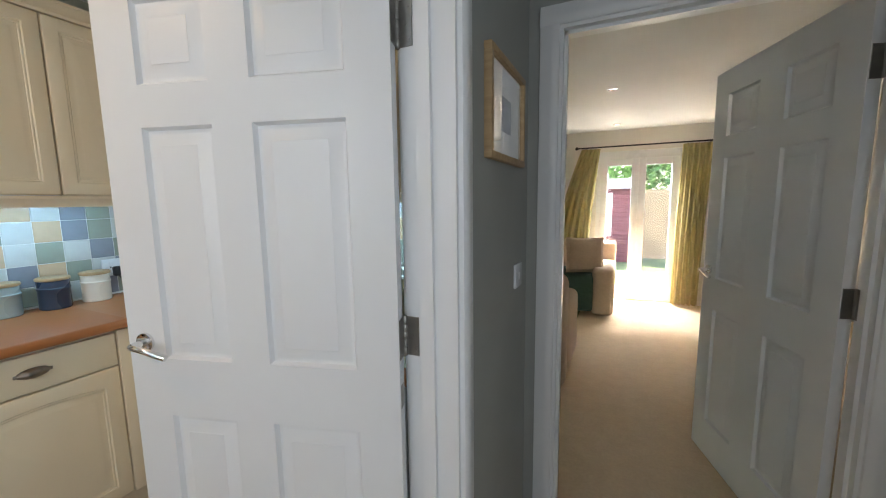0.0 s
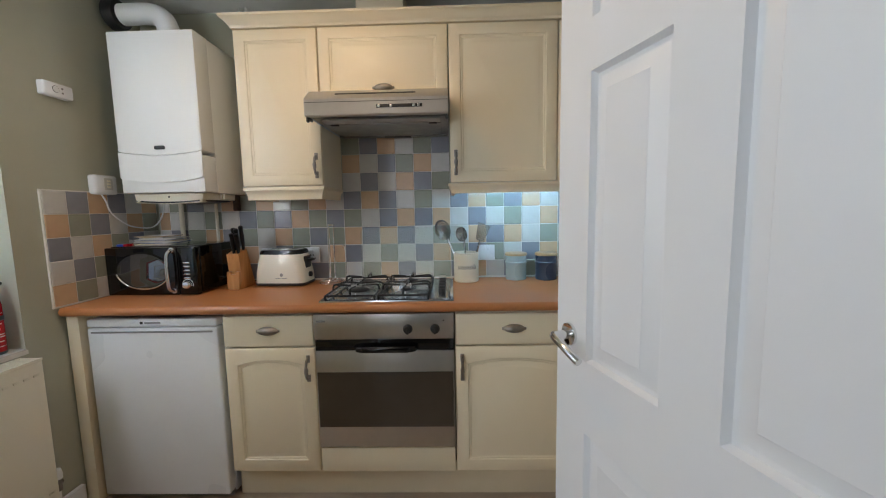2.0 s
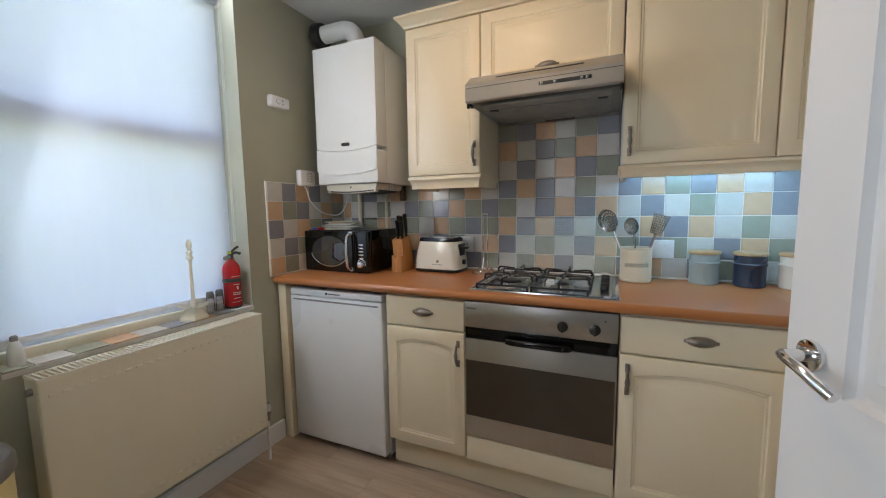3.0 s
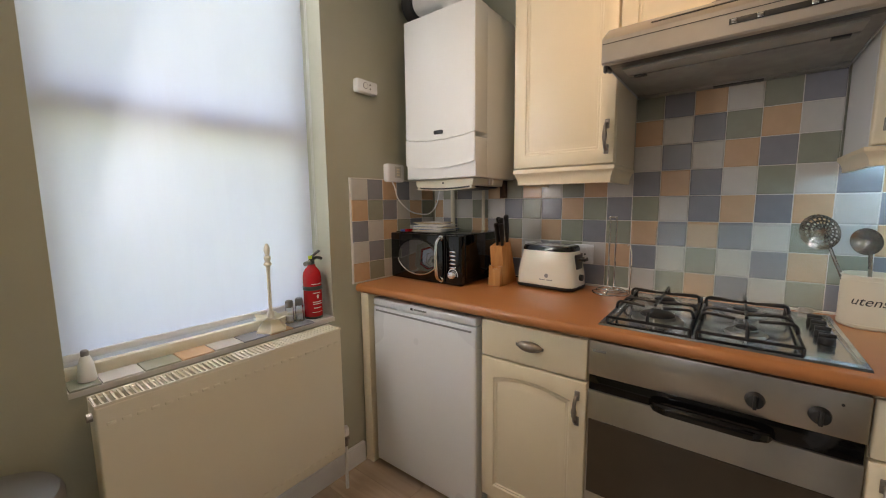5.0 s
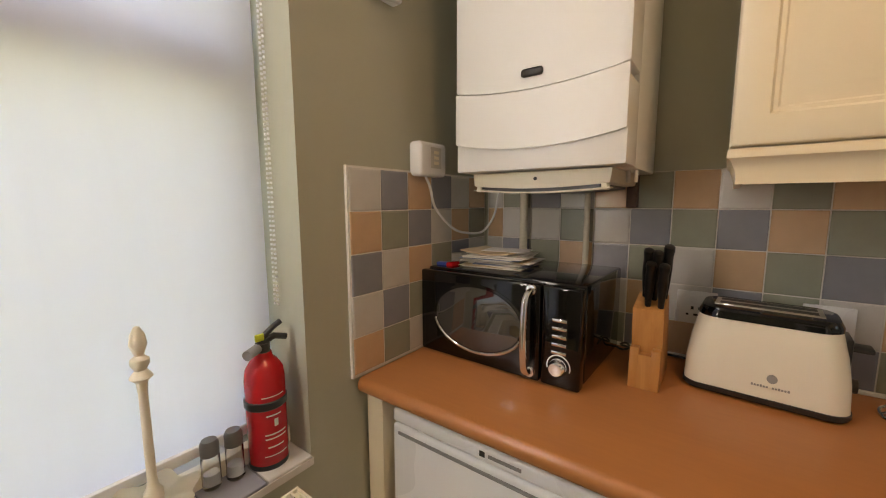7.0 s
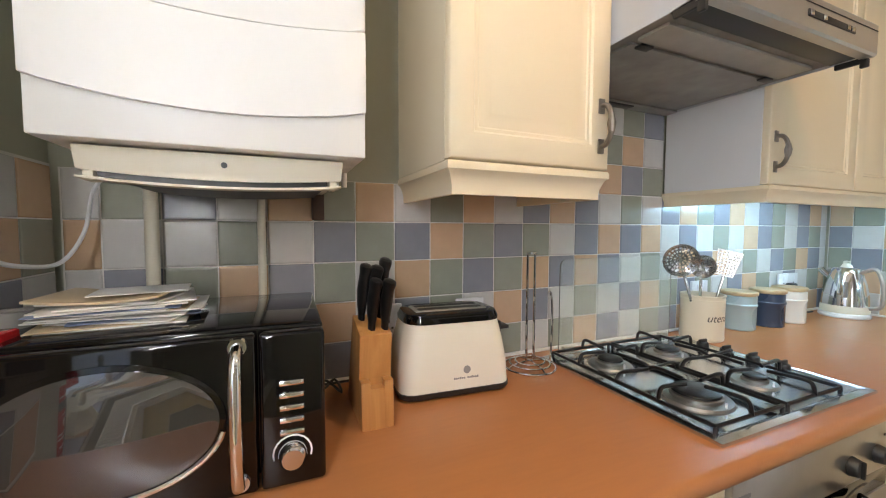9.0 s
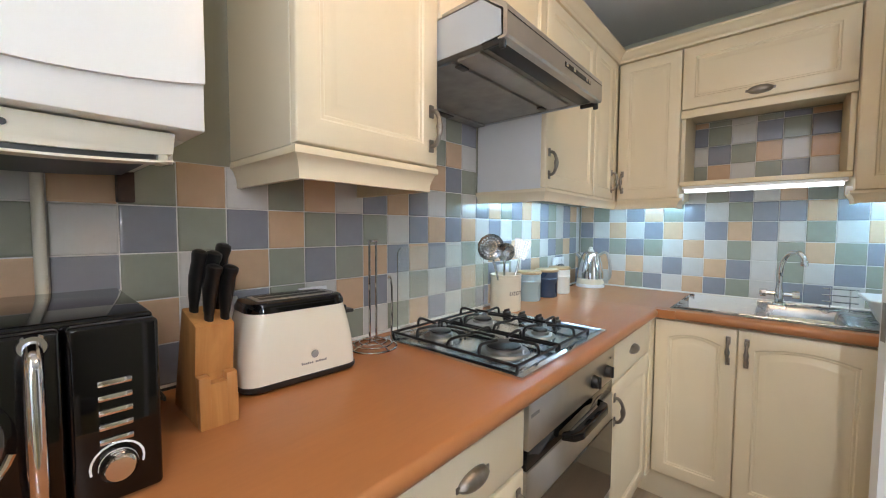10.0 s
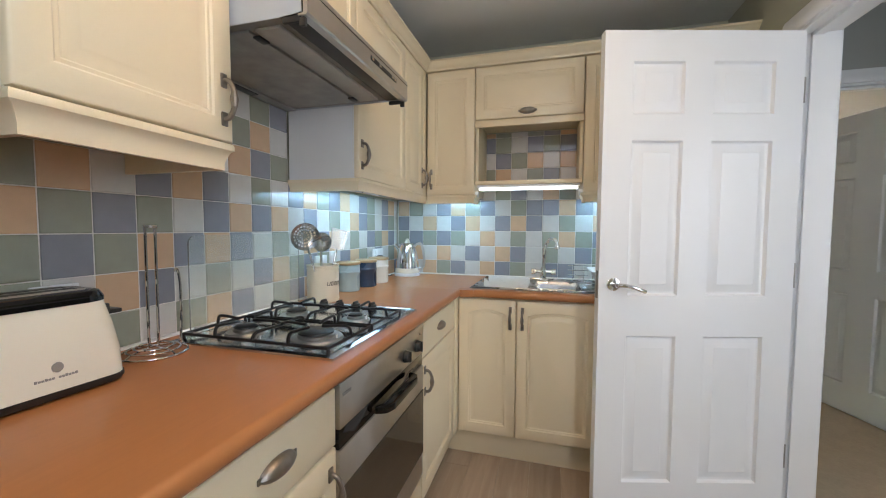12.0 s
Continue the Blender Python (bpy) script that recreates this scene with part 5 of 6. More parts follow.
def dish_head(r, depth, holes=False):
    """A round shallow dish that opens to +x; holes: pierced all over."""
    b = bmesh.new()
    nr, na = 9, 40
    rows = [[b.verts.new((depth * (k / nr) ** 2, r * k / nr * math.cos(2 * math.pi * i / na), r * k / nr * math.sin(2 * math.pi * i / na))) for i in range(na)] for k in range(1, nr + 1)]
    cen = b.verts.new((0, 0, 0))
    for i in range(na):
        b.faces.new((cen, rows[0][i], rows[0][(i + 1) % na]))
        for k in range(nr - 1):
            if not (holes and k % 2 and k < nr - 2 and i % (4 if k < 3 else 2) == 0):
                b.faces.new((rows[k][i], rows[k][(i + 1) % na], rows[k + 1][(i + 1) % na], rows[k + 1][i]))
    bmesh.ops.solidify(b, geom=b.faces[:], thickness=0.0013)
    return moved(b, Matrix.Translation((0, 0, r * 0.96)))
spoon("skimmer", "stainless steel skimmer standing in the utensil pot", 20, -4, 0.222, dish_head(0.056, 0.016, True), (0.01, -0.02))
spoon("ladle", "stainless steel serving spoon standing in the utensil pot", 4, 3, 0.196, dish_head(0.040, 0.018), (-0.012, 0.004))
b = bmesh.new()
ny, nz = 13, 17
pts = [[b.verts.new((0, -0.038 + 0.076 * i / ny, 0.09 * k / nz)) for i in range(ny + 1)] for k in range(nz + 1)]
for k in range(nz):
    for i in range(ny):
        if not (i % 2 and k % 2 and 0 < k < nz - 1):
            b.faces.new((pts[k][i], pts[k][i + 1], pts[k + 1][i + 1], pts[k + 1][i]))
bmesh.ops.solidify(b, geom=b.faces[:], thickness=0.0014)
for v in b.verts:
    v.co.y *= 0.75 + 3.2 * v.co.z
spoon("fish_slice", "stainless steel slotted fish slice in the utensil pot", -15, 5, 0.205, b, (0.005, 0.02))

# ---- canisters ----
def canister(label, color, y, x=0.085):
    c = thing("canister", label, "canister", (x, y, 0.91), group="canisters along the wall")
    m = mat("enamel_" + label.split()[0], color, 0.28, vary=0.03)
    part("jar", lathe([(0, 0), (0.052, 0), (0.056, 0.004), (0.056, 0.088), (0.0585, 0.092), (0.0585, 0.097), (0.056, 0.10), (0.056, 0.128), (0.052, 0.131), (0, 0.131)], 36), m, c)
    part("lid", lathe([(0, 0.1312), (0.056, 0.1312), (0.060, 0.134), (0.060, 0.142), (0.056, 0.146), (0, 0.147)], 36), PALEWOOD, c, "pale wooden lid")
    return c
canister("pale blue enamel canister with a wooden lid", (0.34, 0.45, 0.48), 1.985, 0.07)
canister("navy blue enamel canister with a wooden lid", (0.03, 0.05, 0.09), 2.145)
canister("white enamel canister with a wooden lid", (0.74, 0.72, 0.66), 2.30)

# ---- kettle ----
ke = thing("kettle", "polished steel jug kettle on its base", "kettle", (0.125, 2.655, 0.91))
part("power_base", lathe([(0, 0), (0.082, 0), (0.085, 0.006), (0.083, 0.016), (0.076, 0.02), (0, 0.02)], 32), WHITE, ke, "pale plastic power base")
part("skirt", lathe([(0.0, 0.0202), (0.078, 0.0202), (0.08, 0.03), (0.078, 0.052), (0.0, 0.052)], 36), IVORY, ke, "pale lower band")
part("body", lathe([(0, 0.0525), (0.077, 0.0525), (0.075, 0.09), (0.066, 0.145), (0.052, 0.195), (0.044, 0.212), (0.038, 0.216), (0, 0.217)], 40), CHROME, ke, "mirror-polished steel body")
part("lid_knob", lathe([(0, 0.2172), (0.02, 0.2172), (0.016, 0.226), (0.011, 0.234), (0.012, 0.243), (0, 0.246)], 20), IVORY, ke, "pale lid knob")
part("handle", tube([(0.048, 0, 0.195), (0.085, 0, 0.215), (0.105, 0, 0.19), (0.118, 0, 0.12), (0.112, 0, 0.06), (0.078, 0, 0.046)], 0.008, 12, smooth_steps=5), STEEL, ke, "slim steel looped handle")
part("spout", tube([(-0.05, 0, 0.165), (-0.072, 0, 0.185), (-0.088, 0, 0.20)], 0.013, 12), CHROME, ke)
part("water_gauge", box(0.02, 0.032, -0.078, -0.062, 0.09, 0.16, 0.004), GREY, ke, "grey water gauge")
b = tube([(0.04, 2.60, 0.916), (0.03, 2.52, 0.92), (0.02, 2.45, 0.97), (0.02, 2.42, 1.03)], 0.0035, 8, smooth_steps=4)
solid("power_cable", b, SATINBLACK, "black kettle cable up to the socket", "cable", kind="")


# ---- sockets and wall boxes ----
def socket(at, rz, pins=True, w=0.146):
    s = thing("wall_socket" if pins else "wall_switch", "white plastic double wall socket on the tiles" if pins else "white plastic cooker switch plate on the tiles", "socket" if pins else "switch", at, rz)
    part("plate", box(0, w, -0.010, 0, 0, 0.086, 0.003), WHITE, s)
    for x in (0.036, w - 0.036):
        part("switch", box(x - 0.006, x + 0.006, -0.013, -0.009, 0.056, 0.074, 0.001), WHITE, s)
        if not pins:
            continue
        b = box(x - 0.003, x + 0.003, -0.0108, -0.0095, 0.038, 0.046)
        box(x - 0.013, x - 0.007, -0.0108, -0.0095, 0.022, 0.027, bm=b)
        box(x + 0.007, x + 0.013, -0.0108, -0.0095, 0.022, 0.027, bm=b)
        part("pin_holes", b, SATINBLACK, s)
    return s
socket((0.0105, 1.783, 1.010), 90, False, w=0.092)
socket((0.0105, 0.556, 1.012), 90, w=0.088)
socket((0.0105, 0.80, 1.012), 90, w=0.086)
socket((0.0105, 2.36, 1.012), 90)
pg = thing("plug", "black plug in the wall socket", "plug", (0.022, 2.42, 1.03))
part("body", box(0, 0.03, -0.022, 0.022, -0.022, 0.028, 0.008, 3), SATINBLACK, pg)

al = thing("gas_alarm", "white plastic carbon monoxide alarm on the wall", "alarm", (0.445, YS - TB, 1.80))
part("case", box(0, 0.125, 0.0, 0.035, 0, 0.058, 0.008, 3), WHITE, al)
part("button", moved(cyl((0, 0, 0), (0, 0.003, 0), 0.014, seg=24), Matrix.Translation((0.078, 0.034, 0.030))), GREY, al, "round grey test button")
part("button_face", moved(cyl((0, 0, 0), (0, 0.004, 0), 0.012, seg=24), Matrix.Translation((0.078, 0.034, 0.030))), WHITE, al)
for z in (0.02, 0.038):
    part("lamp", moved(cyl((0, 0, 0), (0, 0.003, 0), 0.004, seg=12), Matrix.Translation((0.05, 0.034, z))), GREY, al)

pr = thing("heating_receiver", "white plastic heating control box with a looped cable", "control box", (0.280, YS - TB, 1.398))
part("case", box(0, 0.120, 0.002, 0.044, 0, 0.092, 0.012, 3), WHITE, pr)
part("panel", box(0.030, 0.075, 0.043, 0.0455, 0.022, 0.078, 0.002), mat("pale_grey_panel", (0.55, 0.55, 0.52), 0.5), pr, "pale grey panel")
for z in (0.036, 0.05, 0.064):
    part("button", box(0.042, 0.062, 0.045, 0.0475, z - 0.004, z + 0.004, 0.001), IVORY, pr)
part("cable", tube([(0.080, 0.027, 0.004), (0.066, 0.034, -0.03), (0.046, 0.037, -0.087), (-0.03, 0.040, -0.145), (-0.10, 0.045, -0.165), (-0.18, 0.057, -0.165), (-0.228, 0.072, -0.113), (-0.245, 0.084, -0.03), (-0.235, 0.126, 0.008)], 0.0036, 8, smooth_steps=6), WHITE, pr, "white looped cable")

# ---- sink, tap, washing-up things ----
sk = thing("kitchen_sink", "stainless steel one and a half bowl sink with drainer", "sink", (SX0, SY0, 0.9105))
SW, SD = SX1 - SX0, SY1 - SY0
SINKM = mat("sink_steel", (0.34, 0.35, 0.36), 0.27, 1.0, vary=0.06, scale=40, bump=0.05, bscale=200)
xs = [0, 0.03, 0.295, 0.325, 0.56, 0.585, SW]
ys = [0, 0.05, 0.40, SD]
b = bmesh.new()
for x0, x1 in zip(xs, xs[1:]):
    for y0, y1 in zip(ys, ys[1:]):
        if (x0, x1) in ((0.03, 0.295), (0.325, 0.56)) and (y0, y1) == (0.05, 0.40):
            dz = -0.16 if x0 < 0.1 else -0.12
            tops = [(x0, y0), (x1, y0), (x1, y1), (x0, y1)]
            prev = [b.verts.new((x, y, 0.004)) for x, y in tops]
            for i, z in ((0.006, -0.004), (0.012, -0.03), (0.02, dz + 0.03), (0.05, dz)):
                cx, cy = (x0 + x1) / 2, (y0 + y1) / 2
                cur = [b.verts.new((x + (i if x < cx else -i), y + (i if y < cy else -i), z)) for x, y in tops]
                for k in range(4):
                    b.faces.new((prev[k], prev[(k + 1) % 4], cur[(k + 1) % 4], cur[k]))
                prev = cur
            b.faces.new(prev)
        else:
            b.faces.new([b.verts.new((x, y, 0.004)) for x, y in ((x0, y0), (x1, y0), (x1, y1), (x0, y1))])
bmesh.ops.remove_doubles(b, verts=b.verts, dist=1e-5)
rim = [e for e in b.edges if e.is_boundary]
g = bmesh.ops.extrude_edge_only(b, edges=rim)
for v in [v for v in g["geom"] if isinstance(v, bmesh.types.BMVert)]:
    v.co.z = 0.0
    v.co.x += 0.004 if v.co.x > SW / 2 else -0.004
    v.co.y += 0.004 if v.co.y > SD / 2 else -0.004
part("basin", b, SINKM, sk, "pressed steel bowls and rim")
for i in range(7):
    y = 0.09 + i * 0.045
    part("drainer_rib", box(0.63, SW - 0.04, y - 0.006, y + 0.006, 0.003, 0.0065, 0.002), SINKM, sk)
b = tube([(0.01, 0.012, 0.0055), (SW - 0.01, 0.012, 0.0055), (SW - 0.01, SD - 0.012, 0.0055), (0.01, SD - 0.012, 0.0055)], 0.004, 8, closed=True)
part("rolled_rim", b, SINKM, sk)
for x, y, z in ((0.162, 0.22, -0.157), (0.442, 0.22, -0.117)):
    part("waste", lathe([(0, 0), (0.02, 0), (0.036, 0.003), (0.04, 0.0)], 24, (x, y, z)), CHROME, sk, "round waste")
tp = thing("mixer_tap", "chrome mixer tap with a swan-neck spout", "tap", (1.005, 2.675, 0.915))
b = lathe([(0, 0), (0.026, 0), (0.024, 0.008), (0.019, 0.012), (0.018, 0.05), (0.015, 0.075), (0, 0.075)], 24)
part("body", b, CHROME, tp)
part("spout", tube([(0, 0, 0.07), (0.002, 0, 0.14), (0.008, -0.02, 0.20), (0.03, -0.07, 0.245), (0.055, -0.12, 0.25), (0.07, -0.145, 0.235), (0.074, -0.15, 0.215)], 0.0105, 14, smooth_steps=6), CHROME, tp, "chrome swan-neck spout")
part("spout_tip", cyl((0.0735, -0.150, 0.218), (0.075, -0.152, 0.195), 0.014, seg=16, bevel=0.002), CHROME, tp)
for s in (-1, 1):
    k = cyl((s * 0.016, 0, 0.05), (s * 0.045, 0, 0.05), 0.010, seg=14)
    k = cyl((s * 0.045, 0, 0.05), (s * 0.072, 0, 0.05), 0.019, 0.017, seg=8, bm=k, bevel=0.003)
    part("tap_head", k, CHROME, tp, "chrome tap head")
wi = thing("sink_tidy", "white plastic draining tray resting in the sink bowl", "tray", (0.668, 2.455, 0.882))
b = bmesh.new()
n = 24
lo, hi = [], []
for i in range(n + 1):
    u = i / n
    zz = 0.045 + 0.012 * math.cos(u * math.pi * 6)
    lo.append(b.verts.new((0.01 + 0.25 * u, 0.0, 0.0)))
    hi.append(b.verts.new((0.01 + 0.25 * u, -0.004, zz)))
for i in range(n):
    b.faces.new((lo[i], lo[i + 1], hi[i + 1], hi[i]))
g = bmesh.ops.extrude_face_region(b, geom=b.faces[:])
bmesh.ops.translate(b, verts=[v for v in g["geom"] if isinstance(v, bmesh.types.BMVert)], vec=(0, 0.005, 0))
b = join(b, moved(box(0, 0.25, 0, 0.165, -0.06, -0.055), Matrix.Translation((0.01, 0, 0))))
b = join(b, box(0.01, 0.26, 0.001, 0.004, -0.057, 0.004))
b = join(b, box(0.01, 0.26, 0.161, 0.165, -0.057, 0.05))
part("tray", b, WHITE, wi)
FROST = mat("milky_plastic", (0.80, 0.82, 0.82), 0.4, vary=0.02)
bw = thing("washing_up_bowl", "white plastic washing-up bowl upside down on the drainer", "washing-up bowl", (1.39, 2.43, 0.917))
part("bowl_shell", loft([(0.20, 0.15, 0.03, 0.0), (0.205, 0.155, 0.03, 0.003), (0.26, 0.22, 0.035, 0.07), (0.295, 0.255, 0.035, 0.088), (0.30, 0.26, 0.035, 0.092), (0.30, 0.26, 0.035, 0.096), (0.285, 0.245, 0.03, 0.096), (0.25, 0.21, 0.03, 0.07), (0.2, 0.15, 0.03, 0.006)]), FROST, bw)
rk = thing("plate_rack", "chrome wire rack on the drainer", "rack", (1.20, 2.62, 0.917))
b = None
for i in range(4):
    z = 0.012 + 0.028 * i
    b = tube([(-0.055, 0, z), (0.055, 0, z)], 0.0025, 8, b)
for x in (-0.03, 0.03):
    b = tube([(x, 0.03, 0.002), (x, 0, 0.004), (x, 0.002, 0.10)], 0.002, 8, b)
part("wires", b, CHROME, rk)

bb = thing("bread_bin", "cream metal bread bin with its flap hanging open", "bread bin", (1.585, 2.40, 0.91))
BBC = mat("cream_tin", (0.72, 0.66, 0.44), 0.35, vary=0.03)
part("side", prism([(0.0, 0.0), (0.26, 0.0), (0.26, 0.20), (0.05, 0.20)], 0.0, 0.004, axis="x", bevel=0.001), BBC, bb)
part("side", prism([(0.0, 0.0), (0.26, 0.0), (0.26, 0.20), (0.05, 0.20)], 0.336, 0.34, axis="x", bevel=0.001), BBC, bb)
part("top", box(0.0, 0.34, 0.05, 0.26, 0.199, 0.204, 0.002), mat("pale_tin_lid", (0.76, 0.74, 0.66), 0.4), bb, "pale top")
part("back", box(0.004, 0.336, 0.255, 0.26, 0.004, 0.199), BBC, bb)
part("bottom", box(0.004, 0.336, 0.004, 0.255, 0.0, 0.005), BBC, bb)
part("brow", prism([(0.042, 0.17), (0.05, 0.199), (0.054, 0.199), (0.046, 0.17)], 0.004, 0.336, axis="x"), BBC, bb)
fl2 = moved(box(0, 0.335, -0.19, 0, -0.002, 0.003, 0.001), Matrix.Translation((0.0, 0.002, 0.028)) @ pose(0, 0, 0, 6, 0, 0))
part("flap", fl2, BBC, bb, "open cream flap")

# ---- light strips under the wall cabinets ----
TUBE = glow("lit_strip_diffuser", (0.80, 0.92, 1.0), 0.16)
st = thing("strip_light", "lit white strip lamp under the niche shelf", "strip light", (0.613, YN, 0))
part("diffuser", box(0.02, 0.57, -0.285, -0.255, 1.446, 1.462, 0.005), TUBE, st, "glowing white diffuser")
part("housing", box(0.01, 0.58, -0.29, -0.25, 1.462, 1.477, 0.003), WHITE, st)
for x in (-0.004, 0.574):
    part("end_cap", cyl((x, -0.27, 1.425), (x + 0.02, -0.27, 1.425), 0.018, seg=20, bevel=0.003), WHITE, st, "white plastic end cap")
for x0, x1, y0, y1 in ((0.15, 0.19, 1.70, 2.34), (0.33, 0.59, 2.60, 2.64), (1.25, 1.87, 2.60, 2.64)):
    s = thing("strip_light", "slim white strip lamp under the wall cabinet", "strip light", (0, 0, 0))
    part("housing", box(x0, x1, y0, y1, 1.396, 1.4185, 0.003), WHITE, s)
for y in (1.75, 1.95, 2.10):
    b = tube([(0.245, y, 1.418), (0.25, y + 0.015, 1.382), (0.252, y + 0.03, 1.395), (0.25, y + 0.05, 1.380), (0.245, y + 0.06, 1.418)], 0.003, 6, smooth_steps=3)
    solid("lamp_flex", b, GREY, "loose grey lamp flex under the cabinet", "cable", kind="")

# ---- window sill things ----
ZS = WZ0 + 0.011
ch = thing("kitchen_roll_stand", "ivory metal kitchen roll stand on the window sill", "roll stand", (1.0, -0.085, ZS))
b = bmesh.new()
def poly(n, r, z, turn=0.0):
    return [b.verts.new((r * math.cos(2 * math.pi * i / n + turn), r * math.sin(2 * math.pi * i / n + turn), z)) for i in range(n)]
rs = [poly(6, 0.062, 0), poly(6, 0.062, 0.006), poly(6, 0.038, 0.034), poly(6, 0.03, 0.046)]
for a, c in zip(rs, rs[1:]):
    for i in range(6):
        b.faces.new((a[i], a[(i + 1) % 6], c[(i + 1) % 6], c[i]))
b.faces.new(rs[0][::-1])
b.faces.new(rs[-1])
part("foot", b, IVORY, ch, "hexagonal ivory foot", smooth=0)
b = bmesh.new()
ring = [b.verts.new(((0.062 + 0.008 * math.cos(6 * a)) * math.cos(a), (0.062 + 0.008 * math.cos(6 * a)) * math.sin(a), 0.058 + 0.004 * math.cos(6 * a))) for a in [2 * math.pi * i / 48 for i in range(48)]]
cen = b.verts.new((0, 0, 0.052))
for i in range(48):
    b.faces.new((ring[i], ring[(i + 1) % 48], cen))
bmesh.ops.solidify(b, geom=b.faces[:], thickness=0.003)
part("dish", b, IVORY, ch, "scalloped ivory dish")
part("stem", lathe([(0, 0.045), (0.014, 0.046), (0.014, 0.07), (0.009, 0.078), (0.007, 0.09), (0.0065, 0.24), (0.008, 0.26), (0.016, 0.268), (0.013, 0.274), (0.008, 0.28), (0.013, 0.29), (0.013, 0.298), (0.006, 0.304), (0.012, 0.322), (0.010, 0.338), (0.004, 0.35), (0, 0.352)], 20), IVORY, ch, "turned ivory stem")

fe = thing("fire_extinguisher", "small red fire extinguisher on the window sill", "fire extinguisher", (0.795, -0.10, ZS))
part("cylinder", lathe([(0, 0), (0.036, 0.001), (0.039, 0.006), (0.039, 0.185), (0.036, 0.205), (0.026, 0.222), (0.018, 0.23), (0.016, 0.24), (0, 0.24)], 32), RED, fe, "red enamelled cylinder")
part("foot_ring", lathe([(0.0, -0.0005), (0.0385, -0.0005), (0.0398, 0.008), (0.0385, 0.012)], 32), SATINBLACK, fe)
part("strap", lathe([(0.0394, 0.128), (0.0415, 0.13), (0.0415, 0.144), (0.0394, 0.146)], 32), SATINBLACK, fe, "black strap")
b = cyl((0, 0, 0.24), (0, 0, 0.258), 0.014, seg=18)
b = tube([(0.012, 0, 0.255), (-0.02, 0.01, 0.27), (-0.045, 0.012, 0.262)], 0.007, 8, b)
b = tube([(0.01, 0, 0.262), (-0.02, 0.01, 0.29), (-0.035, 0.012, 0.298)], 0.006, 8, b)
part("valve", b, SATINBLACK, fe, "black valve and lever")
part("nozzle", cyl((0.01, 0.002, 0.25), (0.042, 0.02, 0.248), 0.010, seg=14), GREY, fe)
part("pull_tag", box(0.0, 0.018, 0.004, 0.01, 0.265, 0.280, 0.002), mat("yellow_green_tag", (0.55, 0.62, 0.05), 0.5), fe, "yellow-green tag")
b = None
LAB = mat("white_label_print", (0.75, 0.72, 0.70), 0.5)
for z0, z1, a0, a1 in ((0.155, 0.157, -10, 60), (0.115, 0.118, 0, 45), (0.092, 0.108, 22, 34), (0.075, 0.078, -5, 60), (0.066, 0.069, -5, 60), (0.048, 0.051, 0, 50), (0.03, 0.0315, -10, 62)):
    vs = bmesh.new()
    n = 8
    p = [[vs.verts.new((0.0393 * math.cos(radians(60 + a0 + (a1 - a0) * i / n)), 0.0393 * math.sin(radians(60 + a0 + (a1 - a0) * i / n)), z)) for i in range(n + 1)] for z in (z0, z1)]
    for i in range(n):
        vs.faces.new((p[0][i], p[0][i + 1], p[1][i + 1], p[1][i]))
    b = join(b, vs) if b else vs
part("label_print", b, LAB, fe, "white printed lines")


SHAKERCAP = mat("dull_grey_cap_metal", (0.16, 0.16, 0.16), 0.4, 0.5, vary=0.08)


def shaker(x, y, h=0.10):
    s = thing("glass_shaker", "small clear glass shaker with a grey cap on the sill", "shaker", (x, y, ZS))
    g = part("glass", lathe([(0, 0), (0.015, 0), (0.017, 0.004), (0.0165, h * 0.66), (0.013, h * 0.72), (0.012, h * 0.72), (0.0145, h * 0.64), (0.0145, 0.008), (0, 0.008)], 20), CLEAR, s, "clear glass")
    part("cap", lathe([(0, h * 0.70), (0.0165, h * 0.70), (0.0165, h * 0.93), (0.013, h), (0, h)], 20), SHAKERCAP, s, "grey metal cap")
    part("salt", lathe([(0, 0.0085), (0.0142, 0.0085), (0.0142, 0.03), (0, 0.032)], 16), WHITE, s)
    return s
shaker(0.862, -0.105)
shaker(0.902, -0.115, 0.096)
tb = thing("sauce_bottle", "small frosted bottle with a grey cap on the sill", "bottle", (1.555, -0.09, ZS))
part("bottle", lathe([(0, 0), (0.020, 0), (0.022, 0.004), (0.018, 0.05), (0.010, 0.075), (0, 0.075)], 20), FROST, tb)
part("cap", lathe([(0, 0.075), (0.0095, 0.075), (0.0095, 0.088), (0.006, 0.092), (0, 0.092)], 16), GREY, tb)

# ---- pedal bin ----
pb = thing("pedal_bin", "cream metal kitchen bin with a grey lid", "bin", (1.795, 0.122, 0))
part("body", lathe([(0, 0), (0.135, 0), (0.14, 0.006), (0.14, 0.585), (0, 0.585)], 44), mat("cream_bin_enamel", (0.78, 0.66, 0.33), 0.3, vary=0.03), pb, "cream enamelled drum")
part("lid", lathe([(0.0, 0.586), (0.144, 0.586), (0.148, 0.592), (0.148, 0.618), (0.14, 0.634), (0.10, 0.65), (0.05, 0.658), (0, 0.66)], 44), mat("dull_grey_lid", (0.22, 0.215, 0.21), 0.42, 0.6, vary=0.05), pb, "brushed grey lid")
part("base_ring", lathe([(0.136, 0.0), (0.146, 0.0), (0.146, 0.02), (0.1405, 0.024)], 44), SATINBLACK, pb)

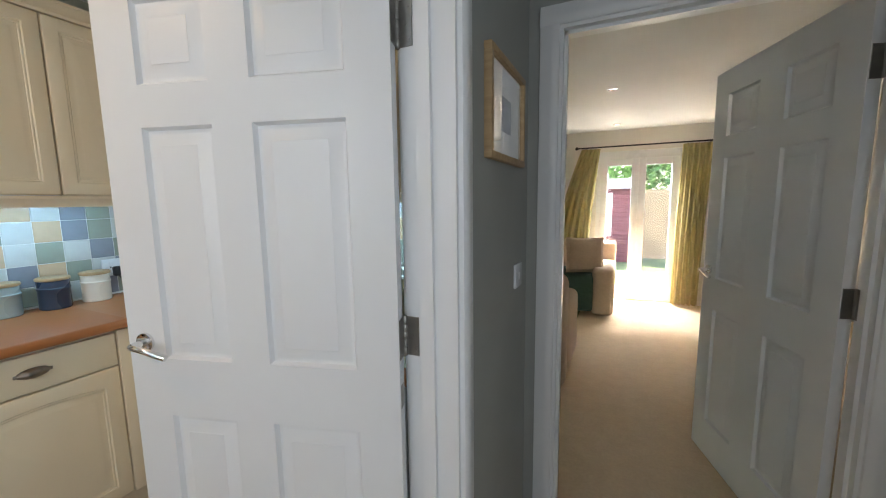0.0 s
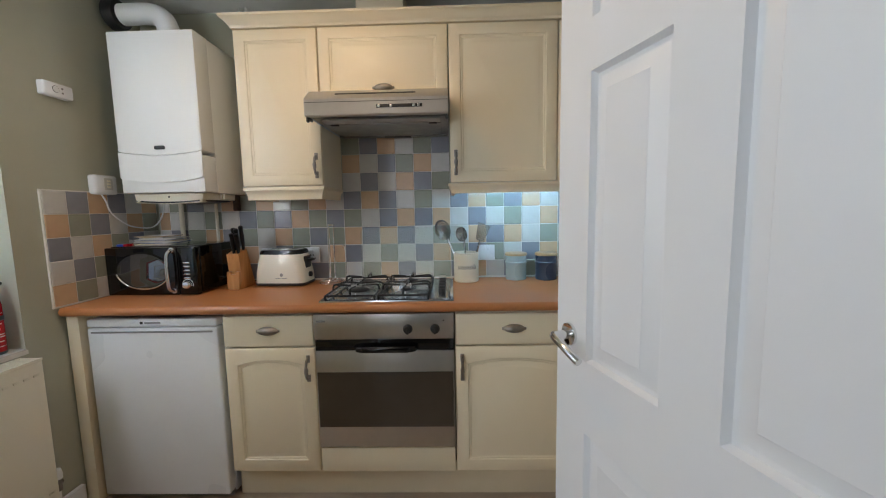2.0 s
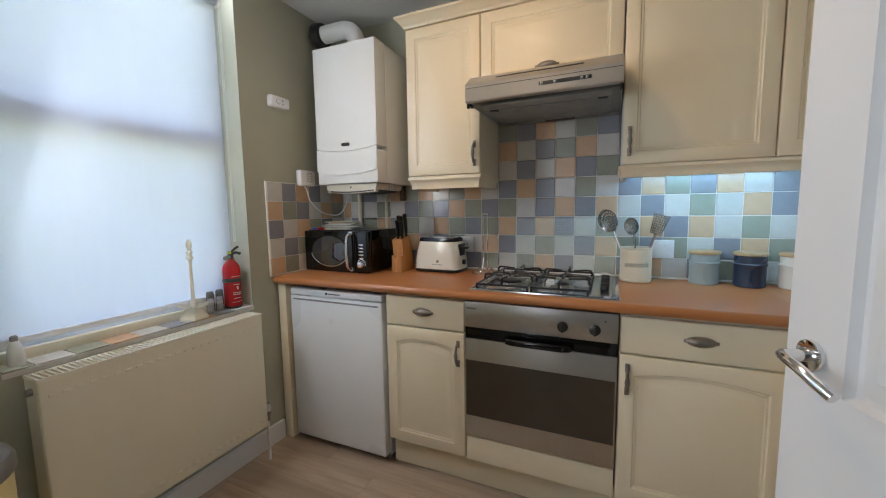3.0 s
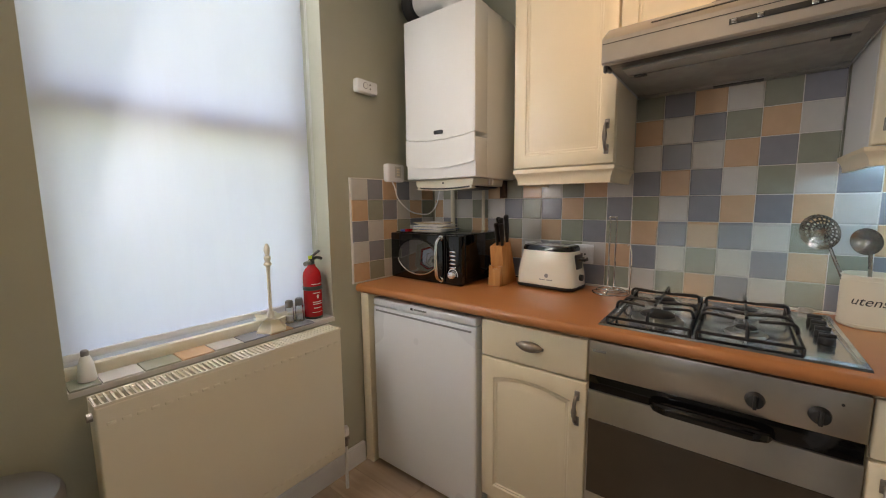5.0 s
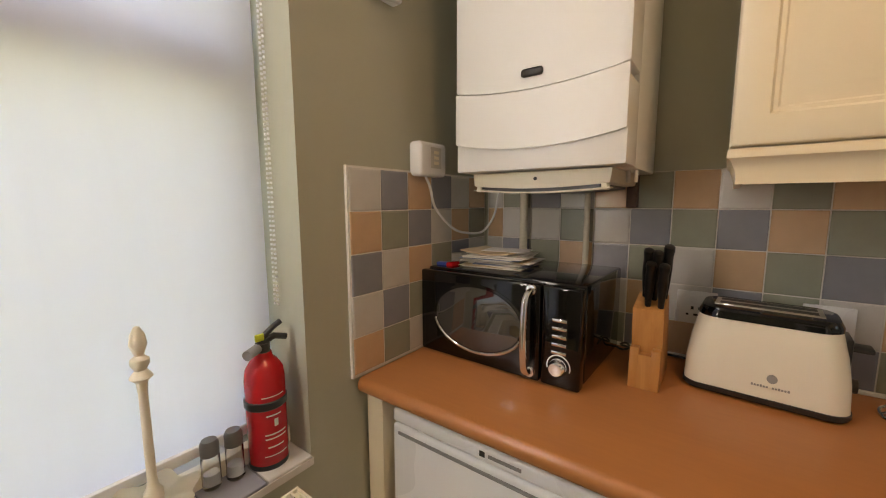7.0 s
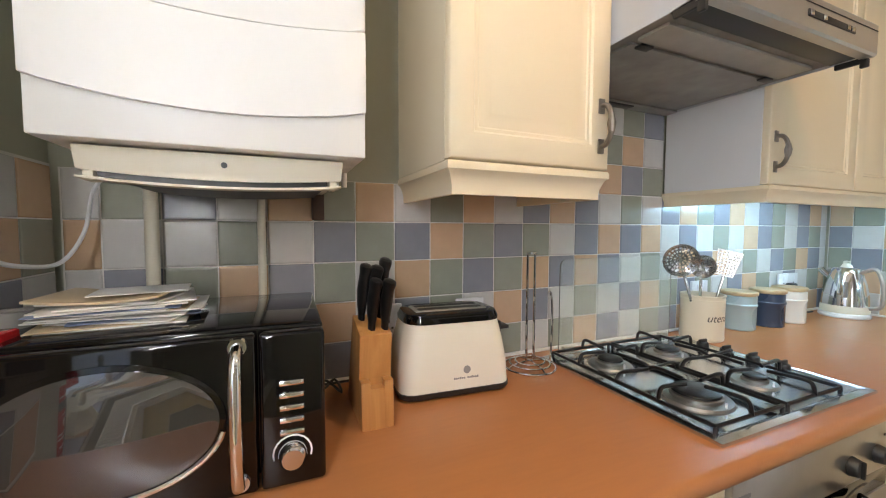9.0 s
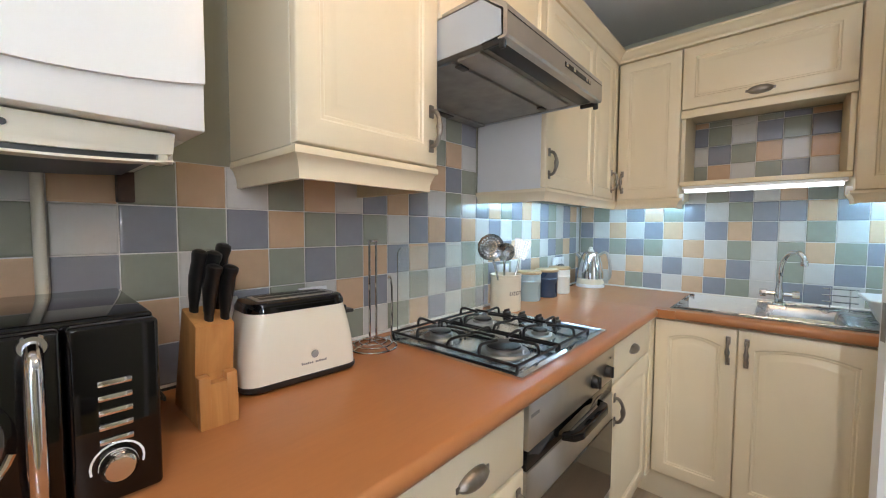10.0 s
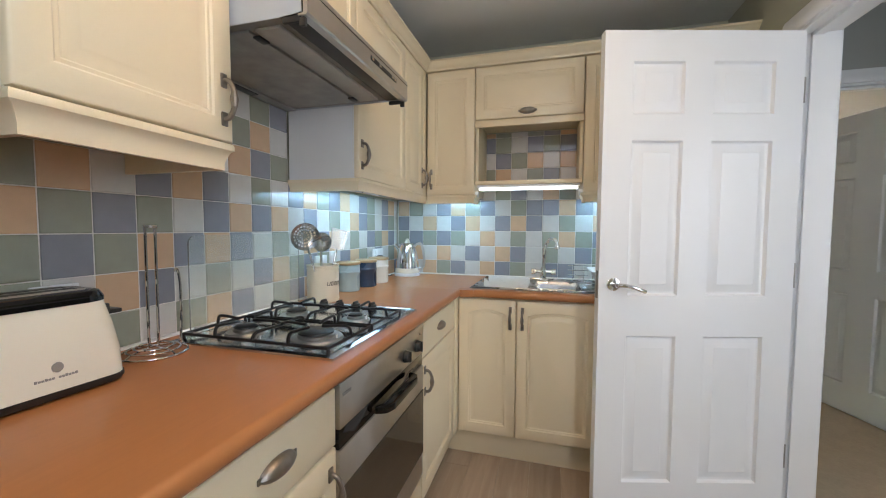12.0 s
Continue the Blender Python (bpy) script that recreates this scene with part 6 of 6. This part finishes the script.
# ---- hall ----
pf = thing("picture_frame", "oak framed abstract print on the hall wall", "picture", (XH, 2.335, 1.49))
PF = 0.385
b = box(0, 0.022, 0, PF, 0, 0.02, 0.002)
box(0, 0.022, 0, PF, 0.275, 0.295, 0.002, bm=b)
box(0, 0.022, 0, 0.02, 0.02, 0.275, 0.002, bm=b)
box(0, 0.022, PF - 0.02, PF, 0.02, 0.275, 0.002, bm=b)
part("frame", b, PALEWOOD, pf, "pale oak frame")
part("mount", box(0.003, 0.006, 0.02, PF - 0.02, 0.02, 0.275), PAPER, pf, "white card mount")
part("print", box(0.006, 0.0075, 0.14, 0.24, 0.09, 0.19), mat("grey_print_ink", (0.22, 0.24, 0.27), 0.6, vary=0.5, scale=30), pf, "grey abstract print")
g = part("glazing", box(0.010, 0.012, 0.02, PF - 0.02, 0.02, 0.275), CLEAR, pf)
g.visible_shadow = False
ls = thing("light_switch", "white plastic light switch on the hall wall", "light switch", (XH, 2.66, 1.06))
part("plate", box(0, 0.010, 0, 0.086, 0, 0.086, 0.003), WHITE, ls)
part("rocker", box(0.010, 0.014, 0.034, 0.052, 0.03, 0.056, 0.002), WHITE, ls)

# ---- living room ----
THROW = mat("dark_green_throw", (0.045, 0.085, 0.065), 0.9, vary=0.15, scale=40, bump=0.4, bscale=300)
SOFA = mat("beige_upholstery", (0.52, 0.40, 0.29), 0.9, vary=0.08, scale=40, bump=0.4, bscale=400)
CUSH = mat("taupe_cushion_cloth", (0.44, 0.33, 0.24), 0.9, vary=0.08, scale=40, bump=0.4, bscale=400)
ac = thing("armchair", "beige armchair with a dark green throw", "armchair", (1.55, 5.98, 0))
part("arm", box(0.62, 0.86, 0.0, 0.80, 0.03, 0.58, 0.05, 3), SOFA, ac, "beige padded arm")
part("arm", box(-0.2, 0.02, 0.0, 0.80, 0.03, 0.58, 0.05, 3), SOFA, ac, "beige padded arm")
part("seat", box(0.022, 0.618, 0.02, 0.8, 0.08, 0.44, 0.05, 3), SOFA, ac)
part("backrest", box(-0.2, 0.86, 0.802, 0.95, 0.03, 0.82, 0.06, 3), SOFA, ac)
th = thing("throw_blanket", "dark green throw laid over the armchair seat", "throw", (1.55, 5.98, 0))
part("cloth", box(0.03, 0.64, -0.014, 0.6, 0.06, 0.50, 0.045, 3), THROW, th)
cu = thing("cushion", "square taupe cushion standing on the armchair", "cushion", (2.07, 6.18, 0.50))
b = bmesh.new()
bmesh.ops.create_grid(b, x_segments=12, y_segments=12, size=0.5)
top = [v for v in b.verts]
g = bmesh.ops.extrude_face_region(b, geom=b.faces[:])
upv = set(v for v in g["geom"] if isinstance(v, bmesh.types.BMVert))
for v in b.verts:
    u, w = 1 - (2 * v.co.x) ** 4, 1 - (2 * v.co.y) ** 4
    v.co.z = (0.075 if v in upv else -0.075) * max(0, u * w) ** 0.5
    v.co.x *= 0.44 * (1 - 0.06 * (1 - (2 * v.co.y) ** 2))
    v.co.y *= 0.44 * (1 - 0.06 * (1 - (v.co.x / 0.22) ** 2))
moved(b, Matrix.Translation((0, 0, 0.205)) @ pose(0, 0, 0, 74, 0, 12))
part("cover", b, CUSH, cu)
so = thing("sofa", "beige upholstered sofa with rounded arm", "sofa", (1.19, 3.95, 0))
part("backrest", box(0.0, 0.94, 0.0, 0.22, 0.04, 0.86, 0.07, 3), SOFA, so, "beige padded back")
part("seat", box(0.0, 0.72, 0.222, 0.85, 0.06, 0.44, 0.06, 3), SOFA, so)
part("arm", box(0.722, 0.94, 0.222, 0.9, 0.04, 0.60, 0.06, 3), SOFA, so)


def curtain(label, x0t, x1t, x0b, x1b, z0, z1, y, seed):
    c = thing("curtain", label, "curtain", (0, y, 0))
    rng = random.Random(seed)
    ph = rng.random() * 6
    b = bmesh.new()
    nx, nz = 60, 14
    grid = []
    for j in range(nz + 1):
        v = j / nz
        row = []
        for i in range(nx + 1):
            u = i / nx
            f = v ** 1.5
            a, e = x0b + (x0t - x0b) * f, x1b + (x1t - x1b) * f
            yy = 0.035 * math.sin(u * 34 + ph + 0.6 * math.sin(v * 3)) * (1.15 - 0.4 * v)
            row.append(b.verts.new((a + (e - a) * u, yy, z0 + (z1 - z0) * v)))
        grid.append(row)
    for r0, r1 in zip(grid, grid[1:]):
        for i in range(nx):
            b.faces.new((r0[i], r0[i + 1], r1[i + 1], r1[i]))
    part("cloth", b, CURT, c, smooth=80)
    return c


CURT = sheer("yellow_green_curtain", (0.50, 0.44, 0.22), 0.4)
curtain("yellow-green curtain gathered beside the french doors", 1.93, 2.17, 1.55, 2.05, 0.45, 2.03, 6.9, 1)
curtain("yellow-green curtain hanging beside the french doors", 3.10, 3.42, 3.06, 3.36, 0.02, 2.03, 6.9, 2)
rod = thing("curtain_rod", "dark metal curtain rod above the french doors", "curtain rod", (0, 6.9, 2.05))
part("rod", cyl((1.88, 0, 0), (3.5, 0, 0), 0.010, seg=12), SATINBLACK, rod)
for x in (1.87, 3.51):
    b = bmesh.new()
    bmesh.ops.create_uvsphere(b, u_segments=14, v_segments=10, radius=0.022)
    part("finial", moved(b, Matrix.Translation((x, 0, 0))), SATINBLACK, rod)
for x in (1.98, 3.40):
    part("bracket", box(x - 0.008, x + 0.008, 0, 0.1, -0.008, 0.008), SATINBLACK, rod)
SPOT = glow("lit_spot_lens", (1, 0.95, 0.85), 0.3)
for x, y in ((2.34, 4.9), (2.36, 6.55)):
    sp = thing("ceiling_spotlight", "white recessed ceiling spotlight", "spotlight", (x, y, 2.27), kind="structure")
    part("bezel", lathe([(0.025, 0), (0.045, -0.001), (0.045, -0.006), (0.028, -0.005), (0.025, 0)], 24), CHROME, sp)
    part("lens", lathe([(0, -0.0015), (0.026, -0.0015), (0.026, 0), (0, 0)], 20), SPOT, sp)

# ---- garden ----
GRASS = mat("sparse_grass", (0.10, 0.13, 0.05), 0.95, vary=0.4, scale=6, bump=0.5, bscale=80)
PAVE = mat("pale_paving", (0.42, 0.40, 0.37), 0.85, vary=0.2, scale=10, bump=0.3, bscale=90)
solid("ground", box(-400, 400, -400, 800, -0.4, -0.125), GRASS, "rough grass garden round the house", "ground")
for i in range(5):
    for j in range(4):
        tagged(solid("paving_slab", box(1.2 + 0.61 * i, 1.79 + 0.61 * i, 7.22 + 0.61 * j, 7.80 + 0.61 * j, -0.125, -0.08, 0.004), PAVE, "pale concrete paving slab outside the doors", "paving slab", kind="structure"), group="patio slabs")
FENCEW = wood("weathered_fence_wood", (0.30, 0.22, 0.14), (0.20, 0.14, 0.09), 0.8, axis=0, scale=5)
fn = thing("fence", "weathered lapped wooden garden fence", "fence", (2.9, 11.6, -0.12))
for i in range(4):
    part("post", box(i * 1.8 - 0.05, i * 1.8 + 0.05, -0.05, 0.05, 0, 1.75, 0.004), FENCEW, fn)
for k in range(3):
    for j in range(12):
        part("slat", moved(box(k * 1.8 + 0.055, k * 1.8 + 1.745, -0.012, 0.004, 0.06 + 0.135 * j, 0.205 + 0.135 * j), Matrix.Identity(4)), FENCEW, fn)
sh = thing("garden_shed", "dark red painted garden shed with a window", "shed", (0.2, 11.2, -0.12))
SHEDR = mat("dark_red_shed_paint", (0.10, 0.028, 0.036), 0.7, vary=0.15, scale=12)
part("walls", box(0, 2.45, 0, 1.8, 0, 1.72), SHEDR, sh)
for i in range(16):
    part("board", box(-0.004, 2.454, -0.014, 0.0, 0.105 * i + 0.01, 0.105 * i + 0.105, 0.003), SHEDR, sh)
part("window_frame", box(1.72, 2.06, -0.04, -0.014, 0.62, 1.62, 0.004), WHITE, sh, "pale window frame")
for z0, z1 in ((0.68, 1.08), (1.14, 1.56)):
    part("pane", box(1.77, 2.01, -0.046, -0.04, z0, z1), mat("pale_blue_glass", (0.25, 0.45, 0.5), 0.1), sh)
part("roof", prism([(-0.12, 1.72), (1.92, 1.72), (1.92, 1.78), (-0.12, 1.95)], -0.1, 2.6, axis="x"), GREY, sh)
LEAF = [mat("leaf_%d" % i, c, 0.6, vary=0.3, scale=20) for i, c in enumerate(((0.07, 0.16, 0.03), (0.04, 0.11, 0.03), (0.10, 0.20, 0.04)))]
BARK = mat("bark", (0.10, 0.07, 0.05), 0.9, vary=0.3, scale=20, bump=0.6, bscale=60)


def tree(x, y, h, spread, seed, m):
    rng = random.Random(seed)
    t = thing("tree", "leafy green garden tree behind the fence", "tree", (x, y, -0.12), group="garden trees")
    b = cyl((0, 0, 0), (0.05, 0, h * 0.5), 0.12, 0.07, seg=10)
    tips = []
    for i in range(9):
        a = i * 2.4
        p = Vector((spread * 0.6 * math.cos(a), spread * 0.6 * math.sin(a), h * rng.uniform(0.55, 0.95)))
        b = cyl((0.04, 0, h * 0.42), p, 0.05, 0.012, seg=6, bm=b)
        tips.append(p)
    part("trunk", b, BARK, t)
    vs, fs = [], []
    for i in range(2600):
        c = rng.choice(tips)
        d = Vector((rng.gauss(0, 1), rng.gauss(0, 1), rng.gauss(0, 0.8))) * spread * 0.3
        p = c + d
        u = Vector((rng.gauss(0, 1), rng.gauss(0, 1), rng.gauss(0, 1))).normalized()
        w = u.cross(Vector((rng.gauss(0, 1), rng.gauss(0, 1), rng.gauss(0, 1)))).normalized()
        s = rng.uniform(0.05, 0.11)
        k = len(vs)
        vs += [p - u * s, p + w * s * 0.5, p + u * s, p - w * s * 0.5]
        fs.append((k, k + 1, k + 2, k + 3))
    me = bpy.data.meshes.new("crown")
    me.from_pydata(vs, [], fs)
    me.materials.append(m)
    ob = new("crown", me)
    ob.parent = t


tree(1.2, 13.6, 3.4, 1.6, 1, LEAF[0])
tree(2.6, 13.2, 3.0, 1.4, 2, LEAF[2])
tree(4.2, 12.8, 3.3, 1.6, 3, LEAF[1])
tree(6.0, 13.4, 3.8, 1.8, 4, LEAF[1])
tree(-0.6, 14.0, 4.0, 1.8, 5, LEAF[0])

# ---- ceiling light in the kitchen ----
cl = thing("ceiling_light", "round white flush ceiling light in the kitchen", "ceiling light", (0.98, 1.12, CEIL), kind="structure")
part("base", lathe([(0, -0.001), (0.15, -0.001), (0.15, -0.02), (0.14, -0.034), (0.125, -0.036), (0, -0.036)], 36), WHITE, cl, "white enamel housing")

# ---- wall tiles, sill tiles and floor planks ----
PITCH, ZR = 0.1, 0.908
tile_mesh = {}


def tile_piece(kind, w, h):
    """One glazed tile, w by h, face up +z with a soft pillow edge; alike tiles share a mesh."""
    key = (kind, round(w, 3), round(h, 3))
    if key not in tile_mesh:
        b = bmesh.new()
        g = 0.0013
        def ring(i, z):
            return [b.verts.new((x, y, z)) for x, y in ((g + i, g + i), (w - g - i, g + i), (w - g - i, h - g - i), (g + i, h - g - i))]
        rs = [ring(0, 0), ring(0, 0.0045), ring(0.0012, 0.0060), ring(0.0045, 0.0067)]
        for a, c in zip(rs, rs[1:]):
            for i in range(4):
                b.faces.new((a[i], a[(i + 1) % 4], c[(i + 1) % 4], c[i]))
        b.faces.new(rs[-1])
        tile_mesh[key] = mesh("tile", b, TILE[kind], 0)
    return tile_mesh[key]


def tile_wall(parent_name, origin, along, out, spans, rows, z_cap, pattern, cut, seed):
    """Tiles on a wall from origin along a direction; spans: the columns' edges; pattern(row, column) gives the colour."""
    rng = random.Random(seed)
    base = bpy.data.objects[parent_name]
    a, o = Vector(along), Vector(out)
    for c, (u0, u1) in enumerate(spans):
        for r in rows:
            z0, z1 = max(0.9165, ZR + PITCH * (r - 1)), min(z_cap(u0, u1), ZR + PITCH * r)
            if z1 - z0 < 0.012 or u1 - u0 < 0.008:
                continue
            if cut(u0, u1, z0, z1):
                continue
            me = tile_piece(pattern(r, c), u1 - u0, z1 - z0)
            ob = new("tile", me)
            R = Matrix((a, Vector((0, 0, 1)), o)).transposed().to_4x4()
            ob.matrix_world = Matrix.Translation(Vector(origin) + a * u0 + Vector((0, 0, z0)) + o * (0.0042 + 0.0006 * rng.random())) @ R
            ob.parent = base
            ob.matrix_parent_inverse = base.matrix_world.inverted()


def lookup(rows, first, seed):
    """Colours by rows of letters; blanks and what lies outside are drawn by chance, never like the neighbour."""
    rng = random.Random(seed)
    memo = {}
    def get(r, c):
        if (r, c) in memo:
            return memo[r, c]
        s = rows.get(r, "")
        k = s[c - first] if 0 <= c - first < len(s) else "."
        if k == ".":
            near = {memo.get((r, c - 1)), memo.get((r - 1, c)), memo.get((r + 1, c))}
            k = rng.choice([q for q in "BGOWW" if q not in near] or ["W"])
        memo[r, c] = k
        return k
    return get


# hob wall: column edges run from the window wall; column 0 is a cut strip
hob_edges = [YS + 0.008] + [0.03 + 0.1 * i for i in range(0, 28)] + [YN - 0.006]
hob_spans = list(zip(hob_edges, hob_edges[1:]))
HOB = {
    8: "...........GBOWGB",
    7: "...........OWBGOW",
    6: "...........WBWOBG",
    5: "..BWOGOWGOWBOBWGWBOGBOWBGWBOW",
    4: "..WGWBGBOGBGWBOBOWBWGWOBGWBGW",
    3: "..GOBGWOGBGOBOBWGWOBOWGWBGOBW",
    2: "...BWOWBGWOBWGWBOGBGWBOGWBWGO",
    1: "..OWGBOGWBGWGOBWGBOWBGOWBGWOB",
}
HOB = {r: s.replace(" ", "") for r, s in HOB.items()}
def hob_cap(u0, u1):
    return 1.70 if 1.02 < (u0 + u1) / 2 < 1.64 else 1.408 if (u0 + u1) / 2 < 0.66 else 1.415
tile_wall("wall_west", (-TB, 0, 0), (0, 1, 0), (1, 0, 0), hob_spans, range(1, 9), hob_cap, lookup(HOB, 0, 3), lambda *a: False, 1)

# sink wall
n_edges = [0.008] + [0.09 + 0.1 * i for i in range(19)] + [XE - 0.006]
SINK = {
    10: "......OGWGBO......",
    9: "......BGWBGB......",
    8: "......WBGOWO......",
    7: "......GOWGBW......",
    6: "......WGBWOG......",
    5: "OGWBOGBWGBBOBWGWBWBO",
    4: "BWOWBOWBOBWGWOBOGBGW",
    3: "GBGBGWOWGWGOGBWGOWOB",
    2: "WOWOWBWOBWGWBGOWBGWG",
    1: "BWOGBWOBGWBBWGWBGOWB",
}
def sink_cap(u0, u1):
    return 1.838 if 0.60 < (u0 + u1) / 2 < 1.21 else 1.415
tile_wall("wall_north", (0, YN + TB, 0), (1, 0, 0), (0, -1, 0), list(zip(n_edges, n_edges[1:])), range(1, 11), sink_cap, lookup(SINK, 0, 5),
          lambda u0, u1, z0, z1: False, 2)

# window wall, up to the edge of the worktop
s_edges = [0.008] + [0.01 + 0.1 * i for i in range(1, 7)]
SIDE = {5: "OWBOBW", 4: "GOWBGO", 3: "WBGOWB", 2: "OGWGBW", 1: "BOBWGO"}
tile_wall("wall_south", (0, YS - TB, 0), (1, 0, 0), (0, 1, 0), list(zip(s_edges, s_edges[1:])), range(1, 6), lambda a, c: 1.408, lookup(SIDE, 0, 7), lambda *a: False, 3)

# east wall, beside the bread bin
e_edges = [2.231] + [2.287 + 0.1 * i for i in range(5)] + [YN - 0.006]
EAST = {5: "BWBWBW", 4: "WGOBOG", 3: "GOWGBW", 2: "OBWOGB", 1: "GWBOWG"}
tile_wall("wall_east", (XE, 0, 0), (0, 1, 0), (-1, 0, 0), list(zip(e_edges, e_edges[1:])), range(1, 6), lambda a, c: 1.408, lookup(EAST, 0, 9), lambda *a: False, 4)

# grout beds
for nm, q in (("grout_bed_west", (0.0002 - TB, 0.0088 - TB, YS + 0.006, YN - 0.002, 0.9105, 1.408)), ("grout_bed_hood", (0.0002 - TB, 0.0088 - TB, 1.03, 1.63, 1.408, 1.70)),
              ("grout_bed_north", (0.006, XE - 0.006, YN - 0.0088 + TB, YN - 0.0002 + TB, 0.9105, 1.412)), ("grout_bed_niche", (0.60, 1.21, YN - 0.0088 + TB, YN - 0.0002 + TB, 1.412, 1.838)),
              ("grout_bed_south", (0.006, 0.614, YS + 0.0002 - TB, YS + 0.0088 - TB, 0.9105, 1.412)), ("grout_bed_east", (XE - 0.0088, XE - 0.0002, 2.229, YN - 0.006, 0.9105, 1.412))):
    solid(nm, box(*q), GROUT, "pale grout between glazed wall tiles", "grout")

# window sill tiles
sill = solid("window_sill", box(WX0, WX1, -0.23, YS - 0.001, WZ0 - 0.012, WZ0 + 0.004), GROUT, "tiled window sill in four soft colours", "window sill")
k = 0
for i in range(9):
    for j in range(2):
        x0 = WX0 + 0.002 + i * 0.1
        w = min(0.1, WX1 - 0.002 - x0)
        y0, h = (YS - 0.1, 0.099) if j == 0 else (YS - 0.2, 0.1)
        ob = new("tile", tile_piece("WOBGOWBGW"[(i * 2 + j * 3) % 9], w, h))
        ob.matrix_world = Matrix.Translation((x0, y0, WZ0 + 0.0042))
        ob.parent = sill

# floor planks: four board widths, staggered
plank_mesh = {}
fl_ob = bpy.data.objects["floor"]
PW, PL = 0.152, 0.914
for i in range(14):
    y = -0.3 + 0.31 * ((i * 3) % 5) / 1.0 - PL
    x0 = -0.1 + i * PW
    while y < 2.85:
        ya, yb = max(y, YS + 0.001), min(y + PL, YN)
        xa, xb = max(x0, 0.0), min(x0 + PW, 2.02)
        if yb - ya > 0.03 and xb - xa > 0.02:
            key = (round(xb - xa, 3), round(yb - ya, 3))
            if key not in plank_mesh:
                b = box(0.0004, xb - xa - 0.0004, 0.0004, yb - ya - 0.0004, 0, 0.0055)
                top = [e for e in b.edges if all(v.co.z > 0.005 for v in e.verts)]
                bmesh.ops.bevel(b, geom=top, offset=0.0008, segments=1, affect="EDGES")
                plank_mesh[key] = mesh("plank", b, VINYL, 0)
            ob = new("plank", plank_mesh[key])
            ob.location = (xa, ya, -0.0058)
            ob.parent = fl_ob
        y += PL
